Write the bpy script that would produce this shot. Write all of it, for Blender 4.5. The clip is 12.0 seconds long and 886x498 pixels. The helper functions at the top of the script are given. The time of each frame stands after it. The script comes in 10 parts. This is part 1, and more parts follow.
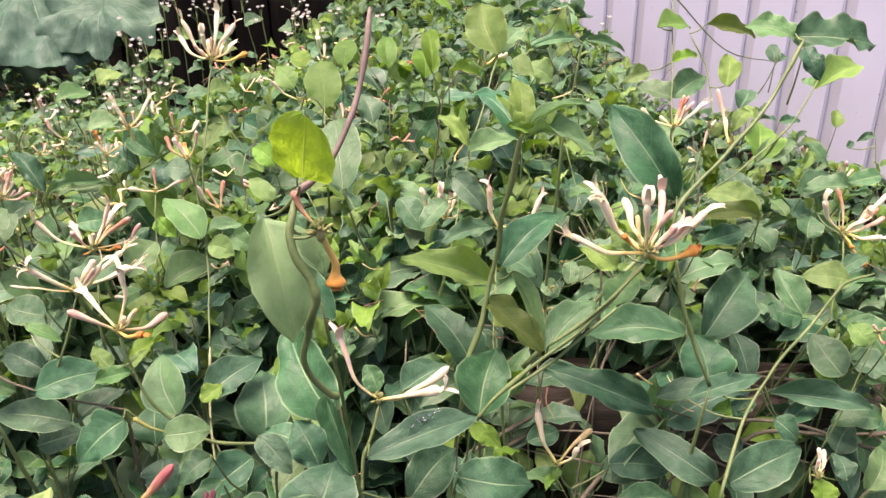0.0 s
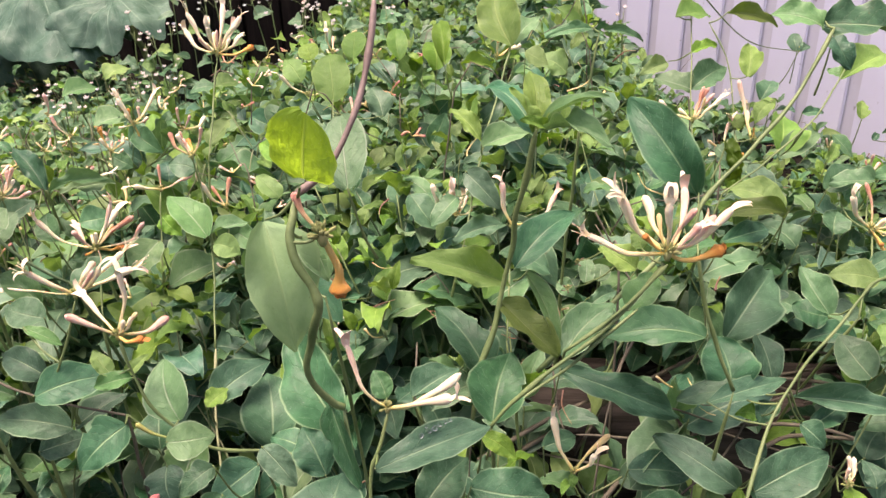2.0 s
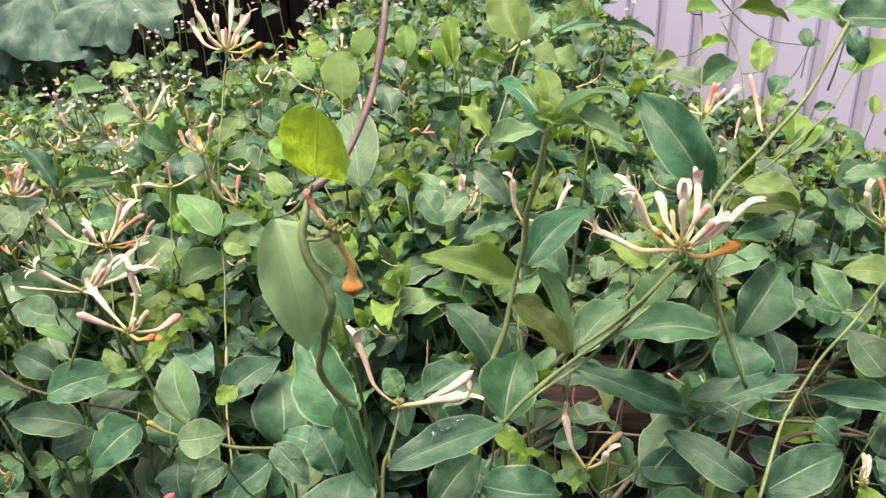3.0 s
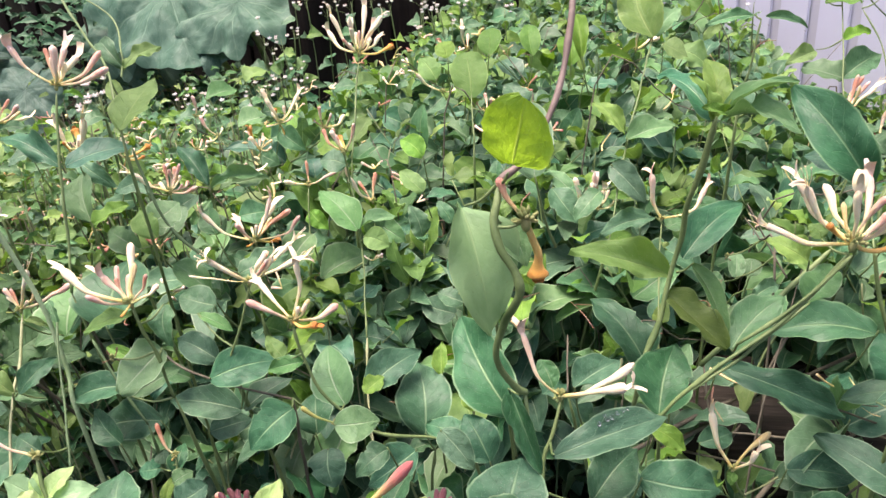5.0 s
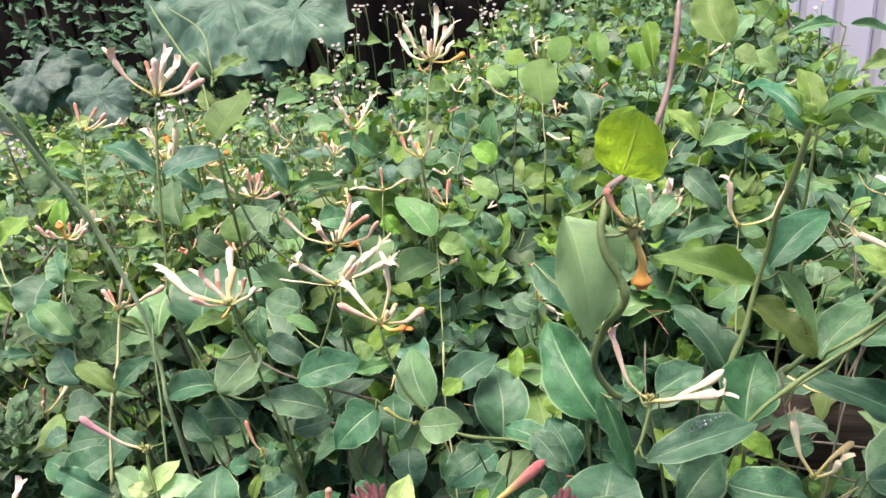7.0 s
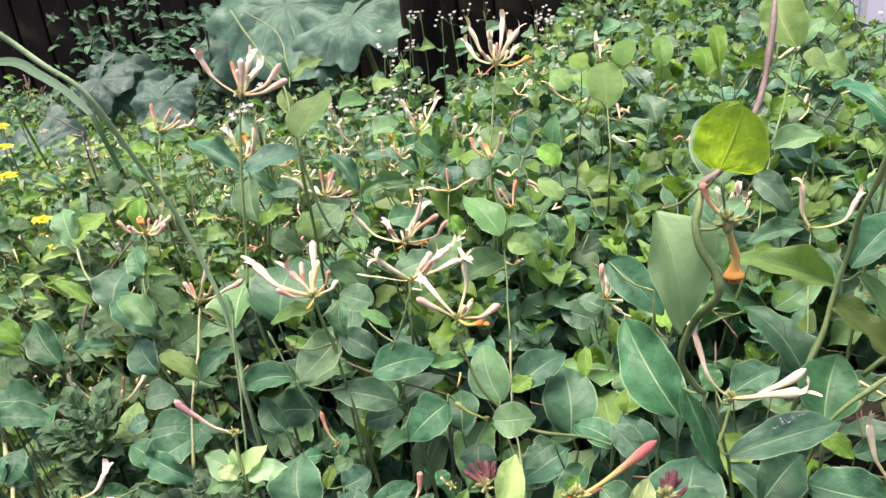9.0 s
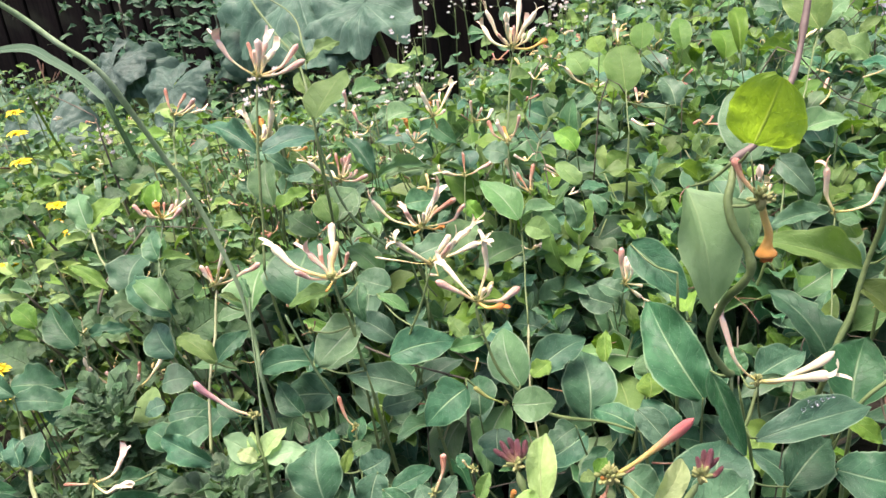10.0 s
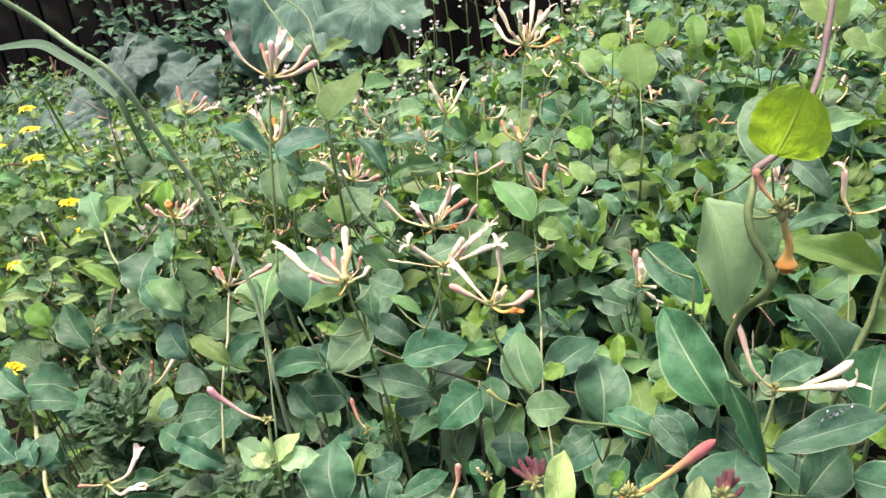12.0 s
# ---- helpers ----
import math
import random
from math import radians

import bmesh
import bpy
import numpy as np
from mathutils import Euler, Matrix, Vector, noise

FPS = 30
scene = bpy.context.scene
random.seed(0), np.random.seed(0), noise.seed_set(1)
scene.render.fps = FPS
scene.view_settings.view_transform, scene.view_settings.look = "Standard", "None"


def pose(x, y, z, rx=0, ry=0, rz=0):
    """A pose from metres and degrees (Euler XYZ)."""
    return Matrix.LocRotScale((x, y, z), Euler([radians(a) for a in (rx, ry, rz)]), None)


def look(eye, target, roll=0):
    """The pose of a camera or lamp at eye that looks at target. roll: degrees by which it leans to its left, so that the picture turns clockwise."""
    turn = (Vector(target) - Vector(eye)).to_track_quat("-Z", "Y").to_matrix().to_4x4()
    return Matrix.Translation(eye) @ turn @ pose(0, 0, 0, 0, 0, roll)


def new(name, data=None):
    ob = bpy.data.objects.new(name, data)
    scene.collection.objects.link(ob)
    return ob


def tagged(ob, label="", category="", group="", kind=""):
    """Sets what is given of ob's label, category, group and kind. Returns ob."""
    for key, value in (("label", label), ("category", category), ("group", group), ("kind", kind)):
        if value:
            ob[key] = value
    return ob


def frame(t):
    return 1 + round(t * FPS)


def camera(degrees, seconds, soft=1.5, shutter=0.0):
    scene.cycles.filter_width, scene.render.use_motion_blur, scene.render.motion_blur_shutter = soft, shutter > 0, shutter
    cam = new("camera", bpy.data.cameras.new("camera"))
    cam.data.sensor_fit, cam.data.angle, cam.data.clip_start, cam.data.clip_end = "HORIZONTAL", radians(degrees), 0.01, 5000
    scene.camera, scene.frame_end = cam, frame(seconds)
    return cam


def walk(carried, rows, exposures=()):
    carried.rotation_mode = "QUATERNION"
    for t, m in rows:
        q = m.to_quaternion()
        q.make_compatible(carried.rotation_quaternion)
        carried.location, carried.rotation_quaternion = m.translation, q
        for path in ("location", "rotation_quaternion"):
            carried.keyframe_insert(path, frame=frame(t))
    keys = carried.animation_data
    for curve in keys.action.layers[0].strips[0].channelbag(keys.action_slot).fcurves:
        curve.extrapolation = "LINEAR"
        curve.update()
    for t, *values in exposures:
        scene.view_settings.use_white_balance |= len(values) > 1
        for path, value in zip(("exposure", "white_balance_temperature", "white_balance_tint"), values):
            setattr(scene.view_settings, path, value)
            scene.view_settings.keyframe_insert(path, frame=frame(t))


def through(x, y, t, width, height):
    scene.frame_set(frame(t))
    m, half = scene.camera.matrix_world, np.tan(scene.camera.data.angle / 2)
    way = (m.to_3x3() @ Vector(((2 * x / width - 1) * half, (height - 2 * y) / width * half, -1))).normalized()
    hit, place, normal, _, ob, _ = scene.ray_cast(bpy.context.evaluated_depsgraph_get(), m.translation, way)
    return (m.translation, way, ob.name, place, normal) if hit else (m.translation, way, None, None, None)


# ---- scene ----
cam = camera(58.0, 12.0, soft=1.5)
EYE, TILT, LEAN = 0.62, -25.0, 0.5
# seconds, metres right, ahead and up of the first eye, yaw, pitch, roll
ROWS = [
    (0.0, 0.0000, 0.0000, 0.0000, 0.00, 0.00, 0.00),
    (0.5, 0.0006, 0.0058, -0.0026, 0.17, -0.21, 0.09),
    (1.0, 0.0011, 0.0133, -0.0001, 0.56, -0.44, 0.22),
    (1.5, 0.0010, 0.0194, 0.0038, 0.80, -0.50, 0.28),
    (2.0, 0.0011, 0.0210, 0.0044, 0.94, -0.50, 0.19),
    (2.5, 0.0026, 0.0237, 0.0046, 0.96, -0.66, 0.19),
    (4.5, -0.0317, 0.0153, 0.0018, 6.13, -0.64, 0.58),
    (5.0, -0.0397, 0.0126, -0.0016, 7.77, -0.45, 0.01),
    (5.5, -0.0486, 0.0008, 0.0005, 9.16, -0.21, 0.23),
    (6.0, -0.0541, -0.0000, -0.0014, 9.88, -0.21, -0.21),
    (6.5, -0.0592, -0.0015, -0.0010, 10.17, -0.22, -0.49),
    (7.0, -0.0633, -0.0031, -0.0002, 10.97, -0.20, -0.38),
    (9.0, -0.0839, -0.0179, -0.0072, 13.88, 0.26, -1.18),
    (9.5, -0.0883, -0.0157, -0.0096, 14.19, -0.22, -1.14),
    (10.0, -0.0915, -0.0132, -0.0127, 14.58, -0.43, -1.22),
    (10.5, -0.0923, -0.0118, -0.0153, 14.82, -0.90, -1.21),
    (11.0, -0.0927, -0.0132, -0.0154, 14.93, -1.13, -1.20),
    (11.5, -0.0938, -0.0139, -0.0168, 15.14, -1.30, -1.29),
    (12.0, -0.0950, -0.0111, -0.0051, 15.26, -1.05, -1.38),
]
walk(cam, [(t, pose(0, 0, EYE, TILT, LEAN, 0) @ pose(x, y, z, 90 + pitch, roll, yaw)) for t, x, y, z, yaw, pitch, roll in ROWS], [(0.0, 1.51, 7700, 31), (2.5, 1.43, 7700, 29), (4.5, 1.49, 7100, 22), (12.0, 1.51, 7050, 21)])

# ---- light ----
world = bpy.data.worlds.new("overcast_sky")
scene.world = world
world.use_nodes = True
wn = world.node_tree.nodes
sky = wn.new("ShaderNodeTexSky")
sky.sky_type, sky.sun_disc = 'NISHITA', False
sky.sun_elevation, sky.sun_rotation = radians(78), radians(257)
sky.air_density, sky.dust_density, sky.ozone_density = 1.0, 4.0, 1.0
world.node_tree.links.new(sky.outputs[0], wn["Background"].inputs[0])
wn["Background"].inputs[1].default_value = 0.13
sun = new("sun", bpy.data.lights.new("sun", "SUN"))
sun.data.energy, sun.data.angle, sun.data.color = 2.5, radians(34), (1.0, 0.97, 0.92)
sun.matrix_world = look((-0.65, 0.45, 3.6), (0, 0.6, 0.3))


# ---- materials ----
def material(name):
    m = bpy.data.materials.new(name)
    m.use_nodes = True
    return m, m.node_tree.nodes, m.node_tree.links, m.node_tree.nodes["Principled BSDF"]


def calc(n, l, op, a, b=None, clamp=False):
    k = n.new("ShaderNodeMath")
    k.operation, k.use_clamp = op, clamp
    for i, v in enumerate((a, b)):
        if v is None:
            continue
        if isinstance(v, (int, float)):
            k.inputs[i].default_value = v
        else:
            l.new(v, k.inputs[i])
    return k.outputs[0]


def blend(n, l, fac, a, b, mode="MIX"):
    k = n.new("ShaderNodeMix")
    k.data_type, k.blend_type = "RGBA", mode
    for i, v in ((0, fac), (6, a), (7, b)):
        if isinstance(v, (int, float)):
            k.inputs[i].default_value = v
        elif isinstance(v, tuple):
            k.inputs[i].default_value = (*v, 1)
        else:
            l.new(v, k.inputs[i])
    return k.outputs[2]


def noise_tex(n, l, scale, detail=3, vector=None, rough=0.5):
    k = n.new("ShaderNodeTexNoise")
    k.inputs["Scale"].default_value, k.inputs["Detail"].default_value, k.inputs["Roughness"].default_value = scale, detail, rough
    if vector is not None:
        l.new(vector, k.inputs["Vector"])
    return k.outputs[0]


def rise(n, l, v, lo, hi, a=0.0, b=1.0):
    k = n.new("ShaderNodeMapRange")
    k.interpolation_type = "SMOOTHSTEP"
    l.new(v, k.inputs[0])
    for i, x in enumerate((lo, hi, a, b)):
        k.inputs[i + 1].default_value = x
    return k.outputs[0]


def leaf_material(name, dark, light, vein, through, thin=0.3, gloss=0.38, veins=0.4, crumple=0.7, margin=0.42, stretch=3.2):
    """A leaf: u runs from -1 to 1 across it, v from 0 to 1 along it."""
    m, n, l, bsdf = material(name)
    uv = n.new("ShaderNodeUVMap")
    xyz = n.new("ShaderNodeSeparateXYZ")
    l.new(uv.outputs[0], xyz.inputs[0])
    u = calc(n, l, "ABSOLUTE", xyz.outputs[0])
    v = xyz.outputs[1]
    info, geo = n.new("ShaderNodeObjectInfo"), n.new("ShaderNodeNewGeometry")
    rand = calc(n, l, "FRACT", calc(n, l, "ADD", info.outputs["Random"], calc(n, l, "MULTIPLY", geo.outputs["Random Per Island"], 7.31)))
    shift = n.new("ShaderNodeCombineXYZ")
    l.new(calc(n, l, "MULTIPLY", rand, 37.0), shift.inputs[2])
    even = n.new("ShaderNodeVectorMath")
    even.operation = "MULTIPLY"
    even.inputs[1].default_value = (1.0, stretch, 1.0)
    l.new(uv.outputs[0], even.inputs[0])
    place = n.new("ShaderNodeVectorMath")
    l.new(even.outputs[0], place.inputs[0])
    l.new(shift.outputs[0], place.inputs[1])
    mottle = noise_tex(n, l, 2.0, 4, place.outputs[0], 0.6)
    fine = noise_tex(n, l, 22, 2, place.outputs[0])
    base = blend(n, l, rise(n, l, mottle, 0.3, 0.72), dark, light)
    base = blend(n, l, calc(n, l, "MULTIPLY", rise(n, l, fine, 0.45, 0.75), 0.3), base, light)
    rib = rise(n, l, u, 0.012, 0.06, 1.0, 0.0)
    rib = calc(n, l, "MULTIPLY", rib, rise(n, l, v, 0.4, 1.0, 1.0, 0.15))
    rib = calc(n, l, "MULTIPLY", rib, calc(n, l, "ADD", calc(n, l, "MULTIPLY", calc(n, l, "FRACT", calc(n, l, "MULTIPLY", rand, 3.1)), 0.5), 0.55))
    ramp = calc(n, l, "SUBTRACT", calc(n, l, "MULTIPLY", v, 7.0), calc(n, l, "MULTIPLY", u, 2.1))
    ramp = calc(n, l, "ADD", ramp, calc(n, l, "MULTIPLY", mottle, 1.3))
    wave = calc(n, l, "ABSOLUTE", calc(n, l, "SUBTRACT", calc(n, l, "FRACT", ramp), 0.5))
    side = rise(n, l, wave, 0.0, 0.05, 1.0, 0.0)
    side = calc(n, l, "MULTIPLY", side, rise(n, l, u, 0.75, 1.0, veins, 0.0))
    edge = rise(n, l, u, 0.915, 0.975, 0.0, margin * 1.4)
    lines = calc(n, l, "MAXIMUM", calc(n, l, "MULTIPLY", rib, 0.9), calc(n, l, "MAXIMUM", calc(n, l, "MULTIPLY", side, 0.35), edge))
    col = blend(n, l, lines, base, vein)
    hue = n.new("ShaderNodeHueSaturation")
    l.new(calc(n, l, "ADD", calc(n, l, "MULTIPLY", rand, 0.03), 0.484), hue.inputs[0])
    l.new(calc(n, l, "ADD", calc(n, l, "MULTIPLY", calc(n, l, "FRACT", calc(n, l, "MULTIPLY", rand, 5.7)), 0.3), 0.85), hue.inputs[1])
    l.new(calc(n, l, "ADD", calc(n, l, "MULTIPLY", calc(n, l, "FRACT", calc(n, l, "MULTIPLY", rand, 9.3)), 0.5), 0.75), hue.inputs[2])
    l.new(col, hue.inputs[4])
    # small brown blemishes on some leaves
    spots = calc(n, l, "MULTIPLY", rise(n, l, noise_tex(n, l, 9, 1, place.outputs[0]), 0.74, 0.8), 0.6)
    col = blend(n, l, spots, hue.outputs[0], (0.09, 0.07, 0.03))
    # pale specks in the colour imitate the speckled sheen on the leaves
    sheen_specks = calc(n, l, "MULTIPLY", rise(n, l, noise_tex(n, l, 31, 1, place.outputs[0]), 0.68, 0.76), 0.35)
    col = blend(n, l, sheen_specks, col, (0.42, 0.44, 0.38))
    l.new(col, bsdf.inputs["Base Color"])
    scuff = noise_tex(n, l, 5.5, 5, place.outputs[0], 0.7)
    l.new(rise(n, l, scuff, 0.3, 0.7, gloss, gloss + 0.16), bsdf.inputs["Roughness"])
    bsdf.inputs["Specular IOR Level"].default_value = 0.31
    bump = n.new("ShaderNodeBump")
    bump.inputs["Strength"].default_value, bump.inputs["Distance"].default_value = crumple, 0.0012
    swell = noise_tex(n, l, 0.8, 2, place.outputs[0])
    high = calc(n, l, "SUBTRACT", calc(n, l, "ADD", calc(n, l, "MULTIPLY", mottle, 1.1), calc(n, l, "MULTIPLY", swell, 2.2)), calc(n, l, "ADD", calc(n, l, "MULTIPLY", rib, 0.7), calc(n, l, "MULTIPLY", side, 0.6)))
    l.new(high, bump.inputs["Height"])
    l.new(bump.outputs[0], bsdf.inputs["Normal"])
    trans, mix = n.new("ShaderNodeBsdfTranslucent"), n.new("ShaderNodeMixShader")
    l.new(blend(n, l, 0.5, col, through), trans.inputs[0])
    l.new(bump.outputs[0], trans.inputs[1])
    mix.inputs[0].default_value = thin
    l.new(bsdf.outputs[0], mix.inputs[1])
    l.new(trans.outputs[0], mix.inputs[2])
    l.new(mix.outputs[0], n["Material Output"].inputs[0])
    return m


LEAF = {
    "g": leaf_material("leaf_green", (0.046, 0.126, 0.06), (0.086, 0.194, 0.096), (0.28, 0.4, 0.22), (0.15, 0.36, 0.03), 0.16, 0.38),
    # dark green, also used as a stand-in for shade on low leaves
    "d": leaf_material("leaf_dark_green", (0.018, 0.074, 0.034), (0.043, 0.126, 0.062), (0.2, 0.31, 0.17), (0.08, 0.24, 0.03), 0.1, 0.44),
    "k": leaf_material("leaf_blue_green", (0.028, 0.1, 0.057), (0.06, 0.16, 0.09), (0.24, 0.34, 0.22), (0.06, 0.2, 0.04), 0.15, 0.34),
    # pale grey-green, also given to leaves in place of a sky sheen
    "p": leaf_material("leaf_pale_grey_green", (0.08, 0.185, 0.074), (0.126, 0.25, 0.104), (0.32, 0.42, 0.26), (0.16, 0.34, 0.05), 0.25, 0.42),
    "y": leaf_material("leaf_young_green", (0.09, 0.195, 0.042), (0.15, 0.275, 0.064), (0.27, 0.39, 0.12), (0.26, 0.48, 0.02), 0.26, 0.5),
    "j": leaf_material("leaf_fresh_green", (0.07, 0.156, 0.032), (0.11, 0.21, 0.05), (0.2, 0.3, 0.09), (0.22, 0.44, 0.02), 0.36, 0.55),
    "o": leaf_material("leaf_olive", (0.06, 0.11, 0.018), (0.09, 0.15, 0.025), (0.16, 0.22, 0.07), (0.18, 0.34, 0.02), 0.4, 0.45),
    "l": leaf_material("leaf_pale_yellow_green", (0.3, 0.45, 0.16), (0.4, 0.55, 0.22), (0.5, 0.6, 0.28), (0.5, 0.68, 0.1), 0.45, 0.45, 0.3),
    "e": leaf_material("leaf_matt_grey_green", (0.22, 0.4, 0.18), (0.29, 0.48, 0.23), (0.36, 0.54, 0.26), (0.24, 0.42, 0.1), 0.35, 0.42, 0.15, 0.5),
    "v": leaf_material("leaf_yellow", (0.1, 0.24, 0.01), (0.28, 0.46, 0.02), (0.42, 0.56, 0.1), (0.46, 0.72, 0.015), 0.6, 0.4, 0.1, 2.0, 0.25, 1.3),
    "n": leaf_material("leaf_bramble", (0.045, 0.105, 0.042), (0.075, 0.15, 0.06), (0.13, 0.21, 0.1), (0.12, 0.3, 0.03), 0.25, 0.5, 1.0, 1.0, 0.1),
    "c": leaf_material("leaf_grey_lobed", (0.034, 0.085, 0.036), (0.075, 0.15, 0.07), (0.2, 0.28, 0.17), (0.1, 0.22, 0.04), 0.2, 0.55, 0.15),
    "b": leaf_material("leaf_broad_blue", (0.04, 0.09, 0.062), (0.08, 0.14, 0.104), (0.16, 0.24, 0.175), (0.08, 0.22, 0.05), 0.14, 0.5, 1.0, 0.8, 0.1),
}


def petal_material(name, stops, thin=0.25):
    """A bud or petal: the colours run along it from its foot to its tip."""
    m, n, l, bsdf = material(name)
    uv, xyz = n.new("ShaderNodeUVMap"), n.new("ShaderNodeSeparateXYZ")
    l.new(uv.outputs[0], xyz.inputs[0])
    info = n.new("ShaderNodeObjectInfo")
    grain = noise_tex(n, l, 700, 3)
    coarse = noise_tex(n, l, 180, 2)
    along = calc(n, l, "ADD", xyz.outputs[1], calc(n, l, "MULTIPLY", calc(n, l, "SUBTRACT", coarse, 0.5), 0.3))
    along = calc(n, l, "ADD", along, calc(n, l, "MULTIPLY", calc(n, l, "SUBTRACT", info.outputs["Random"], 0.5), 0.16))
    ramp = n.new("ShaderNodeValToRGB")
    ramp.color_ramp.elements[0].position, ramp.color_ramp.elements[0].color = stops[0][0], (*stops[0][1], 1)
    ramp.color_ramp.elements[1].position, ramp.color_ramp.elements[1].color = stops[-1][0], (*stops[-1][1], 1)
    for at, c in stops[1:-1]:
        e = ramp.color_ramp.elements.new(at)
        e.color = (*c, 1)
    l.new(along, ramp.inputs[0])
    col = blend(n, l, calc(n, l, "MULTIPLY", rise(n, l, grain, 0.4, 0.8), 0.22), ramp.outputs[0], (0.5, 0.36, 0.22), "MULTIPLY")
    l.new(col, bsdf.inputs["Base Color"])
    bsdf.inputs["Roughness"].default_value = 0.5
    bsdf.inputs["Subsurface Weight"].default_value = thin
    bsdf.inputs["Subsurface Radius"].default_value = (0.002, 0.001, 0.0006)
    bump = n.new("ShaderNodeBump")
    bump.inputs["Strength"].default_value, bump.inputs["Distance"].default_value = 0.7, 0.0006
    l.new(grain, bump.inputs["Height"])
    l.new(bump.outputs[0], bsdf.inputs["Normal"])
    return m


YELLOW, CREAM, PALE = (0.68, 0.56, 0.16), (0.88, 0.76, 0.4), (0.9, 0.81, 0.56)
PETAL = {
    "w": petal_material("petal_cream", [(0.0, YELLOW), (0.3, CREAM), (0.7, PALE), (1.0, (0.86, 0.72, 0.53))]),
    "q": petal_material("petal_cream_blush", [(0.0, YELLOW), (0.3, CREAM), (0.62, (0.84, 0.66, 0.5)), (0.85, (0.79, 0.54, 0.41)), (1.0, (0.8, 0.66, 0.56))]),
    "p": petal_material("petal_pink", [(0.0, (0.5, 0.46, 0.14)), (0.3, (0.72, 0.56, 0.36)), (0.62, (0.8, 0.55, 0.42)), (0.88, (0.71, 0.36, 0.29)), (1.0, (0.76, 0.56, 0.49))]),
    "r": petal_material("petal_red", [(0.0, (0.5, 0.46, 0.14)), (0.35, (0.68, 0.48, 0.3)), (0.6, (0.58, 0.31, 0.2)), (0.9, (0.5, 0.2, 0.13)), (1.0, (0.56, 0.36, 0.28))]),
    "z": petal_material("petal_rose", [(0.0, (0.74, 0.6, 0.34)), (0.35, (0.76, 0.52, 0.43)), (0.6, (0.66, 0.32, 0.33)), (0.9, (0.62, 0.34, 0.34)), (1.0, (0.8, 0.68, 0.58))]),
    "s": petal_material("petal_salmon", [(0.0, (0.55, 0.48, 0.12)), (0.5, (0.72, 0.52, 0.18)), (0.72, (0.66, 0.26, 0.19)), (0.9, (0.58, 0.16, 0.16)), (1.0, (0.52, 0.16, 0.15))]),
    "m": petal_material("petal_maroon", [(0.0, (0.36, 0.32, 0.12)), (0.3, (0.3, 0.16, 0.11)), (0.55, (0.18, 0.058, 0.064)), (1.0, (0.13, 0.04, 0.053))]),
    "o": petal_material("petal_withered_orange", [(0.0, (0.68, 0.54, 0.18)), (0.5, (0.8, 0.5, 0.14)), (0.78, (0.74, 0.35, 0.07)), (1.0, (0.5, 0.19, 0.04))]),
    "b": petal_material("petal_dried_brown", [(0.0, (0.26, 0.21, 0.09)), (0.5, (0.2, 0.105, 0.06)), (1.0, (0.15, 0.07, 0.05))]),
    "u": petal_material("petal_brown_salmon", [(0.0, (0.58, 0.46, 0.18)), (0.4, (0.6, 0.36, 0.19)), (0.75, (0.56, 0.26, 0.18)), (1.0, (0.5, 0.2, 0.17))]),
    "c": petal_material("petal_creamy_yellow", [(0.0, (0.46, 0.42, 0.13)), (0.4, (0.66, 0.53, 0.23)), (1.0, (0.68, 0.53, 0.28))]),
    "y": petal_material("petal_green_tip", [(0.0, (0.28, 0.36, 0.09)), (1.0, (0.46, 0.46, 0.15))]),
    "white": petal_material("petal_white", [(0.0, (0.42, 0.45, 0.32)), (0.3, (0.54, 0.5, 0.47)), (1.0, (0.6, 0.55, 0.53))]),
    "gold": petal_material("petal_gold", [(0.0, (0.66, 0.44, 0.02)), (0.4, (0.84, 0.63, 0.014)), (1.0, (0.86, 0.68, 0.02))]),
}
PETAL["x"] = PETAL["h"] = PETAL["t"] = PETAL["w"]


def bark_material(name, a, b, rough=0.55, size=160.0):
    m, n, l, bsdf = material(name)
    geo = n.new("ShaderNodeTexCoord")
    big, small = noise_tex(n, l, size * 0.25, 3, geo.outputs["Object"]), noise_tex(n, l, size * 3, 3, geo.outputs["Object"])
    col = blend(n, l, rise(n, l, big, 0.32, 0.68), a, b)
    col = blend(n, l, calc(n, l, "MULTIPLY", rise(n, l, small, 0.4, 0.75), 0.35), col, tuple(c * 0.55 for c in a))
    l.new(col, bsdf.inputs["Base Color"])
    bsdf.inputs["Roughness"].default_value = rough
    bump = n.new("ShaderNodeBump")
    bump.inputs["Strength"].default_value, bump.inputs["Distance"].default_value = 0.4, 0.0006
    l.new(small, bump.inputs["Height"])
    l.new(bump.outputs[0], bsdf.inputs["Normal"])
    return m


STEM = {
    "g": bark_material("stem_green", (0.095, 0.15, 0.048), (0.16, 0.22, 0.08)),
    "d": bark_material("stem_dark_green", (0.06, 0.11, 0.045), (0.09, 0.15, 0.06)),
    "h": bark_material("stem_hairy", (0.2, 0.31, 0.14), (0.32, 0.43, 0.24)),
    "p": bark_material("stem_pale", (0.2, 0.24, 0.1), (0.3, 0.31, 0.17)),
    "b": bark_material("stem_brown", (0.058, 0.052, 0.036), (0.14, 0.122, 0.084), 0.8),
    "m": bark_material("stem_mauve_brown", (0.13, 0.09, 0.075), (0.23, 0.17, 0.145), 0.6),
    "calyx": bark_material("calyx_green", (0.17, 0.21, 0.06), (0.34, 0.33, 0.13), 0.7, 900),
}


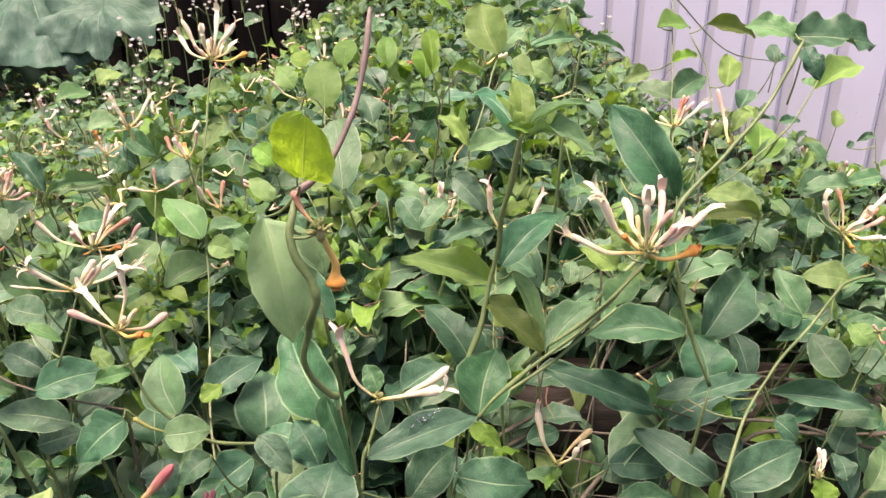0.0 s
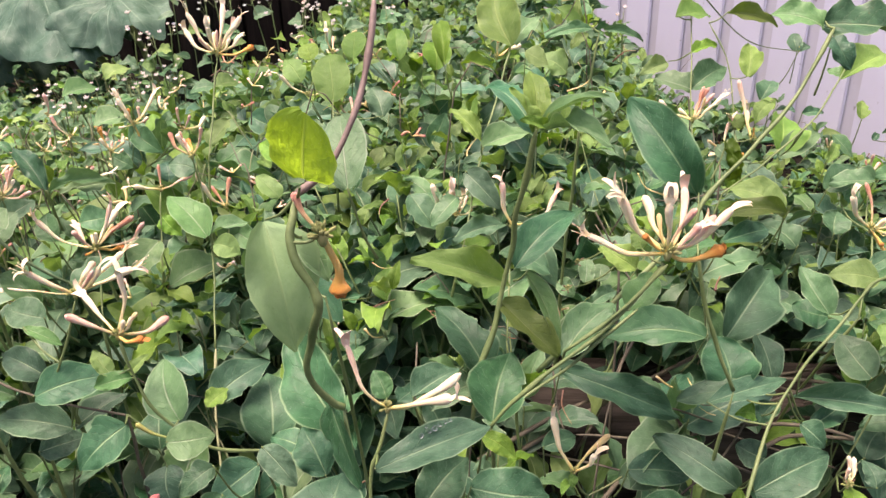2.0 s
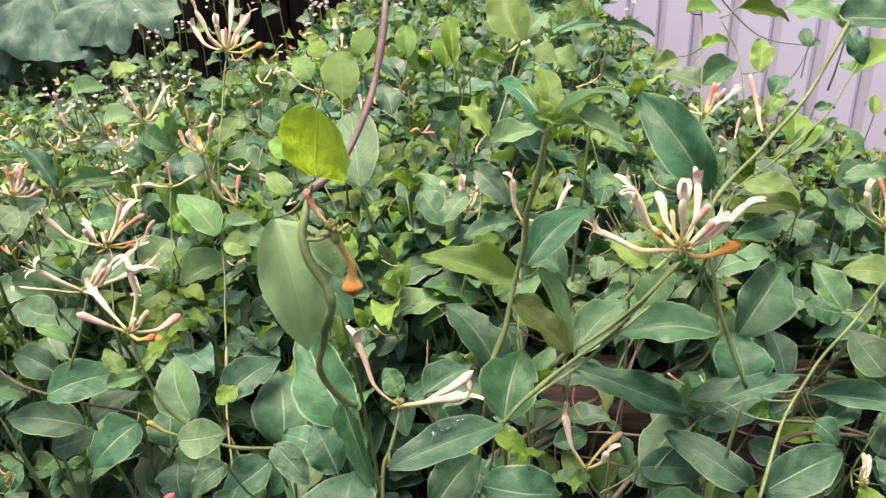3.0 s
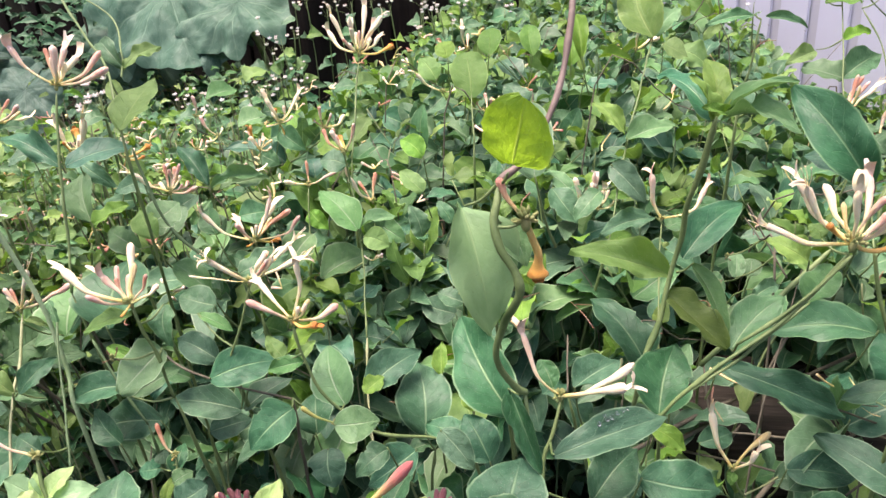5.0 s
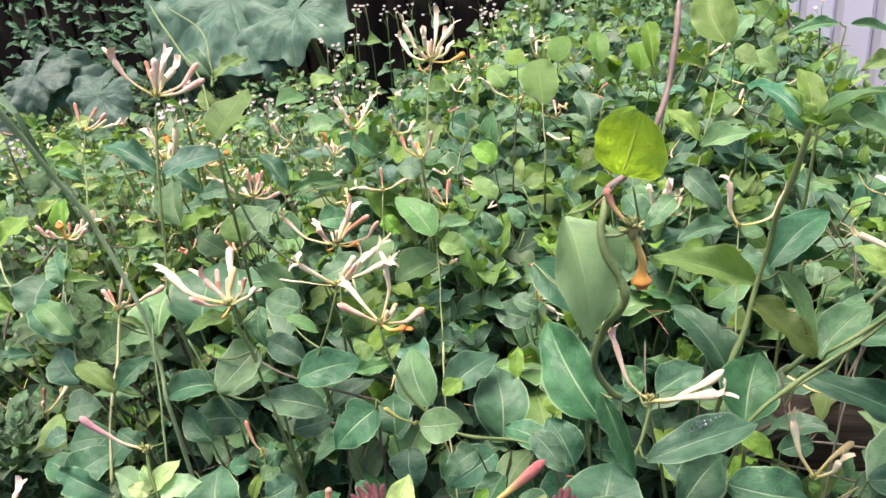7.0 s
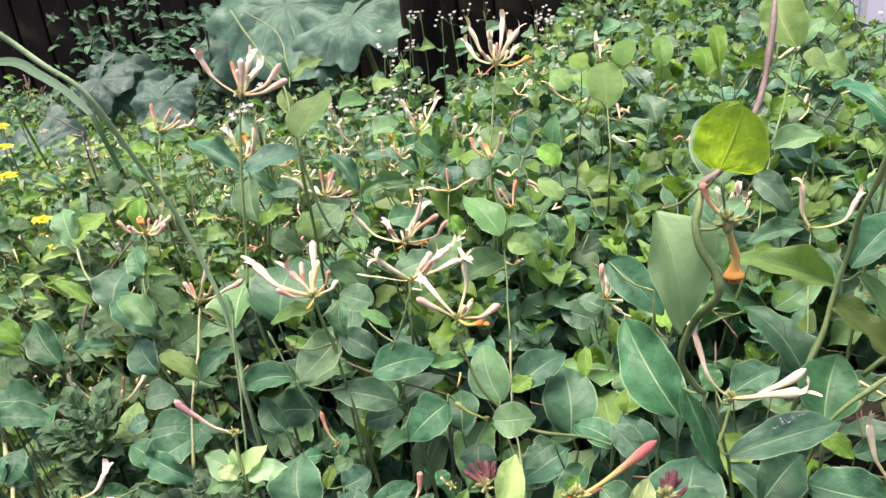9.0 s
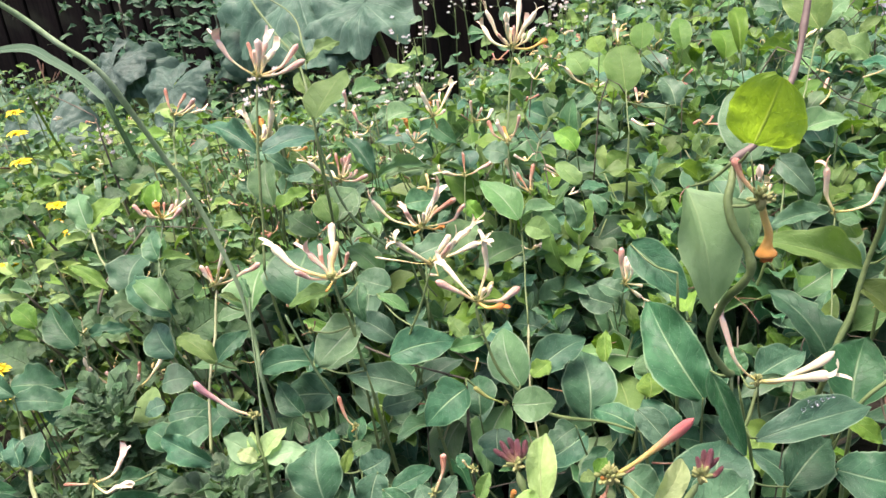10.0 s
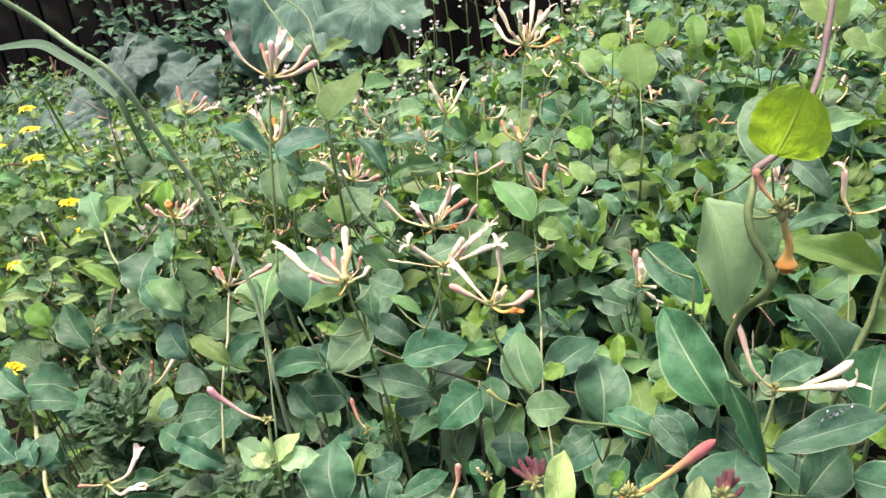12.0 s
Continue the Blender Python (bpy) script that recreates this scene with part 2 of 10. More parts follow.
def wood_material(name, dark, light, axis, length=1.0, rough=0.8):
    """Weathered wood with its grain along one axis of the object."""
    m, n, l, bsdf = material(name)
    coord, mapping = n.new("ShaderNodeTexCoord"), n.new("ShaderNodeMapping")
    l.new(coord.outputs["Object"], mapping.inputs[0])
    stretch = [1.0, 1.0, 1.0]
    stretch[axis] = 0.06
    mapping.inputs["Scale"].default_value = [s * length for s in stretch]
    grain = noise_tex(n, l, 90, 5, mapping.outputs[0], 0.65)
    broad = noise_tex(n, l, 14, 3, mapping.outputs[0])
    stain = noise_tex(n, l, 5, 4, coord.outputs["Object"])
    info = n.new("ShaderNodeObjectInfo")
    col = blend(n, l, rise(n, l, grain, 0.3, 0.7), dark, light)
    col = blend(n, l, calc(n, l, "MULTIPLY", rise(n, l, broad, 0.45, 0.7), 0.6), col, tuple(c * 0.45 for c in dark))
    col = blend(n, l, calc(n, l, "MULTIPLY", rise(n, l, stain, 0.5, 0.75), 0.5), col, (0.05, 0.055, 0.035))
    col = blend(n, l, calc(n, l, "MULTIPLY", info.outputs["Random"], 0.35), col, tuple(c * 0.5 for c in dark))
    l.new(col, bsdf.inputs["Base Color"])
    bsdf.inputs["Roughness"].default_value = rough
    bsdf.inputs["Specular IOR Level"].default_value = 0.12
    bump = n.new("ShaderNodeBump")
    bump.inputs["Strength"].default_value, bump.inputs["Distance"].default_value = 0.9, 0.004
    l.new(calc(n, l, "ADD", grain, calc(n, l, "MULTIPLY", broad, 2.0)), bump.inputs["Height"])
    l.new(bump.outputs[0], bsdf.inputs["Normal"])
    return m


# Near-black base: the shade that lies over the fence is put into its colour.
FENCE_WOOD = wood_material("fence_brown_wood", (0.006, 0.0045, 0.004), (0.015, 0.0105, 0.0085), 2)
BEAM_WOOD = wood_material("beam_weathered_wood", (0.022, 0.018, 0.015), (0.08, 0.066, 0.055), 0)


def painted_material(name, colour, dirt):
    m, n, l, bsdf = material(name)
    coord = n.new("ShaderNodeTexCoord")
    grime, specks = noise_tex(n, l, 3.0, 5, coord.outputs["Object"], 0.65), noise_tex(n, l, 60, 2, coord.outputs["Object"])
    col = blend(n, l, calc(n, l, "MULTIPLY", rise(n, l, grime, 0.42, 0.8), 0.5), colour, dirt)
    col = blend(n, l, calc(n, l, "MULTIPLY", rise(n, l, specks, 0.72, 0.78), 0.6), col, (0.12, 0.11, 0.1))
    l.new(col, bsdf.inputs["Base Color"])
    bsdf.inputs["Roughness"].default_value = 0.45
    return m


WALL_WHITE = painted_material("white_painted_cladding", (0.56, 0.56, 0.68), (0.44, 0.43, 0.5))
# Grey backing: the shade inside the recessed grooves is put into its colour.
WALL_GROOVE_SHADE = painted_material("cladding_groove_shade", (0.46, 0.455, 0.53), (0.36, 0.35, 0.4))


def soil_material():
    m, n, l, bsdf = material("dark_soil_and_litter")
    coord = n.new("ShaderNodeTexCoord")
    a, b = noise_tex(n, l, 9, 5, coord.outputs["Object"], 0.65), noise_tex(n, l, 75, 4, coord.outputs["Object"], 0.7)
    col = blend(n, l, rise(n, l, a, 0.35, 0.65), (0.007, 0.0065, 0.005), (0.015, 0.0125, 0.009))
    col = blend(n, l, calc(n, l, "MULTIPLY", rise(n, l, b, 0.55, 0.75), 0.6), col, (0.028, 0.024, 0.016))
    l.new(col, bsdf.inputs["Base Color"])
    bsdf.inputs["Roughness"].default_value = 0.95
    bsdf.inputs["Specular IOR Level"].default_value = 0.1
    bump = n.new("ShaderNodeBump")
    bump.inputs["Strength"].default_value, bump.inputs["Distance"].default_value = 1.0, 0.01
    l.new(calc(n, l, "ADD", a, b), bump.inputs["Height"])
    l.new(bump.outputs[0], bsdf.inputs["Normal"])
    return m


SOIL = soil_material()
WATER = material("water")[0]
WATER.node_tree.nodes["Principled BSDF"].inputs["Roughness"].default_value = 0.02
WATER.node_tree.nodes["Principled BSDF"].inputs["IOR"].default_value = 1.33
WATER.node_tree.nodes["Principled BSDF"].inputs["Transmission Weight"].default_value = 1.0


# ---- building blocks ----
ORIGIN = {}
rng = random.Random(11)


def mesh_data(name, verts, faces, uvs, mat, smooth=True):
    """uvs: one (u, v) for each vertex."""
    me = bpy.data.meshes.new(name)
    me.from_pydata([tuple(v) for v in verts], [], faces)
    if uvs is not None:
        layer = me.uv_layers.new(name="UVMap")
        at = np.empty(len(me.loops), dtype=np.int32)
        me.loops.foreach_get("vertex_index", at)
        layer.data.foreach_set("uv", np.asarray(uvs, dtype=np.float32)[at].ravel())
    me.polygons.foreach_set("use_smooth", np.full(len(me.polygons), smooth))
    me.materials.append(mat)
    return me


def part(name, data, parent, matrix=None, label=""):
    """Links mesh data as one part of a thing; matrix is its place in the world."""
    ob = new(name, data)
    at = ORIGIN[parent.name] if parent else Vector((0, 0, 0))
    m = matrix or Matrix.Translation(at)
    ob.parent = parent
    ob.matrix_basis = Matrix.Translation(-at) @ m
    ORIGIN[ob.name] = m.translation.copy()
    if label:
        tagged(ob, label)
    return ob


def thing(name, at, label, category, group=""):
    ob = new(name)
    ob.empty_display_size = 0.02
    ob.location = at
    ORIGIN[ob.name] = Vector(at)
    return tagged(ob, label, category, group)


def box(name, sx, sy, sz, mat, bevel=0.004):
    bm = bmesh.new()
    bmesh.ops.create_cube(bm, size=1.0)
    bmesh.ops.scale(bm, vec=(sx, sy, sz), verts=bm.verts)
    bmesh.ops.bevel(bm, geom=bm.edges[:], offset=bevel, segments=2, affect="EDGES")
    me = bpy.data.meshes.new(name)
    bm.to_mesh(me)
    bm.free()
    me.materials.append(mat)
    return me


def smooth_line(points, steps):
    """A Catmull-Rom line through the points."""
    p = [Vector(q) for q in points]
    p = [p[0] * 2 - p[1]] + p + [p[-1] * 2 - p[-2]]
    out = []
    for i in range(1, len(p) - 2):
        for k in range(steps):
            t = k / steps
            a, b, c, d = p[i - 1], p[i], p[i + 1], p[i + 2]
            out.append(0.5 * (2 * b + (c - a) * t + (2 * a - 5 * b + 4 * c - d) * t * t + (3 * b - a - 3 * c + d) * t ** 3))
    out.append(p[-2])
    return out


def tube(line, radius, sides=6, caps=True):
    """Vertices, faces and uvs of a tube; radius(v) with v from 0 to 1."""
    verts, faces, uvs = [], [], []
    side = None
    last = len(line) - 1
    for i, p in enumerate(line):
        way = (line[min(i + 1, last)] - line[max(i - 1, 0)]).normalized()
        if side is None:
            side = way.orthogonal().normalized()
        side = (side - way * side.dot(way)).normalized()
        up = way.cross(side)
        r = radius(i / last)
        for k in range(sides):
            a = 2 * math.pi * k / sides
            verts.append(p + side * (r * math.cos(a)) + up * (r * math.sin(a)))
            uvs.append((k / sides, i / last))
        if i:
            for k in range(sides):
                a, b = (i - 1) * sides + k, (i - 1) * sides + (k + 1) % sides
                faces.append((a, b, b + sides, a + sides))
    if caps:
        faces.append(tuple(range(sides))[::-1])
        faces.append(tuple(range(last * sides, last * sides + sides)))
    return verts, faces, uvs


def joined(pieces):
    verts, faces, uvs = [], [], []
    for v, f, u in pieces:
        n = len(verts)
        verts += v
        faces += [tuple(i + n for i in q) for q in f]
        uvs += u
    return verts, faces, uvs


def blob(at, rx, rz, way=(0, 0, 1), rows=5, sides=6):
    """A small egg-shaped knob."""
    turn = Vector(way).to_track_quat("Z", "Y").to_matrix()
    verts, faces, uvs = [], [], []
    for i in range(rows + 1):
        a = math.pi * i / rows
        for k in range(sides):
            b = 2 * math.pi * k / sides
            r = max(math.sin(a), 0.05)
            verts.append(Vector(at) + turn @ Vector((rx * r * math.cos(b), rx * r * math.sin(b), -rz * math.cos(a))))
            uvs.append((k / sides, i / rows))
        if i:
            for k in range(sides):
                p, q = (i - 1) * sides + k, (i - 1) * sides + (k + 1) % sides
                faces.append((p, q, q + sides, p + sides))
    return verts, faces, uvs


# ---- leaves ----
def half_width(kind, v):
    if kind == "round":
        return 0.5 * max(1 - abs(2 * v - 1) ** 2.1, 0) ** 0.5
    if kind == "lance":
        return 0.5 * 2.73 * v ** 0.7 * (1 - v) ** 0.75
    if kind == "toothed":
        return 0.5 * 2.4 * v ** 0.6 * (1 - v) ** 0.7 * (1 + 0.16 * ((v * 9) % 1.0 - 0.5))
    if kind == "heart":
        return 0.5 * min(1.0, 5 * v + 0.35) * (1 - v) ** 0.72 * 1.12
    if kind == "full":
        return 0.5 * 2.27 * v ** 0.5 * (1 - v) ** 0.72
    return 0.5 * 2.68 * v ** 0.6 * (1 - v) ** 0.85


def leaf_shape(kind, seed, across=3, along=10, ragged=0.05):
    """A leaf of length and width 1 along y; its face looks along z."""
    r = random.Random(seed)
    fold, droop, ripple, twist = r.uniform(0.12, 0.5), r.uniform(0.1, 0.5), r.uniform(0.025, 0.085), r.uniform(-0.35, 0.35)
    bend, phase, size = r.uniform(-0.1, 0.1), r.uniform(0, 6), r.uniform(5, 10)
    nick = r.random() < 0.25 and kind != "round"
    if kind == "round":
        fold, droop, twist, bend, ripple, ragged = 0.12, 0.15, 0.1, 0.02, 0.03, 0.035
    verts, faces, uvs = [], [], []
    for j in range(along + 1):
        v = j / along
        w = half_width(kind, min(max(v, 0.012), 0.988))
        for i in range(-across, across + 1):
            u = i / across
            rim = math.sin(phase + 7 * v + (3 if i > 0 else 0)) + 0.7 * noise.noise(Vector((v * 9, phase + (5 if i > 0 else 0), 0.5)))
            rim += 0.75 * noise.noise(Vector((v * 26, phase * 3 + (5 if i > 0 else 0), 1.5))) if abs(i) == across else 0.0
            x = u * w * (1 + ragged * rim * abs(u))
            if nick and i == across and 0.4 < v < 0.56:
                x *= 0.84
            z = fold * abs(x) * (1 - 0.4 * v) - droop * (v - 0.35) ** 2 * 1.6 + ripple * math.sin(phase + size * v + (2.2 if i > 0 else 0)) * u * u
            z += twist * x * (v - 0.4) + 0.6 * ripple * u ** 4 * math.sin(phase * 2 + 2.3 * size * v + (1.1 if i > 0 else 0))
            verts.append((x + bend * math.sin(math.pi * v), v, z))
            uvs.append((u, v))
    n = 2 * across + 1
    for j in range(along):
        for i in range(n - 1):
            a = j * n + i
            faces.append((a, a + 1, a + 1 + n, a + n))
    return verts, faces, uvs


def lobed_shape(seed):
    """A deeply cut leaf: a blunt toothed end lobe and pairs of side lobes on a narrow midrib."""
    r = random.Random(seed)
    pieces = []

    def lobe(at, turn, long, wide):
        v, f, u = leaf_shape("toothed", r.randrange(999), 2, 12, 0.05)
        m = Matrix.Translation(at) @ Matrix.Rotation(turn, 4, "Z") @ Matrix.Rotation(r.uniform(-0.3, 0.3), 4, "Y") @ Matrix.Diagonal((wide, long, long, 1))
        pieces.append(([m @ Vector(p) for p in v], f, u))

    lobe((0, 0.5, 0), r.uniform(-0.1, 0.1), 0.52, 0.44)
    for at, long in ((0.2, 0.34), (0.4, 0.46), (0.58, 0.4)):
        for side in (1, -1):
            lobe((0, at + r.uniform(-0.03, 0.03), 0), side * r.uniform(0.7, 1.0), long * r.uniform(0.85, 1.15), 0.27)
    lobe((0, -0.02, 0), 0.0, 0.8, 0.12)
    return joined(pieces)


LEAVES = {}


def leaf_data(kind, tone, variant):
    key = (kind, tone, variant)
    if key not in LEAVES:
        along = 44 if kind == "toothed" else 28
        v, f, u = lobed_shape(variant) if kind == "lobed" else leaf_shape(kind, 31 * variant + len(kind), 4, along, 0.05)
        LEAVES[key] = mesh_data("leaf_" + kind, v, f, u, LEAF[tone])
    return LEAVES[key]


FACING = Vector((0, -0.6, 0.8))


def leaf_pose(base, tip, width, lean=0.0, facing=FACING):
    """From the foot of a leaf to its tip, its face turned to the open sky and outwards."""
    base, tip = Vector(base), Vector(tip)
    way = tip - base
    long = way.length
    way.normalize()
    face = (facing - way * facing.dot(way)).normalized()
    if lean:
        face = Matrix.Rotation(lean, 3, way) @ face
    side = way.cross(face)
    m = Matrix((side * width, way * long, face * long)).transposed().to_4x4()
    m.translation = base
    return m


def leaf(parent, base, tip, width, tone, kind="", facing=None):
    r = random.Random(round(base[0] * 20000) * 31 + round(base[1] * 20000) * 7 + round(tip[2] * 20000))
    if not kind:
        kind = r.choice(("ovate", "ovate", "full")) if width > 0.4 * (Vector(tip) - Vector(base)).length else "lance"
    lean = 0.0 if facing else r.uniform(-0.25, 0.25)
    return part("leaf", leaf_data(kind, tone, r.randrange(12)), parent, leaf_pose(base, tip, width, lean, Vector(facing or FACING)))


def curled_leaf(parent, base, tip, width):
    """A dying leaf, rolled in on itself and crumpled."""
    v, f, u = leaf_shape("ovate", 5, 6, 20, 0.2)
    rolled = []
    for x, y, z in v:
        a = 5.5 * x + 0.8 * math.sin(6 * y)
        q = Vector((0.18 * math.sin(a), y, 0.18 * (1 - math.cos(a)) + 0.25 * math.sin(3 * y)))
        rolled.append(q + Vector((noise.noise(q * 7), noise.noise(q * 9), noise.noise(q * 8 + Vector((3, 1, 2))))) * 0.09)
    return part("leaf", mesh_data("curled_leaf", rolled, f, u, LEAF["o"]), parent, leaf_pose(base, tip, width), "shrivelled, rolled olive-green leaf")


# ---- stems, buds and flower heads ----
def shoot(at, label):
    return thing("honeysuckle_shoot", (*at, 0.0), label, "honeysuckle", "honeysuckle shoots in the thicket")


def stem(parent, radius, tone, *points):
    o = Vector(points[0])
    line = smooth_line([Vector(p) - o for p in points], 6)
    line = [p + Vector((noise.noise(p * 40 + o), noise.noise(p * 40 - o), 0)) * 0.0016 for p in line]
    swell = rng.uniform(0, 6)
    v, f, u = tube(line, lambda t: radius * min(1.0, 0.4 + 12 * t) * (1 + 0.1 * math.sin(swell + 17 * t) + 0.35 * max(0.0, math.sin(swell + 9 * t)) ** 12), 7)
    return part("stem", mesh_data("stem", v, f, u, STEM[tone]), parent, Matrix.Translation(o))


def twig(parent, a, b):
    """A thin stalk that sags from a to b."""
    a, b = Vector(a), Vector(b)
    mid = (a + b) / 2 - Vector((0, 0, 0.1 * (a - b).length))
    line = smooth_line([Vector((0, 0, 0)), mid - a, b - a], 5)
    v, f, u = tube(line, lambda t: 0.0005 + 0.00035 * t, 5)
    return part("leaf_stalk", mesh_data("leaf_stalk", v, f, u, STEM["g"]), parent, Matrix.Translation(a))


def head(parent, at, size):
    """The knob of small green calyces from which the buds spring."""
    pieces = [blob((0, 0, -0.001), 0.0015 * size, 0.0026 * size)]
    for k in range(int(16 * size) + 4):
        a, t = rng.uniform(0, 6.28), rng.uniform(0.2, 1.5)
        w = Vector((math.cos(a) * math.sin(t), math.sin(a) * math.sin(t), math.cos(t)))
        pieces.append(blob(w * rng.uniform(0.0024, 0.0036) * size, rng.uniform(0.0005, 0.0009) * size ** 0.5, rng.uniform(0.0011, 0.0022) * size ** 0.5, w, 4, 5))
    v, f, u = joined(pieces)
    return part("flower_head", mesh_data("flower_head", v, f, u, STEM["calyx"]), parent, Matrix.Translation(at), "knobbly yellow-green flower head base")


THICK = {"w": 0.0025, "q": 0.0024, "p": 0.0023, "r": 0.0022, "z": 0.0022, "s": 0.0019, "m": 0.0022, "u": 0.002, "o": 0.0027, "b": 0.0012, "c": 0.002, "y": 0.001, "x": 0.0018, "h": 0.002, "t": 0.0008}


def lip(line, width, curl, side, step=0.0017):
    """A petal lobe that goes on from the end of a tube and rolls back."""
    end, way = line[-1], (line[-1] - line[-3]).normalized()
    across = way.cross(Vector((0, 0, 1))).normalized()
    up = across.cross(way) * side
    verts, faces, uvs = [], [], []
    p, steps = end.copy(), 7
    for j in range(steps + 1):
        t = j / steps
        turn = curl * t
        w = width * (0.45 + 0.75 * math.sin(math.pi * min(t * 0.8 + 0.1, 1)))
        for i in (-1, 0, 1):
            verts.append(p + across * (w * i) - up * (0.0006 * (1 - abs(i))))
            uvs.append((i * 0.5 + 0.5, 0.75 + 0.25 * t))
        p = p + (way * math.cos(turn) + up * math.sin(turn)) * step
        if j:
            for i in (0, 1):
                a = (j - 1) * 3 + i
                faces.append((a, a + 1, a + 4, a + 3))
    return verts, faces, uvs


def bud(parent, tip, stage, girth=1.0):
    """One tubular bud or flower, from the middle of its head to its tip."""
    o = ORIGIN[parent.name]
    r = random.Random(round(tip[0] * 20000) * 31 + round(tip[1] * 20000) * 7 + round(tip[2] * 20000))
    end = Vector(tip) - o
    long = end.length
    sag = Vector((r.uniform(-0.1, 0.1), r.uniform(-0.1, 0.1), r.uniform(-0.2, -0.02) if end.z > -0.3 * long else -0.03)) * long
    kink = Vector((r.gauss(0, 0.022), r.gauss(0, 0.022), r.gauss(0, 0.022))) * long
    line = smooth_line([end * 0.02, end * 0.3 + sag * 0.7, end * 0.58 + sag + kink, end * 0.82 + sag * 0.5, end], 5)
    thick = girth * THICK[stage] * min(1.0, 0.3 + long / 0.045) * r.uniform(0.78, 1.15)

    def radius(t):
        slim = 0.38 + 0.1 * t
        swell = max(0.0, min(1.0, (t - 0.32) / 0.52))
        club = 0.52 * swell * swell * (3 - 2 * swell)
        close = math.sqrt(max(1 - max(0.0, (t - 0.86) / 0.14) ** 2, 0.02))
        if stage == "o":
            flare = max(0.0, min(1.0, (t - 0.58) / 0.36)) * max(0.0, min(1.0, (long - 0.01) / 0.014)) ** 0.5
            return thick * (0.4 + 0.25 * t + 1.15 * flare * flare * (1 + 0.3 * noise.noise(Vector((t * 14, long * 700, 0.7))))) * max(close, 0.45)
        if stage == "b":
            club *= 1 + 0.35 * math.sin(t * 40 + long * 900)
        if stage == "m":
            return thick * (0.25 + 0.7 * math.sin(math.pi * min(1.0, 0.06 + 0.8 * t))) * close
        if stage in "xh":
            return thick * (0.5 + 0.5 * t)
        return thick * (slim + club) * close * (1 + 0.2 * noise.noise(Vector((t * 7, long * 900, 0.3))) * (t > 0.2))

    pieces = [tube(line, radius, 8)]
    if stage in "xh":
        pieces.append(lip(line, 0.0034, 2.3, 1))
        pieces.append(lip(line, 0.0016, 2.6, -1))
    if stage in "wq" and long > 0.022 and r.random() < 0.8:
        pieces.append(lip(line[:-1], r.uniform(0.0021, 0.0032), r.uniform(0.8, 2.4), r.choice((1, -1))))
        pieces.append(lip(line[:-1], 0.0014, r.uniform(0.4, 1.2), r.choice((1, -1))))
    if stage == "o" and long > 0.02:
        for side in (1, -1, 1, -1):
            pieces.append(lip(line[:-r.randrange(1, 4)], r.uniform(0.001, 0.0024), r.uniform(0.6, 3.0), side, r.uniform(0.0005, 0.0009)))
    if stage in "xh" or (stage == "w" and long > 0.027 and r.random() < 0.16):
        way = (line[-1] - line[-3]).normalized()
        for k in range(4):
            off = Vector((r.uniform(-1, 1), r.uniform(-1, 1), r.uniform(-0.6, 1.0))) * 0.004
            tipward = line[-1] + way * r.uniform(0.006, 0.012) + off
            pieces.append(tube(smooth_line([line[-2], (line[-2] + tipward) / 2 + off * 0.2, tipward], 3), lambda t: 0.00022, 4))
            pieces.append(blob(tipward, 0.0004, 0.0009, off, 3, 4))
    v, f, u = joined(pieces)
    name = {"x": "open_flower", "h": "open_flower", "o": "withered_flower", "b": "dried_flower"}.get(stage, "bud")
    return part(name, mesh_data(name, v, f, u, PETAL[stage]), parent)


# ---- ground, fence and wall ----
def ground():
    n = 60
    verts, faces = [], []
    for j in range(n + 1):
        for i in range(n + 1):
            a, b = i / n * 2 - 1, j / n * 2 - 1
            x, y = 60 * a ** 5 + 2.5 * a, 60 * b ** 5 + 2.5 * b + 0.9
            near = max(0.0, 1 - abs(x) / 6) * max(0.0, 1 - abs(y) / 6)
            verts.append((x, y, 0.03 * near * (noise.noise(Vector((x * 2.2, y * 2.2, 0)))) - 0.02))
    for j in range(n):
        for i in range(n):
            p = j * (n + 1) + i
            faces.append((p, p + 1, p + n + 2, p + n + 1))
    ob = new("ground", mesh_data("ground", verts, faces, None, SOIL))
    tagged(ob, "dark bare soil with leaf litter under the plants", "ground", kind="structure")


ground()


def board_fence():
    """Dark upright boards behind the bed."""
    # The upper part is unseen, raised to keep sky light off the plants.
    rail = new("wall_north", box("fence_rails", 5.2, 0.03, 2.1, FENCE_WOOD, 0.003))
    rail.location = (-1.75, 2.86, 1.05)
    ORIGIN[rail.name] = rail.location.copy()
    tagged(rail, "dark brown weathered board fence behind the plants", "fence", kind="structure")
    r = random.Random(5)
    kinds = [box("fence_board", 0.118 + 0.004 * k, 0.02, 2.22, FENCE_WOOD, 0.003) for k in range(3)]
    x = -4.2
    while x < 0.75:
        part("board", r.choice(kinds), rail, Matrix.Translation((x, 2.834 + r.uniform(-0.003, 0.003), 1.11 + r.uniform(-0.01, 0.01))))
        x += 0.131


board_fence()


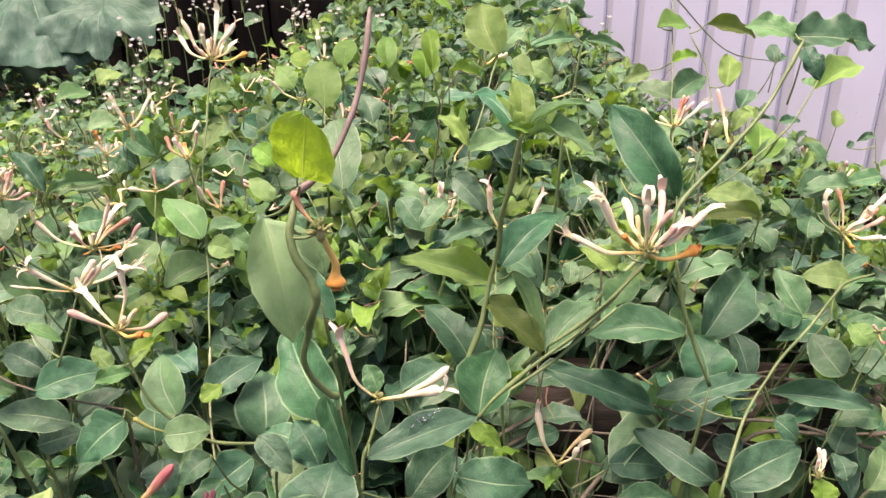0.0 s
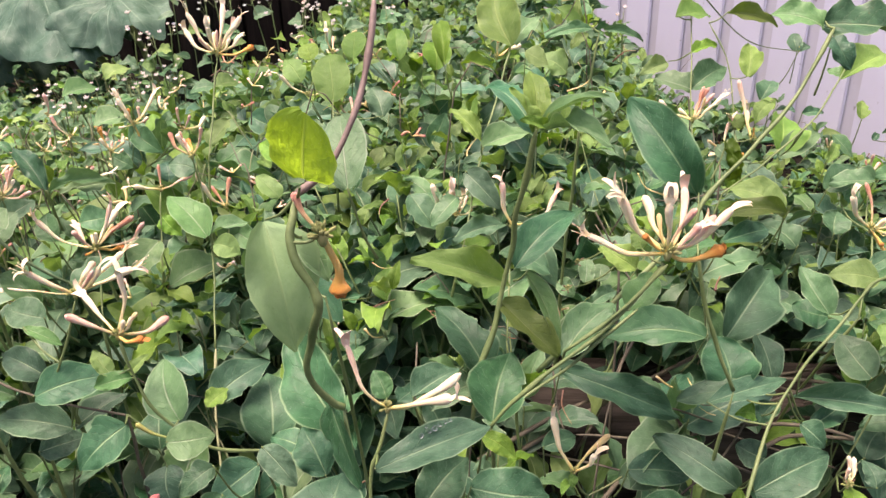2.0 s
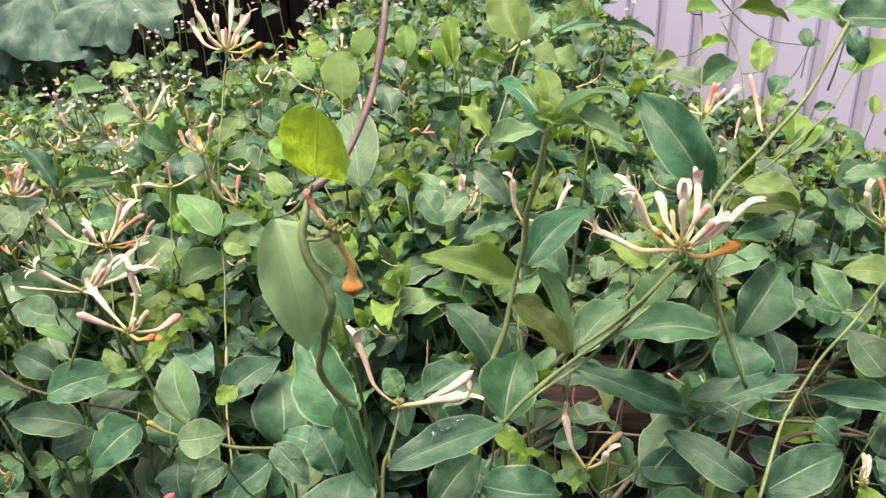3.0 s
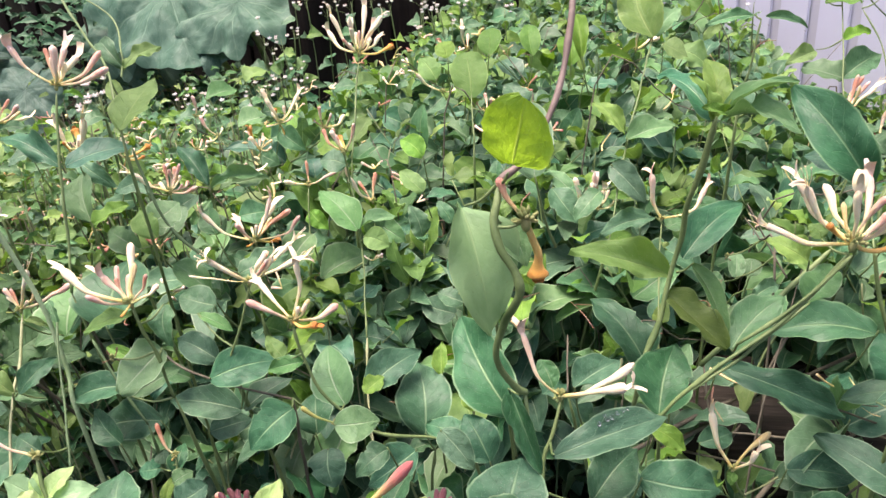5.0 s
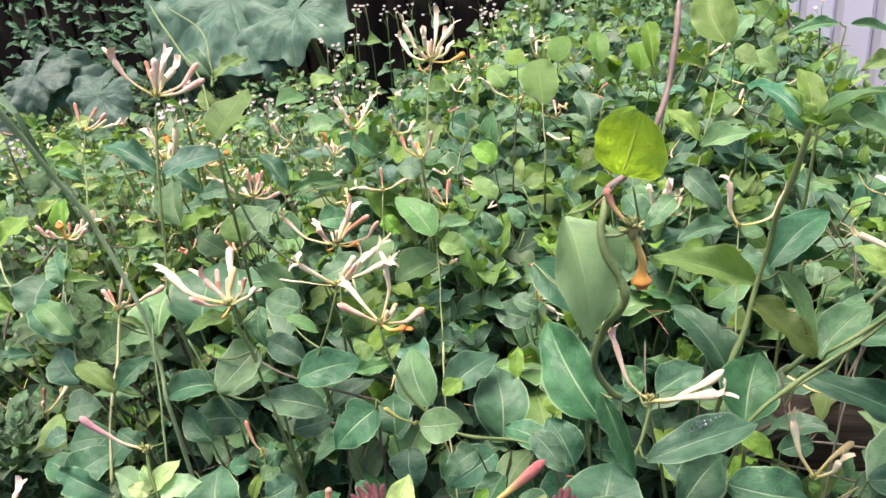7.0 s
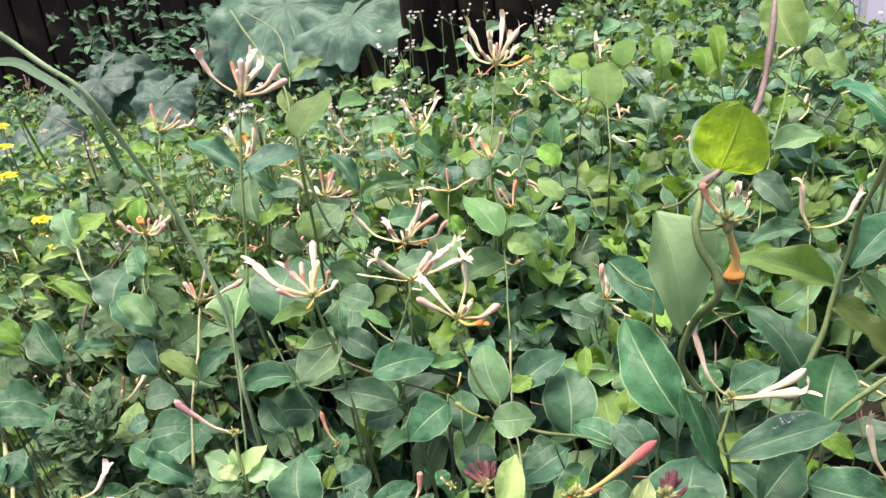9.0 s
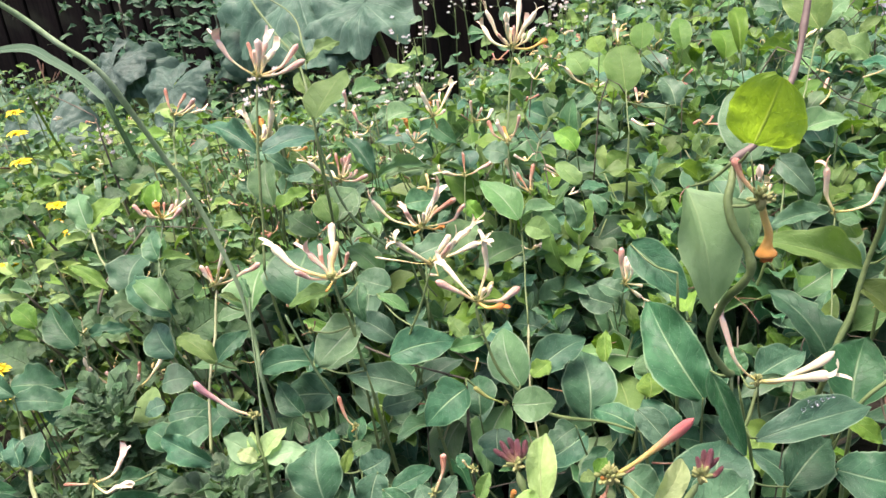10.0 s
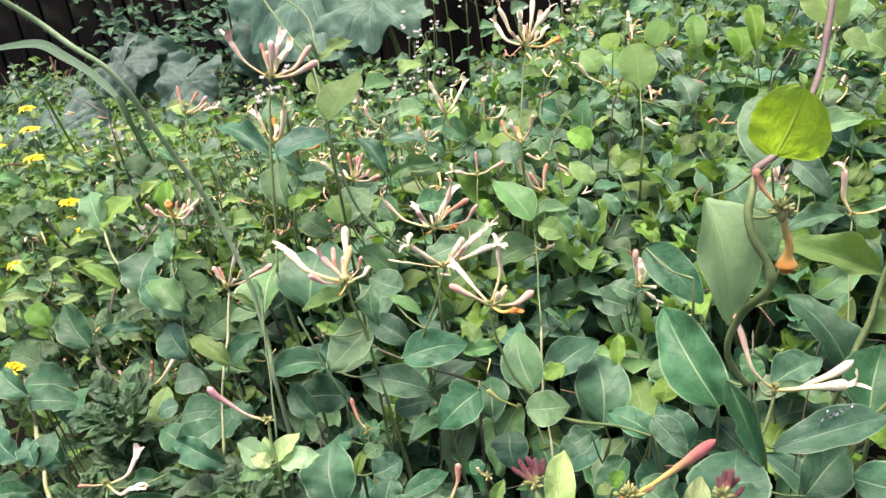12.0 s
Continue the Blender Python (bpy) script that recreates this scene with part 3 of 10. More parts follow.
def clad_wall():
    """White cladding at the side, with broad recessed grooves between the boards."""
    a, b = Vector((0.3, 2.69)), Vector((2.16, -0.1))
    way = (b - a).normalized()
    turn = math.atan2(way.y, way.x)
    back = new("wall_east", box("cladding_back", (b - a).length, 0.05, 2.2, WALL_GROOVE_SHADE, 0.003))
    mid = (a + b) / 2
    out = Vector((-way.y, way.x)) * -1
    back.matrix_world = Matrix.Translation((mid.x, mid.y, 1.1)) @ Matrix.Rotation(turn, 4, "Z")
    tagged(back, "white painted cladding wall with upright grooves", "wall", kind="structure")
    data = box("cladding_board", 0.092, 0.008, 2.18, WALL_WHITE, 0.0035)
    for k in range(int((b - a).length / 0.12)):
        ob = new("board", data)
        ob.parent = back
        ob.location = (-(b - a).length / 2 + 0.06 + 0.12 * k, -0.029, 0)


clad_wall()


def timber_beam():
    """An old squared timber that edges the bed, split along its grain."""
    long, n = 1.5, 60
    prof = [(-0.05, 0.0), (-0.056, 0.05), (-0.054, 0.12), (-0.046, 0.17), (-0.03, 0.19), (0.0, 0.195), (0.035, 0.19), (0.055, 0.17), (0.055, 0.0)]
    fine = []
    for (y0, z0), (y1, z1) in zip(prof[:-1], prof[1:]):
        for k in range(7):
            fine.append((y0 + (y1 - y0) * k / 7, z0 + (z1 - z0) * k / 7))
    verts, faces = [], []
    for i in range(n + 1):
        x = long * i / n - long / 2
        for k, (y, z) in enumerate(fine):
            g = noise.noise(Vector((x * 1.6, k * 0.9, 3))) * 0.006 + noise.noise(Vector((x * 9, k * 2.3, 8))) * 0.0022
            verts.append((x, y + g * (1 if y > 0 else -1), max(z + g, 0)))
        if i:
            m = len(fine)
            for k in range(m - 1):
                p = (i - 1) * m + k
                faces.append((p, p + 1, p + 1 + m, p + m))
    m = len(fine)
    faces.append(tuple(range(m)))
    faces.append(tuple(range(n * m, n * m + m))[::-1])
    ob = new("timber_beam", mesh_data("timber_beam", verts, faces, None, BEAM_WOOD))
    ob.location, ob.rotation_euler = (0.8, 0.625, -0.02), (0, 0, radians(-3))
    tagged(ob, "old weathered brown timber edging the bed under the vines", "timber beam")


timber_beam()


# ---- the thicket behind and below the single shoots ----
def canopy(x, y):
    """How high the leaves stand over the ground at a place."""
    h = 0.3 + 0.04 * noise.noise(Vector((x * 3.1, y * 3.1, 4.2))) + 0.045 * noise.noise(Vector((x * 9, y * 9, 1.2)))
    h -= 0.12 * max(0.0, min(1.0, (0.6 - y) / 0.12))
    if y > 0.9:
        h += 0.04 * min(1.0, (y - 0.9) / 0.9) * max(0.0, min(1.0, (x + 0.55) / 0.3))
    if x < -0.45 and y > 1.1:
        h -= 0.08 * min(1.0, (y - 1.1) / 0.4)
    if x < -0.25 and y < 0.7:
        h -= 0.1 * min(1.0, (-0.25 - x) / 0.1) * min(1.0, (0.7 - y) / 0.1)
    if y > 1.5 and x < -0.3:
        h -= 0.14 * min(1.0, (y - 1.5) / 0.2) * min(1.0, (-0.3 - x) / 0.1)
    # a mound of taller shoots in the middle of the bed
    h += 0.1 * math.exp(-((y - 0.95) / 0.28) ** 2) * max(0.0, min(1.0, (x + 0.42) / 0.2)) * max(0.0, min(1.0, (0.4 - x) / 0.2))
    h += 0.15 * math.exp(-((x - 0.2) / 0.2) ** 2 - ((y - 1.6) / 0.35) ** 2)
    edge = x - 0.2
    if edge > 0 and y > 0.75:
        h -= 0.25 * min(1.0, edge / 0.28) * min(1.0, (y - 0.75) / 0.3)
    return h


def behind_wall(x, y):
    """True beyond the line of the white cladding."""
    return (x - 0.3) * 2.79 + (y - 2.69) * 1.86 > -0.12


def vine(r, x, y, top, small, shade, weedy):
    """A leafy shoot: its stem from the ground to its crest, and its leaves in crossed pairs, the youngest on top."""
    lean = Vector((r.gauss(0, 0.3), r.gauss(-0.12, 0.3), 1)).normalized()
    crest = Vector((x, y, top))
    long = r.uniform(0.09, 0.19)
    low = crest - lean * long
    side = Vector((r.gauss(0, 0.012), r.gauss(0, 0.012), 0))
    foot = Vector((low.x - 0.4 * lean.x * low.z, low.y - 0.4 * lean.y * low.z, -0.02))
    line = smooth_line([foot, low, (low + crest) / 2 + side, crest], 4)
    leaves, down, age, turn = [], 0.0, 0, r.uniform(0, 2 * math.pi)
    vigour = r.uniform(0.8, 1.2)
    while down < long and crest.z - down > 0.03:
        t = down / long
        p = crest + (low - crest) * t + side * (4 * t * (1 - t))
        grow = min(1.0, 0.42 + 0.3 * age) * vigour * small
        for k in (0, 1):
            if r.random() < 0.08 + 0.04 * age:
                continue
            a = turn + k * math.pi + r.gauss(0, 0.3)
            up = max(-0.8, min(1.25, r.gauss(0.95 - 0.38 * age, 0.3)))
            way = Vector((math.cos(a) * math.cos(up), math.sin(a) * math.cos(up), math.sin(up)))
            size = r.uniform(0.042, 0.064) * grow
            if weedy > r.random():
                tone = r.choices("gdypj", (20, 6, 34, 24, 16))[0]
            elif age == 0:
                tone = r.choices("yjgl", (40, 30, 24, 6))[0]
            elif age == 1:
                tone = r.choices("gypjk", (34, 22, 20, 12, 12))[0]
            else:
                tone = r.choices("gkpdy", (40, 20, 22, 12, 6))[0]
            # shade along the front edge is put into darker leaf tones
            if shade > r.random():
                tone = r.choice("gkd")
            leaves.append((p + way * 0.004, p + way * (size + 0.004), size * r.uniform(0.46, 0.62) * (1 - 0.3 * weedy), tone, Vector((r.gauss(0, 0.3), r.gauss(-0.1, 0.3), 1.0))))
        down += r.uniform(0.016, 0.034) * (0.7 + 0.22 * age)
        turn += math.pi / 2 + r.gauss(0, 0.3)
        age += 1
    return line, leaves


def thicket():
    home = thing("honeysuckle_thicket", (-0.2, 0.8, 0.0), "dense tangled thicket of honeysuckle leaves over dark soil", "honeysuckle")
    r = random.Random(23)
    shapes = [leaf_shape(("ovate", "full", "lance", "ovate")[k % 4], 77 + k, 2, 8, 0.045) for k in range(16)]
    heap = {t: ([], [], []) for t in "gdypjkl"}
    stalks = []

    def drop(tone, m):
        v, f, u = r.choice(shapes)
        hv, hf, hu = heap[tone]
        n = len(hv)
        hv.extend([m @ Vector(p) for p in v])
        hf.extend([tuple(i + n for i in q) for q in f])
        hu.extend(u)

    def gap(x, y):
        """Places where the leaves stand apart and the shade shows."""
        if 0.03 < x < 0.5 and y < 0.66 and r.random() < 0.78:
            return True
        if x < 0.03 and y < 0.57 and r.random() < 0.95:
            return True
        return noise.noise(Vector((x * 17, y * 17, 9.0))) + 0.5 * noise.noise(Vector((x * 41, y * 41, 2.0))) < -0.15 and r.random() < (0.8 if y < 0.58 else 0.5)

    made = near = 0
    while made < 1550:
        y = 0.4 + 2.3 * r.random() ** 1.35
        x = r.uniform(-0.2 - 1.05 * y, 0.16 + 0.66 * y)
        top = canopy(x, y)
        if top < 0.05 or behind_wall(x, y) or gap(x, y):
            continue
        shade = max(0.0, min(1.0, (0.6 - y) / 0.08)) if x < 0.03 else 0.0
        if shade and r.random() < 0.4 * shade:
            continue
        made += 1
        weedy = max(0.0, min(1.0, (-0.42 - 0.12 * y - x) / 0.12))
        top = max(top - 0.015 - 0.08 * shade - r.expovariate(1 / 0.03), 0.05)
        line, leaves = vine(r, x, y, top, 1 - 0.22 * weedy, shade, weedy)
        w = r.uniform(0.0007, 0.0013)
        data = tube(line, lambda t: w * (1.25 - 0.5 * t), 5)
        if near < 190 and 0.42 < y < 0.95 and -0.7 < x < 0.45:
            near += 1
            s = shoot((round(line[0].x, 4), round(line[0].y, 4)), "leafy honeysuckle shoot with paired green leaves")
            part("stem", mesh_data("stem", *data, STEM[r.choice("ggdp")]), s, Matrix.Identity(4))
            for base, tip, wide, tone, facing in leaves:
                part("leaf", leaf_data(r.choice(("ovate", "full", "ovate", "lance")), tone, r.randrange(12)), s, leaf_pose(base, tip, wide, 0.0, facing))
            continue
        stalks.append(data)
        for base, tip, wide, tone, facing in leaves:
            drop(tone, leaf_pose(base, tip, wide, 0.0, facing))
    # leaves inside the thicket, darker green in place of the shade there
    made = 0
    while made < 5200:
        y = 0.36 + 2.35 * r.random() ** 1.35
        x = r.uniform(-0.2 - 1.05 * y, 0.16 + 0.66 * y)
        top = canopy(x, y)
        if top < 0.05 or behind_wall(x, y) or gap(x, y):
            continue
        made += 1
        weedy = max(0.0, min(1.0, (-0.42 - 0.12 * y - x) / 0.12))
        z = max(top - r.uniform(0.06 - 0.05 * weedy, 0.2 - 0.08 * weedy), 0.02)
        long = r.uniform(0.03, 0.055) * (1 - 0.3 * weedy)
        turn, slope = r.uniform(0, 2 * math.pi), r.gauss(-0.15, 0.4)
        way = Vector((math.cos(turn) * math.cos(slope), math.sin(turn) * math.cos(slope), math.sin(slope)))
        base = Vector((x, y, z)) - way * long * 0.5
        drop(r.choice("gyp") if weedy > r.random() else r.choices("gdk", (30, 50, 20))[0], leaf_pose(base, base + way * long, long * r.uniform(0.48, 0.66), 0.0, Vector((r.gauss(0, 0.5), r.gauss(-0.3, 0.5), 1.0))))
    # small pale leaves of the weeds between the shoots
    made = 0
    while made < 2600:
        y = 0.5 + 1.6 * r.random() ** 1.3
        x = r.uniform(-0.2 - 1.05 * y, -0.42 - 0.12 * y)
        top = canopy(x, y)
        if top < 0.05 or noise.noise(Vector((x * 13, y * 13, 5.0))) < -0.25:
            continue
        made += 1
        long, turn, slope = r.uniform(0.016, 0.036), r.uniform(0, 2 * math.pi), r.gauss(0.15, 0.4)
        way = Vector((math.cos(turn) * math.cos(slope), math.sin(turn) * math.cos(slope), math.sin(slope)))
        base = Vector((x, y, max(0.03, top - r.uniform(0.0, 0.07)))) - way * long * 0.5
        drop(r.choices("ypglj", (28, 30, 26, 6, 10))[0], leaf_pose(base, base + way * long, long * r.uniform(0.35, 0.6), 0.0, Vector((r.gauss(0, 0.4), r.gauss(-0.2, 0.4), 1.0))))
    # the rest of the bed at both sides
    for k in range(9500):
        y, x = r.uniform(0.36, 2.65), r.uniform(-2.9, 1.5)
        if behind_wall(x, y) or -0.2 - 1.05 * y < x < 0.16 + 0.66 * y or y < 0.36 + 0.12 * noise.noise(Vector((x * 3, 0, 0))):
            continue
        long, turn = r.uniform(0.03, 0.06), r.uniform(0, 2 * math.pi)
        way = Vector((math.cos(turn), math.sin(turn), r.gauss(-0.1, 0.35))).normalized()
        base = Vector((x, y, max(0.03, 0.26 + 0.06 * noise.noise(Vector((x * 3, y * 3, 4.2))) - r.expovariate(1 / 0.06))))
        if x > 0.2 and base.z > 0.1:
            base.z *= 0.35
        m = leaf_pose(base, base + way * long, long * r.uniform(0.5, 0.7), 0.0, Vector((r.gauss(0, 0.4), r.gauss(-0.3, 0.4), 1.0)))
        drop(r.choice("ggdyp"), m)
    # large leaves low down, coloured dark green to deepen the shade
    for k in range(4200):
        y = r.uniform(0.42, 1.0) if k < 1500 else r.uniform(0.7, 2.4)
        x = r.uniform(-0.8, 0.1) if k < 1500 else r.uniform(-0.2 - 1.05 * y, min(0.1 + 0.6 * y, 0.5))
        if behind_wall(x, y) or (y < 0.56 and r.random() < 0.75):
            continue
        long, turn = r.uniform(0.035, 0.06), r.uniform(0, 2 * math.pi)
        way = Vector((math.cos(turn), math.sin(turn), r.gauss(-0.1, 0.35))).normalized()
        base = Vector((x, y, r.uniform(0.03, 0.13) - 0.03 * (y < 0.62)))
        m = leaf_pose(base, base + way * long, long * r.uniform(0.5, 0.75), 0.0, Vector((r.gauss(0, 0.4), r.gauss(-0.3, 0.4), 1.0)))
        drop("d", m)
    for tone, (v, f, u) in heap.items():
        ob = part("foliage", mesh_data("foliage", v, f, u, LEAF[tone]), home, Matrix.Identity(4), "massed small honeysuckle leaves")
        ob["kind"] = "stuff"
    v, f, u = joined(stalks)
    ob = part("stem_tangle", mesh_data("stem_tangle", v, f, u, STEM["g"]), home, Matrix.Identity(4), "many thin green stems")
    ob["kind"] = "stuff"
    # fallen, shrivelled blossoms and bits of straw caught on the leaves
    for name, tones, count in (("chaff", "b", 150), ("straw", "c", 110)):
        pieces = []
        for k in range(count):
            y = 0.5 + 1.4 * r.random() ** 1.2
            x = r.uniform(-0.2 - 1.0 * y, 0.1 + 0.6 * y)
            z = canopy(x, y) + r.uniform(-0.05, 0.0)
            if z < 0.06:
                continue
            a = r.uniform(0, 6.28)
            way = Vector((math.cos(a), math.sin(a), r.gauss(0, 0.5))) * r.uniform(0.006, 0.016)
            mid = Vector((x, y, z))
            side = Vector((r.gauss(0, 1), r.gauss(0, 1), r.gauss(0, 1))) * 0.003
            w = r.uniform(0.0003, 0.0009)
            pieces.append(tube(smooth_line([mid - way, mid + side, mid + way], 3), lambda t: w * (0.6 + 0.9 * t), 5))
        v, f, u = joined(pieces)
        ob = part(name, mesh_data(name, v, f, u, PETAL[tones]), home, Matrix.Identity(4), "dry brown and straw-coloured bits of flower and stalk")
        ob["kind"] = "stuff"
    # small faded blossoms, a few withered tubes together, among the weeds and shoots
    for tones, count in (("q", 46), ("u", 30), ("c", 30)):
        pieces = []
        for k in range(count):
            y = r.uniform(0.62, 1.35)
            x = r.uniform(-0.25 - 0.75 * y, -0.02)
            mid = Vector((x, y, canopy(x, y) + r.uniform(-0.03, 0.02)))
            for j in range(r.randrange(2, 5)):
                a, up = r.uniform(0, 6.28), r.uniform(-0.2, 1.0)
                way = Vector((math.cos(a), math.sin(a), up)) * r.uniform(0.008, 0.016)
                side = Vector((r.gauss(0, 1), r.gauss(0, 1), r.gauss(0, 1))) * 0.002
                w = r.uniform(0.0007, 0.0014)
                pieces.append(tube(smooth_line([mid, mid + way * 0.5 + side, mid + way], 3), lambda t: w * (0.5 + 0.8 * t), 6))
        v, f, u = joined(pieces)
        ob = part("faded_blossom", mesh_data("faded_blossom", v, f, u, PETAL[tones]), home, Matrix.Identity(4), "small faded cream and salmon blossoms")
        ob["kind"] = "stuff"
    pieces = []
    for k in range(100):
        y = 0.42 + 1.1 * r.random() ** 1.3
        x = r.uniform(-0.2 - 1.0 * y, 0.16 + 0.64 * y)
        top = canopy(x, y) + r.uniform(-0.1, 0.02)
        if top < 0.06:
            continue
        a = r.uniform(0, 3.14)
        reach = Vector((math.cos(a), math.sin(a), r.gauss(0.2, 0.5))) * r.uniform(0.03, 0.08)
        mid = Vector((x, y, top))
        w = r.uniform(0.0005, 0.0011)
        line = smooth_line([Vector((x - reach.x * 1.4, y - reach.y * 1.4, -0.02)), mid - reach, mid + Vector((0, 0, 0.006)), mid + reach], 4)
        pieces.append(tube(line, lambda t: w * (1.3 - 0.8 * t), 5))
    for k in range(22):
        x, y, z = r.uniform(0.08, 0.6), r.uniform(0.5, 0.64), r.uniform(0.13, 0.24)
        a = r.gauss(0.0, 0.5)
        reach = Vector((math.cos(a), math.sin(a), r.gauss(0, 0.15))) * r.uniform(0.05, 0.16)
        mid, w = Vector((x, y, z)), r.uniform(0.0008, 0.0022)
        bend = Vector((r.gauss(0, 0.008), r.gauss(0, 0.008), r.uniform(0.0, 0.02)))
        pieces.append(tube(smooth_line([mid - reach, mid - reach * 0.3 + bend, mid + reach * 0.4 + bend * 0.3, mid + reach], 4), lambda t: w * (1.2 - 0.5 * t), 5))
    v, f, u = joined(pieces)
    ob = part("twig_tangle", mesh_data("twig_tangle", v, f, u, STEM["b"]), home, Matrix.Identity(4), "dry brown twigs")
    ob["kind"] = "stuff"


thicket()


# ---- single shoots, stem by stem ----
# Low leaves towards the front are coloured dark green in place of shade.
s = shoot((-0.389, 0.486), "honeysuckle shoot with slender cream flowers among green leaves")
stem(s, 0.0013, "g", (-0.3644, 0.4514, 0.3735), (-0.3648, 0.4818, 0.1867), (-0.389, 0.486, 0.0))
stem(s, 0.0010, "g", (-0.3643, 0.4936, 0.4993), (-0.3654, 0.4786, 0.4558), (-0.3653, 0.4701, 0.4257), (-0.3658, 0.4646, 0.4023), (-0.3644, 0.4514, 0.3735))
h = head(s, (-0.3643, 0.4959, 0.5042), 1.00)
bud(h, (-0.3878, 0.4934, 0.5318), "q")
bud(h, (-0.3714, 0.5053, 0.5271), "r")
bud(h, (-0.3551, 0.4896, 0.5315), "q")
bud(h, (-0.3598, 0.5221, 0.5179), "w")
bud(h, (-0.3354, 0.5104, 0.5229), "p")
bud(h, (-0.3305, 0.5064, 0.5123), "p")
bud(h, (-0.3649, 0.5003, 0.5224), "q")
bud(h, (-0.3604, 0.5054, 0.5174), "w")
bud(h, (-0.3576, 0.5065, 0.5269), "q")
twig(s, (-0.3687, 0.4829, 0.4544), (-0.3654, 0.4786, 0.4558))
leaf(s, (-0.3687, 0.4829, 0.4544), (-0.4201, 0.4959, 0.4788), 0.0162, "k")
twig(s, (-0.3652, 0.4835, 0.4541), (-0.3654, 0.4786, 0.4558))
leaf(s, (-0.3652, 0.4835, 0.4541), (-0.3267, 0.5037, 0.4645), 0.0232, "k")
leaf(s, (-0.3602, 0.4946, 0.4997), (-0.3471, 0.4961, 0.4980), 0.0043, "y")
leaf(s, (-0.3689, 0.4929, 0.4997), (-0.3750, 0.4907, 0.4989), 0.0042, "y")
s = shoot((-0.534, 0.676), "honeysuckle shoot with red-pink flower buds among green leaves")
stem(s, 0.0013, "g", (-0.5469, 0.6334, 0.3595), (-0.5571, 0.6710, 0.1797), (-0.534, 0.676, 0.0))
stem(s, 0.0008, "g", (-0.5889, 0.7194, 0.4169), (-0.5749, 0.6856, 0.3870), (-0.5469, 0.6334, 0.3595))
h = head(s, (-0.5889, 0.7201, 0.4185), 1.00)
bud(h, (-0.5991, 0.7310, 0.4461), "r")
bud(h, (-0.5763, 0.7325, 0.4395), "r")
bud(h, (-0.5590, 0.7199, 0.4365), "p")
bud(h, (-0.5687, 0.7431, 0.4177), "w")
bud(h, (-0.5724, 0.7315, 0.4243), "w")
bud(h, (-0.5701, 0.7355, 0.4258), "c")
bud(h, (-0.5767, 0.7308, 0.4207), "q")
leaf(s, (-0.5889, 0.7174, 0.4127), (-0.5604, 0.7257, 0.4141), 0.0121, "g")
twig(s, (-0.5888, 0.6858, 0.3932), (-0.5774, 0.6918, 0.3924))
leaf(s, (-0.5888, 0.6858, 0.3932), (-0.6118, 0.6844, 0.3972), 0.0117, "y")
twig(s, (-0.5832, 0.6934, 0.4071), (-0.5813, 0.7010, 0.4006))
leaf(s, (-0.5832, 0.6934, 0.4071), (-0.6184, 0.6850, 0.4072), 0.0143, "y")
twig(s, (-0.5120, 0.6521, 0.4087), (-0.5140, 0.6721, 0.3637))
leaf(s, (-0.5120, 0.6521, 0.4087), (-0.5305, 0.6414, 0.4028), 0.0174, "g")
s = shoot((-0.320, 0.528), "honeysuckle shoot with bright yellow-green young leaves in the thicket")
stem(s, 0.0013, "g", (-0.3271, 0.4960, 0.4767), (-0.3365, 0.5318, 0.2384), (-0.320, 0.528, 0.0))
stem(s, 0.0009, "g", (-0.4327, 0.6321, 0.5482), (-0.3981, 0.5948, 0.5258), (-0.3671, 0.5603, 0.5111), (-0.3416, 0.5248, 0.4964), (-0.3271, 0.4960, 0.4767))
stem(s, 0.0007, "g", (-0.4411, 0.6722, 0.5414), (-0.4017, 0.6499, 0.5253), (-0.3832, 0.6232, 0.5084), (-0.3617, 0.5745, 0.4911))
twig(s, (-0.3221, 0.4857, 0.4766), (-0.3271, 0.4960, 0.4767))
leaf(s, (-0.3221, 0.4857, 0.4766), (-0.3092, 0.5184, 0.5055), 0.0339, "j")
leaf(s, (-0.3675, 0.5870, 0.4964), (-0.3957, 0.6041, 0.5200), 0.0153, "g")
leaf(s, (-0.3675, 0.5870, 0.4964), (-0.3450, 0.6085, 0.5122), 0.0125, "y")
twig(s, (-0.3506, 0.5480, 0.4779), (-0.3509, 0.5377, 0.5017))
leaf(s, (-0.3506, 0.5480, 0.4779), (-0.3648, 0.5615, 0.4944), 0.0126, "y")
s = shoot((-0.396, 0.639), "honeysuckle shoot with cream flowers and some withered orange ones")
stem(s, 0.0013, "g", (-0.4111, 0.5854, 0.3827), (-0.3867, 0.6106, 0.1914), (-0.396, 0.639, 0.0))
twig(s, (-0.4028, 0.5530, 0.4387), (-0.4111, 0.5854, 0.3827))
h = head(s, (-0.4028, 0.5530, 0.4387), 1.00)
bud(h, (-0.3852, 0.5485, 0.4679), "w")
bud(h, (-0.4100, 0.5726, 0.4522), "o")
bud(h, (-0.4059, 0.5481, 0.4497), "o")
bud(h, (-0.4041, 0.5691, 0.4485), "w")
bud(h, (-0.3881, 0.5501, 0.4486), "w")
bud(h, (-0.4136, 0.5578, 0.4587), "w")
bud(h, (-0.3934, 0.5498, 0.4513), "q")
bud(h, (-0.4000, 0.5608, 0.4476), "w")
twig(s, (-0.4194, 0.5778, 0.4267), (-0.4111, 0.5854, 0.3827))
leaf(s, (-0.4194, 0.5778, 0.4267), (-0.3881, 0.5677, 0.4101), 0.0141, "g")
s = shoot((-0.507, 0.556), "honeysuckle shoot with red-pink flower buds among green leaves")
stem(s, 0.0013, "d", (-0.4994, 0.5007, 0.3199), (-0.4966, 0.5452, 0.1600), (-0.507, 0.556, 0.0))
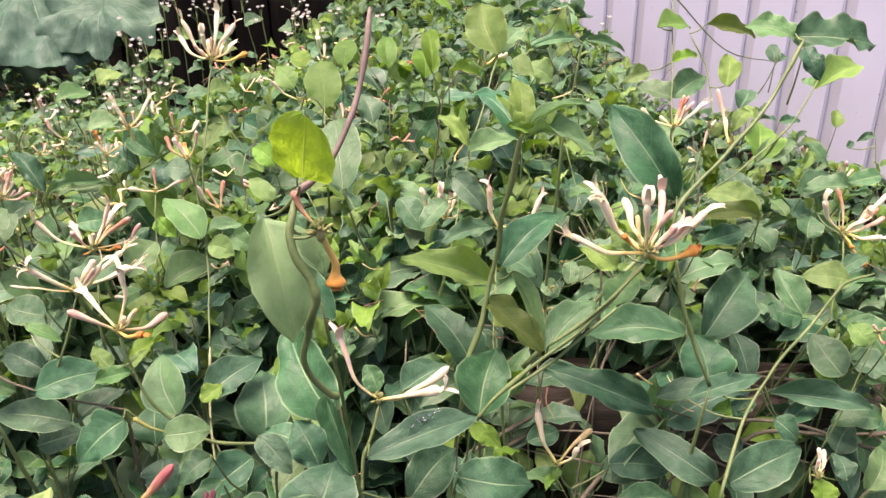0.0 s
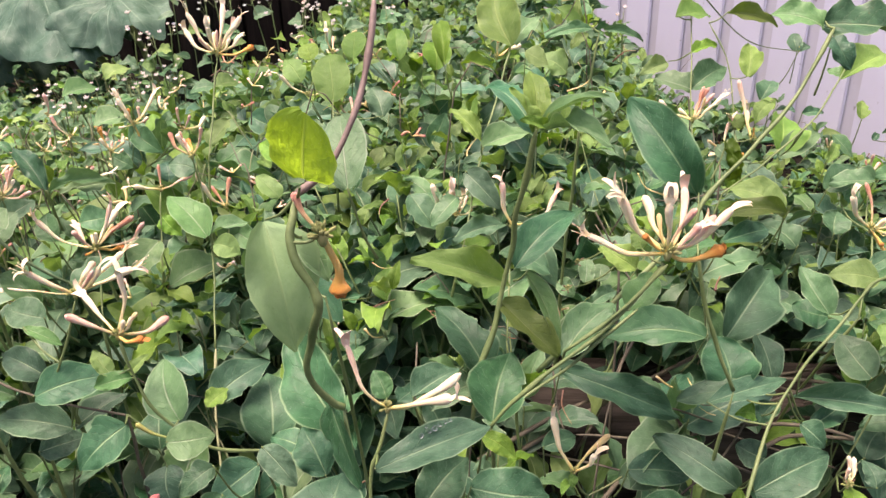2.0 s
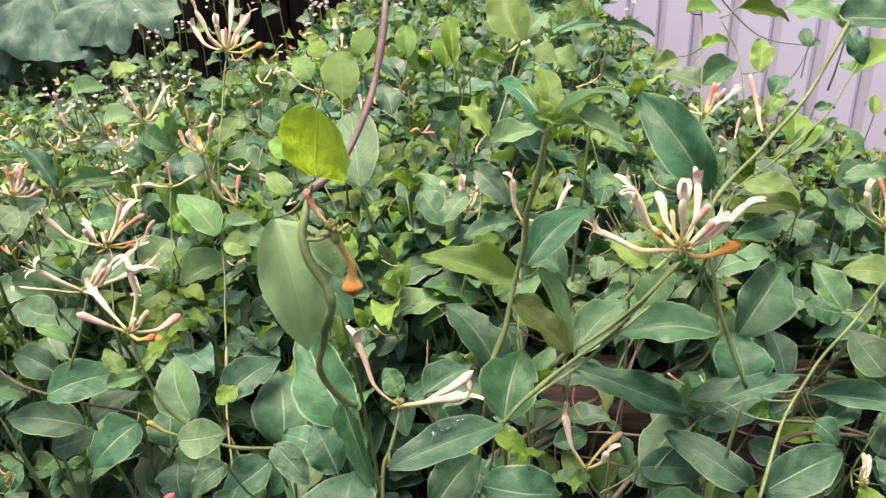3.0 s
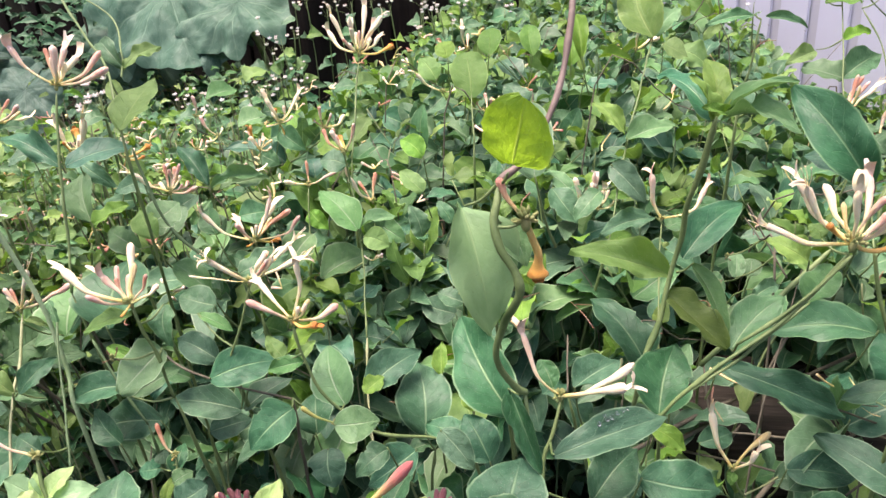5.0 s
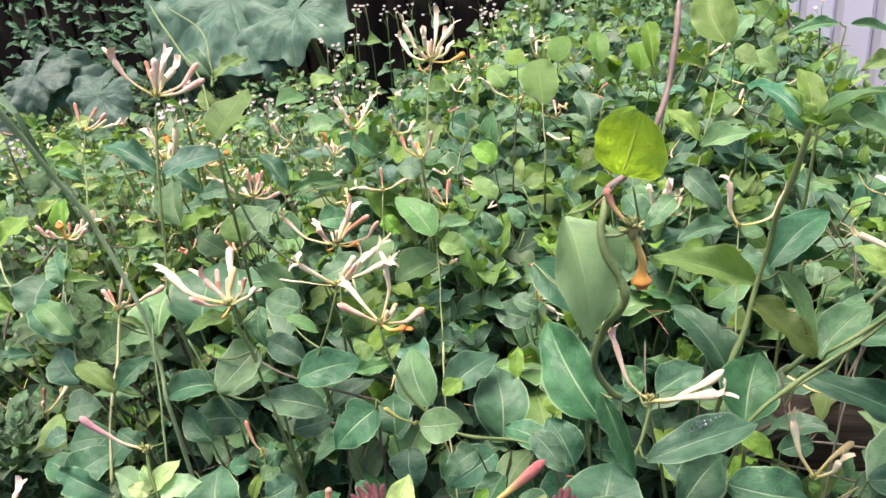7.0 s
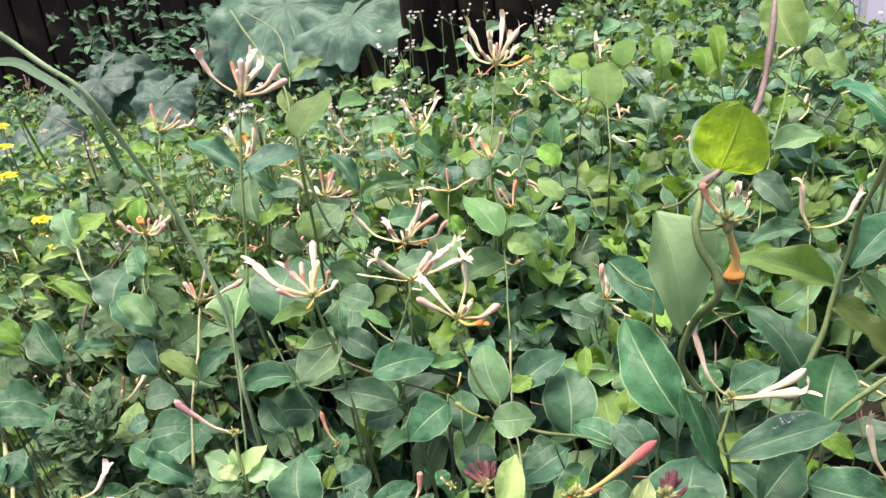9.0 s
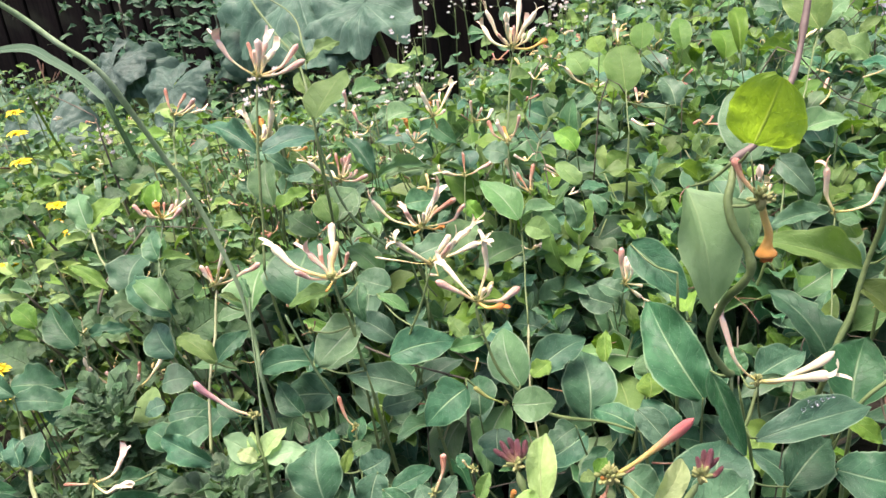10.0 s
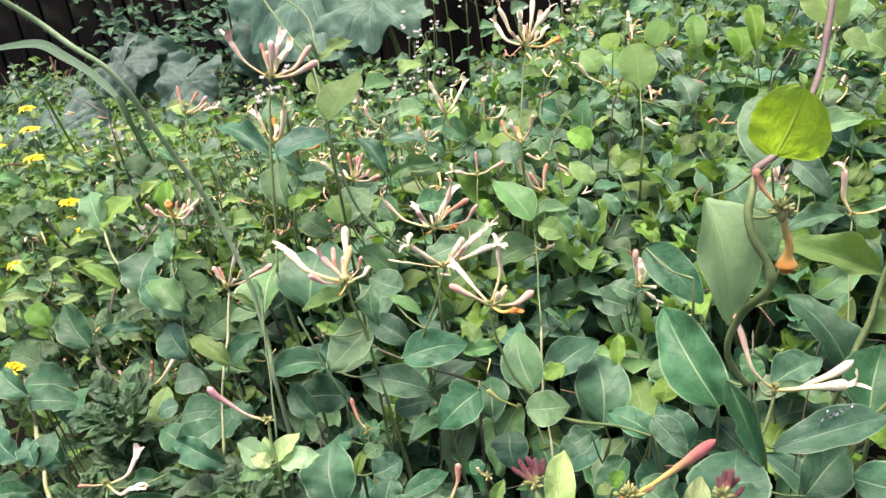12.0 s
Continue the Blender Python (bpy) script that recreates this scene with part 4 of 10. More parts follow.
stem(s, 0.0009, "d", (-0.5136, 0.5539, 0.3674), (-0.5083, 0.5350, 0.3489), (-0.4994, 0.5007, 0.3199))
h = head(s, (-0.5136, 0.5551, 0.3700), 1.00)
bud(h, (-0.5333, 0.5463, 0.3866), "p")
bud(h, (-0.5230, 0.5597, 0.3838), "r")
bud(h, (-0.5224, 0.5433, 0.3827), "p")
bud(h, (-0.5121, 0.5615, 0.3830), "r")
bud(h, (-0.4800, 0.5496, 0.3897), "w")
bud(h, (-0.5112, 0.5717, 0.3769), "p")
bud(h, (-0.4881, 0.5506, 0.3822), "p")
bud(h, (-0.5177, 0.5558, 0.3819), "p")
bud(h, (-0.5069, 0.5422, 0.3891), "o")
bud(h, (-0.5229, 0.5473, 0.3801), "q")
bud(h, (-0.4985, 0.5627, 0.3855), "w")
bud(h, (-0.5193, 0.5588, 0.3859), "w")
twig(s, (-0.5116, 0.5305, 0.3406), (-0.5067, 0.5288, 0.3436))
leaf(s, (-0.5116, 0.5305, 0.3406), (-0.5264, 0.5506, 0.3626), 0.0236, "p")
twig(s, (-0.5039, 0.5231, 0.3455), (-0.5059, 0.5257, 0.3410))
leaf(s, (-0.5039, 0.5231, 0.3455), (-0.4779, 0.5309, 0.3468), 0.0083, "y")
twig(s, (-0.4593, 0.4595, 0.3348), (-0.4616, 0.4795, 0.2898))
leaf(s, (-0.4593, 0.4595, 0.3348), (-0.4965, 0.4741, 0.3564), 0.0219, "p")
twig(s, (-0.5431, 0.5878, 0.3565), (-0.5136, 0.5539, 0.3674))
leaf(s, (-0.5431, 0.5878, 0.3565), (-0.5601, 0.6179, 0.3887), 0.0157, "y")
s = shoot((-0.372, 0.393), "honeysuckle shoot with slender cream flowers among green leaves")
stem(s, 0.0013, "p", (-0.3844, 0.3672, 0.2742), (-0.3914, 0.3904, 0.1371), (-0.372, 0.393, 0.0))
stem(s, 0.0010, "p", (-0.4129, 0.4597, 0.3518), (-0.4050, 0.4333, 0.3281), (-0.3997, 0.4130, 0.3183), (-0.3920, 0.3869, 0.2954), (-0.3844, 0.3672, 0.2742))
h = head(s, (-0.4141, 0.4609, 0.3549), 0.90)
bud(h, (-0.3971, 0.4581, 0.3878), "w")
bud(h, (-0.4210, 0.4662, 0.3689), "r")
bud(h, (-0.3799, 0.4741, 0.3686), "p")
bud(h, (-0.4239, 0.4587, 0.3541), "y")
bud(h, (-0.4248, 0.4645, 0.3700), "q")
bud(h, (-0.4234, 0.4635, 0.3642), "w")
bud(h, (-0.4061, 0.4605, 0.3621), "w")
bud(h, (-0.3981, 0.4624, 0.3692), "c")
twig(s, (-0.3999, 0.4773, 0.3240), (-0.4115, 0.4549, 0.3475))
leaf(s, (-0.3999, 0.4773, 0.3240), (-0.4036, 0.5114, 0.3560), 0.0420, "p")
twig(s, (-0.3419, 0.4453, 0.3509), (-0.3466, 0.4653, 0.3059))
leaf(s, (-0.3419, 0.4453, 0.3509), (-0.3426, 0.4859, 0.3886), 0.0522, "g")
twig(s, (-0.3769, 0.3871, 0.3372), (-0.3969, 0.4035, 0.3100))
leaf(s, (-0.3769, 0.3871, 0.3372), (-0.4109, 0.3975, 0.3539), 0.0151, "y")
twig(s, (-0.3936, 0.4097, 0.3208), (-0.3990, 0.4106, 0.3162))
leaf(s, (-0.3936, 0.4097, 0.3208), (-0.3780, 0.4320, 0.3371), 0.0163, "d")
twig(s, (-0.3881, 0.4258, 0.3049), (-0.4002, 0.4148, 0.3192))
leaf(s, (-0.3881, 0.4258, 0.3049), (-0.4274, 0.4220, 0.3101), 0.0106, "p")
leaf(s, (-0.4099, 0.4542, 0.3507), (-0.3910, 0.4550, 0.3472), 0.0051, "y")
s = shoot((-0.257, 0.424), "honeysuckle shoot with a full cream and pink flower head")
stem(s, 0.0013, "g", (-0.2687, 0.3859, 0.3373), (-0.2678, 0.4258, 0.1686), (-0.257, 0.424, 0.0))
stem(s, 0.0010, "g", (-0.2803, 0.3850, 0.3999), (-0.2774, 0.3843, 0.3852), (-0.2739, 0.3870, 0.3656), (-0.2687, 0.3859, 0.3373))
h = head(s, (-0.2786, 0.3820, 0.4047), 1.10)
bud(h, (-0.3168, 0.3843, 0.4258), "w")
bud(h, (-0.2864, 0.4095, 0.4301), "w")
bud(h, (-0.2867, 0.3869, 0.4186), "r")
bud(h, (-0.2854, 0.3985, 0.4149), "p")
bud(h, (-0.2700, 0.3904, 0.4191), "r")
bud(h, (-0.2695, 0.3995, 0.4075), "w")
bud(h, (-0.2806, 0.3723, 0.4011), "o")
bud(h, (-0.2794, 0.3971, 0.4228), "c")
bud(h, (-0.2934, 0.3842, 0.4211), "q")
bud(h, (-0.2907, 0.3965, 0.4214), "p")
bud(h, (-0.2984, 0.3721, 0.4144), "p")
twig(s, (-0.3027, 0.3864, 0.3645), (-0.2745, 0.3865, 0.3692))
h = head(s, (-0.3027, 0.3864, 0.3645), 0.60)
bud(h, (-0.3061, 0.3879, 0.3692), "b")
bud(h, (-0.2999, 0.3897, 0.3703), "b")
bud(h, (-0.3086, 0.3843, 0.3624), "b")
bud(h, (-0.2986, 0.3865, 0.3629), "b")
leaf(s, (-0.2810, 0.3835, 0.3970), (-0.3076, 0.3725, 0.3930), 0.0116, "y")
twig(s, (-0.2748, 0.4090, 0.3890), (-0.2782, 0.3845, 0.3893))
leaf(s, (-0.2748, 0.4090, 0.3890), (-0.2696, 0.3912, 0.3720), 0.0152, "g")
twig(s, (-0.2763, 0.3975, 0.3651), (-0.2739, 0.3870, 0.3656))
leaf(s, (-0.2763, 0.3975, 0.3651), (-0.2964, 0.3735, 0.3485), 0.0287, "p")
twig(s, (-0.2861, 0.3922, 0.3578), (-0.2730, 0.3868, 0.3605))
leaf(s, (-0.2861, 0.3922, 0.3578), (-0.3127, 0.3966, 0.3677), 0.0084, "y")
twig(s, (-0.3063, 0.3974, 0.3296), (-0.2687, 0.3859, 0.3373))
leaf(s, (-0.3063, 0.3974, 0.3296), (-0.2805, 0.4159, 0.3403), 0.0145, "p")
s = shoot((-0.306, 0.605), "leafy honeysuckle shoot with oval mid-green leaves in the thicket")
stem(s, 0.0013, "d", (-0.2804, 0.5332, 0.3452), (-0.2780, 0.5977, 0.1726), (-0.306, 0.605, 0.0))
stem(s, 0.0011, "d", (-0.3444, 0.5351, 0.4478), (-0.3406, 0.5333, 0.4304), (-0.3303, 0.5273, 0.4013), (-0.3177, 0.5257, 0.3806), (-0.2983, 0.5259, 0.3611), (-0.2804, 0.5332, 0.3452))
twig(s, (-0.3916, 0.5332, 0.3919), (-0.3989, 0.5532, 0.3469))
leaf(s, (-0.3916, 0.5332, 0.3919), (-0.4088, 0.5622, 0.4233), 0.0253, "p")
twig(s, (-0.3837, 0.5240, 0.3929), (-0.3913, 0.5440, 0.3479))
leaf(s, (-0.3837, 0.5240, 0.3929), (-0.3617, 0.5402, 0.4030), 0.0159, "y")
twig(s, (-0.3548, 0.5296, 0.3688), (-0.3223, 0.5263, 0.3882))
leaf(s, (-0.3548, 0.5296, 0.3688), (-0.3855, 0.5382, 0.3837), 0.0207, "p")
twig(s, (-0.3325, 0.5185, 0.3835), (-0.3223, 0.5263, 0.3882))
leaf(s, (-0.3325, 0.5185, 0.3835), (-0.3503, 0.5336, 0.4018), 0.0195, "y")
twig(s, (-0.3426, 0.5450, 0.3725), (-0.3211, 0.5261, 0.3863))
leaf(s, (-0.3426, 0.5450, 0.3725), (-0.3304, 0.5672, 0.3905), 0.0262, "p")
s = shoot((-0.350, 0.677), "honeysuckle shoot with red-pink flower buds among green leaves")
stem(s, 0.0013, "g", (-0.3735, 0.6334, 0.3299), (-0.3709, 0.6607, 0.1649), (-0.350, 0.677, 0.0))
twig(s, (-0.3602, 0.6043, 0.3868), (-0.3735, 0.6334, 0.3299))
h = head(s, (-0.3602, 0.6043, 0.3868), 1.00)
bud(h, (-0.3828, 0.5922, 0.4078), "w")
bud(h, (-0.3650, 0.6137, 0.4088), "r")
bud(h, (-0.3547, 0.6005, 0.4082), "p")
bud(h, (-0.3502, 0.6220, 0.3899), "p")
bud(h, (-0.3305, 0.5956, 0.3944), "p")
bud(h, (-0.3727, 0.6139, 0.3923), "w")
bud(h, (-0.3575, 0.6168, 0.4050), "p")
bud(h, (-0.3510, 0.6114, 0.3912), "p")
bud(h, (-0.3509, 0.6134, 0.4085), "p")
bud(h, (-0.3576, 0.6133, 0.3963), "q")
bud(h, (-0.3536, 0.6162, 0.3972), "w")
twig(s, (-0.3638, 0.6053, 0.3664), (-0.3735, 0.6334, 0.3299))
leaf(s, (-0.3638, 0.6053, 0.3664), (-0.3441, 0.6223, 0.3779), 0.0213, "g")
twig(s, (-0.3966, 0.6306, 0.3864), (-0.4013, 0.6506, 0.3414))
leaf(s, (-0.3966, 0.6306, 0.3864), (-0.4211, 0.6206, 0.3825), 0.0168, "d")
s = shoot((-0.513, 0.524), "honeysuckle shoot with red-pink flower buds among green leaves")
stem(s, 0.0013, "g", (-0.4944, 0.4675, 0.1863), (-0.5041, 0.5183, 0.0932), (-0.513, 0.524, 0.0))
twig(s, (-0.5203, 0.4729, 0.2454), (-0.4944, 0.4675, 0.1863))
h = head(s, (-0.5203, 0.4729, 0.2454), 0.90)
bud(h, (-0.5203, 0.4828, 0.2666), "r")
bud(h, (-0.5090, 0.4991, 0.2613), "w")
bud(h, (-0.5152, 0.4717, 0.2612), "p")
twig(s, (-0.4914, 0.4375, 0.2296), (-0.4972, 0.4575, 0.1846))
leaf(s, (-0.4914, 0.4375, 0.2296), (-0.4989, 0.4646, 0.2548), 0.0263, "y")
twig(s, (-0.4715, 0.4322, 0.2339), (-0.4639, 0.4522, 0.1889))
leaf(s, (-0.4715, 0.4322, 0.2339), (-0.5007, 0.4249, 0.2340), 0.0072, "y")
s = shoot((-0.302, 0.365), "honeysuckle shoot with one pink bud over pale young leaves")
stem(s, 0.0013, "g", (-0.2999, 0.2961, 0.3024), (-0.2889, 0.3568, 0.1512), (-0.302, 0.365, 0.0))
stem(s, 0.0010, "g", (-0.3056, 0.3077, 0.3534), (-0.3032, 0.3021, 0.3406), (-0.3000, 0.2983, 0.3309), (-0.2999, 0.2961, 0.3024))
h = head(s, (-0.3061, 0.3085, 0.3554), 0.90)
bud(h, (-0.3343, 0.3020, 0.3810), "z")
leaf(s, (-0.3035, 0.2995, 0.3351), (-0.3110, 0.3088, 0.3445), 0.0070, "l")
leaf(s, (-0.3011, 0.3001, 0.3354), (-0.2919, 0.3144, 0.3456), 0.0125, "l")
leaf(s, (-0.2999, 0.2998, 0.3342), (-0.2794, 0.3090, 0.3376), 0.0140, "e")
leaf(s, (-0.3041, 0.2989, 0.3340), (-0.3272, 0.3034, 0.3427), 0.0160, "e")
twig(s, (-0.3018, 0.2949, 0.3366), (-0.3011, 0.2997, 0.3344))
leaf(s, (-0.3018, 0.2949, 0.3366), (-0.3146, 0.2958, 0.3400), 0.0090, "l")
leaf(s, (-0.3018, 0.2985, 0.3322), (-0.3223, 0.2896, 0.3291), 0.0150, "p")
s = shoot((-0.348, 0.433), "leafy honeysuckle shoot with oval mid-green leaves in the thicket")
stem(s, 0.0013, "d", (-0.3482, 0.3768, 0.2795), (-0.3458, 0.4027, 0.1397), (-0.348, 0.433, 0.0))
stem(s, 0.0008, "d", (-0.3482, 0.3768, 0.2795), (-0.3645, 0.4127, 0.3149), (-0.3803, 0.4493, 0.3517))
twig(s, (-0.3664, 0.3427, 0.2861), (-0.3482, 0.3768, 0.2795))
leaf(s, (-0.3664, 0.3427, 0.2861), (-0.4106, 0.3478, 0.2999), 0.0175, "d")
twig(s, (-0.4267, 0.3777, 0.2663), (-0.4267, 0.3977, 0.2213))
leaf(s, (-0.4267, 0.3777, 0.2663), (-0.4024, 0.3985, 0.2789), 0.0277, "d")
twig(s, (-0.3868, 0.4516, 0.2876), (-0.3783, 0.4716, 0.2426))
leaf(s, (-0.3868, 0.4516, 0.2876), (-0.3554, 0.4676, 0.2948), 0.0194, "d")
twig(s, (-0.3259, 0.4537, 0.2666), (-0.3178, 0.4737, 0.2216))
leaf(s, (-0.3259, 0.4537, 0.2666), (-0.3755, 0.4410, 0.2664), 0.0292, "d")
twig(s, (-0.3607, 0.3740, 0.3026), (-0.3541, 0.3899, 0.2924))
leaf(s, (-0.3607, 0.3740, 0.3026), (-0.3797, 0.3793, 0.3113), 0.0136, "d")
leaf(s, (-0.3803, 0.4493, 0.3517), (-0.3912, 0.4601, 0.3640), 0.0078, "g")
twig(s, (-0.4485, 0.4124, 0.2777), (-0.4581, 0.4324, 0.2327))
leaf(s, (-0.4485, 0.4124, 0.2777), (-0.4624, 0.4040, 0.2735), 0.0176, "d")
s = shoot((-0.280, 0.434), "honeysuckle shoot with cream flowers and some withered orange ones")
stem(s, 0.0013, "g", (-0.2902, 0.3943, 0.2206), (-0.2998, 0.4097, 0.1103), (-0.280, 0.434, 0.0))
stem(s, 0.0008, "g", (-0.2966, 0.4145, 0.2663), (-0.2943, 0.4071, 0.2497), (-0.2902, 0.3943, 0.2206))
h = head(s, (-0.2966, 0.4151, 0.2678), 0.70)
bud(h, (-0.3094, 0.4225, 0.2888), "r")
bud(h, (-0.3024, 0.4157, 0.2610), "o")
leaf(s, (-0.2974, 0.4096, 0.2564), (-0.2968, 0.4264, 0.2706), 0.0129, "d")
twig(s, (-0.2964, 0.4031, 0.2540), (-0.2947, 0.4084, 0.2527))
leaf(s, (-0.2964, 0.4031, 0.2540), (-0.2855, 0.4113, 0.2586), 0.0128, "p")
twig(s, (-0.3041, 0.3998, 0.2382), (-0.2928, 0.4024, 0.2391))
leaf(s, (-0.3041, 0.3998, 0.2382), (-0.3014, 0.4156, 0.2510), 0.0087, "y")
twig(s, (-0.3117, 0.4171, 0.2543), (-0.2956, 0.4111, 0.2587))
leaf(s, (-0.3117, 0.4171, 0.2543), (-0.3264, 0.4135, 0.2544), 0.0147, "d")
twig(s, (-0.3055, 0.4152, 0.2597), (-0.2960, 0.4125, 0.2618))
leaf(s, (-0.3055, 0.4152, 0.2597), (-0.3096, 0.4221, 0.2665), 0.0110, "d")
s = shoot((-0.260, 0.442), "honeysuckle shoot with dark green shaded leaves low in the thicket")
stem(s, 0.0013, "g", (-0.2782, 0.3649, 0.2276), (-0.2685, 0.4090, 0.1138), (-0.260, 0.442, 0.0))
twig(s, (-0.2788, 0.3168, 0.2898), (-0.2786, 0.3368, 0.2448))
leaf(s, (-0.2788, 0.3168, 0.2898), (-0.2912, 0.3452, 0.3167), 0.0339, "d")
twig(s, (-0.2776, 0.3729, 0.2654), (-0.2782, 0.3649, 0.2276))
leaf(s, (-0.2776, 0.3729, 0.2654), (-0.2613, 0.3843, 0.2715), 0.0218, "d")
s = shoot((-0.202, 0.516), "honeysuckle shoot with slender cream flowers among green leaves")
stem(s, 0.0013, "b", (-0.2214, 0.4515, 0.2899), (-0.2290, 0.4824, 0.1449), (-0.202, 0.516, 0.0))
stem(s, 0.0008, "b", (-0.3191, 0.4609, 0.3268), (-0.3029, 0.4531, 0.3154), (-0.2789, 0.4487, 0.3079), (-0.2591, 0.4489, 0.3001), (-0.2214, 0.4515, 0.2899))
twig(s, (-0.1933, 0.4486, 0.2720), (-0.2214, 0.4515, 0.2899))
h = head(s, (-0.1933, 0.4486, 0.2720), 0.60)
bud(h, (-0.2150, 0.4470, 0.2860), "y", 2.2)
twig(s, (-0.2755, 0.4629, 0.3130), (-0.2771, 0.4487, 0.3072))
leaf(s, (-0.2755, 0.4629, 0.3130), (-0.3109, 0.4713, 0.3283), 0.0220, "d")
twig(s, (-0.2714, 0.4371, 0.3160), (-0.2753, 0.4487, 0.3065))
leaf(s, (-0.2714, 0.4371, 0.3160), (-0.2276, 0.4550, 0.3222), 0.0277, "d")
twig(s, (-0.2603, 0.4507, 0.2806), (-0.2557, 0.4492, 0.2992))
leaf(s, (-0.2603, 0.4507, 0.2806), (-0.3136, 0.4491, 0.2908), 0.0248, "d")
twig(s, (-0.2587, 0.4510, 0.2805), (-0.2522, 0.4494, 0.2983))
leaf(s, (-0.2587, 0.4510, 0.2805), (-0.2283, 0.4741, 0.2941), 0.0182, "d")
twig(s, (-0.2189, 0.4410, 0.2903), (-0.2214, 0.4515, 0.2899))
leaf(s, (-0.2189, 0.4410, 0.2903), (-0.2454, 0.4171, 0.2756), 0.0324, "d")
twig(s, (-0.2950, 0.4546, 0.3034), (-0.2920, 0.4511, 0.3120))
leaf(s, (-0.2950, 0.4546, 0.3034), (-0.3225, 0.4559, 0.3106), 0.0140, "p")
s = shoot((-0.077, 0.490), "honeysuckle shoot with cream flowers and some withered orange ones")
stem(s, 0.0013, "g", (-0.0989, 0.4402, 0.2623), (-0.0816, 0.4861, 0.1311), (-0.077, 0.490, 0.0))
stem(s, 0.0010, "g", (-0.2033, 0.4275, 0.3627), (-0.1991, 0.4245, 0.3424), (-0.1899, 0.4211, 0.3195), (-0.1765, 0.4214, 0.3025), (-0.1582, 0.4267, 0.2822), (-0.1257, 0.4384, 0.2697), (-0.0989, 0.4402, 0.2623))
twig(s, (-0.2004, 0.4206, 0.3706), (-0.2033, 0.4275, 0.3627))
h = head(s, (-0.2004, 0.4206, 0.3706), 1.00)
bud(h, (-0.1937, 0.4252, 0.4093), "w")
bud(h, (-0.2270, 0.4419, 0.3871), "w")
bud(h, (-0.2239, 0.4120, 0.3894), "p")
bud(h, (-0.1758, 0.4397, 0.3720), "p")
bud(h, (-0.1821, 0.4127, 0.3727), "o")
bud(h, (-0.1918, 0.4338, 0.3785), "c")
bud(h, (-0.1942, 0.4195, 0.3815), "w")
bud(h, (-0.1899, 0.4211, 0.3828), "w")
twig(s, (-0.1773, 0.4274, 0.3036), (-0.1777, 0.4214, 0.3041))
leaf(s, (-0.1773, 0.4274, 0.3036), (-0.1939, 0.4557, 0.3326), 0.0292, "p")
twig(s, (-0.1797, 0.4088, 0.3010), (-0.1765, 0.4214, 0.3025))
leaf(s, (-0.1797, 0.4088, 0.3010), (-0.1517, 0.4161, 0.3012), 0.0234, "p")
leaf(s, (-0.1991, 0.4232, 0.3398), (-0.2210, 0.4164, 0.3385), 0.0119, "p")
twig(s, (-0.2099, 0.4221, 0.3420), (-0.1994, 0.4248, 0.3443))
leaf(s, (-0.2099, 0.4221, 0.3420), (-0.2234, 0.4319, 0.3537), 0.0109, "y")
twig(s, (-0.2059, 0.4307, 0.3347), (-0.1974, 0.4239, 0.3383))
leaf(s, (-0.2059, 0.4307, 0.3347), (-0.1964, 0.4438, 0.3443), 0.0083, "y")
s = shoot((-0.251, 0.505), "honeysuckle shoot with slender cream flowers among green leaves")
stem(s, 0.0013, "g", (-0.2613, 0.4477, 0.3223), (-0.2437, 0.4727, 0.1612), (-0.251, 0.505, 0.0))
stem(s, 0.0008, "g", (-0.2411, 0.4590, 0.3738), (-0.2479, 0.4528, 0.3515), (-0.2613, 0.4477, 0.3223))
twig(s, (-0.2394, 0.4562, 0.3791), (-0.2411, 0.4590, 0.3738))
h = head(s, (-0.2394, 0.4562, 0.3791), 1.00)
bud(h, (-0.2561, 0.4412, 0.4014), "x")
bud(h, (-0.2153, 0.4820, 0.3961), "w")
bud(h, (-0.2226, 0.4528, 0.3974), "p")
bud(h, (-0.2095, 0.4792, 0.3853), "w")
bud(h, (-0.2781, 0.4518, 0.3860), "t")
bud(h, (-0.2301, 0.4627, 0.3822), "w")
bud(h, (-0.2257, 0.4615, 0.3994), "w")
bud(h, (-0.2227, 0.4625, 0.3957), "w")
bud(h, (-0.2251, 0.4628, 0.3982), "p")
twig(s, (-0.2864, 0.4957, 0.3396), (-0.2950, 0.5157, 0.2946))
leaf(s, (-0.2864, 0.4957, 0.3396), (-0.3138, 0.4986, 0.3484), 0.0254, "g")
twig(s, (-0.2900, 0.4749, 0.3446), (-0.2564, 0.4495, 0.3329))
leaf(s, (-0.2900, 0.4749, 0.3446), (-0.2642, 0.4708, 0.3351), 0.0099, "p")
twig(s, (-0.2696, 0.5085, 0.3597), (-0.2603, 0.5285, 0.3147))
leaf(s, (-0.2696, 0.5085, 0.3597), (-0.2383, 0.5276, 0.3703), 0.0223, "g")
twig(s, (-0.2984, 0.5157, 0.3393), (-0.2892, 0.5357, 0.2943))
leaf(s, (-0.2984, 0.5157, 0.3393), (-0.3332, 0.5309, 0.3612), 0.0218, "p")
s = shoot((-0.280, 0.596), "honeysuckle shoot with a full cream and pink flower head")
stem(s, 0.0013, "g", (-0.2747, 0.5473, 0.3012), (-0.2863, 0.5849, 0.1506), (-0.280, 0.596, 0.0))
stem(s, 0.0007, "g", (-0.2830, 0.5790, 0.3483), (-0.2798, 0.5715, 0.3309), (-0.2747, 0.5473, 0.3012))
h = head(s, (-0.2830, 0.5806, 0.3517), 1.20)
bud(h, (-0.3262, 0.5836, 0.3761), "w")
bud(h, (-0.3031, 0.5993, 0.3624), "q")
bud(h, (-0.2666, 0.5880, 0.3877), "q")
bud(h, (-0.2728, 0.6098, 0.3734), "w")
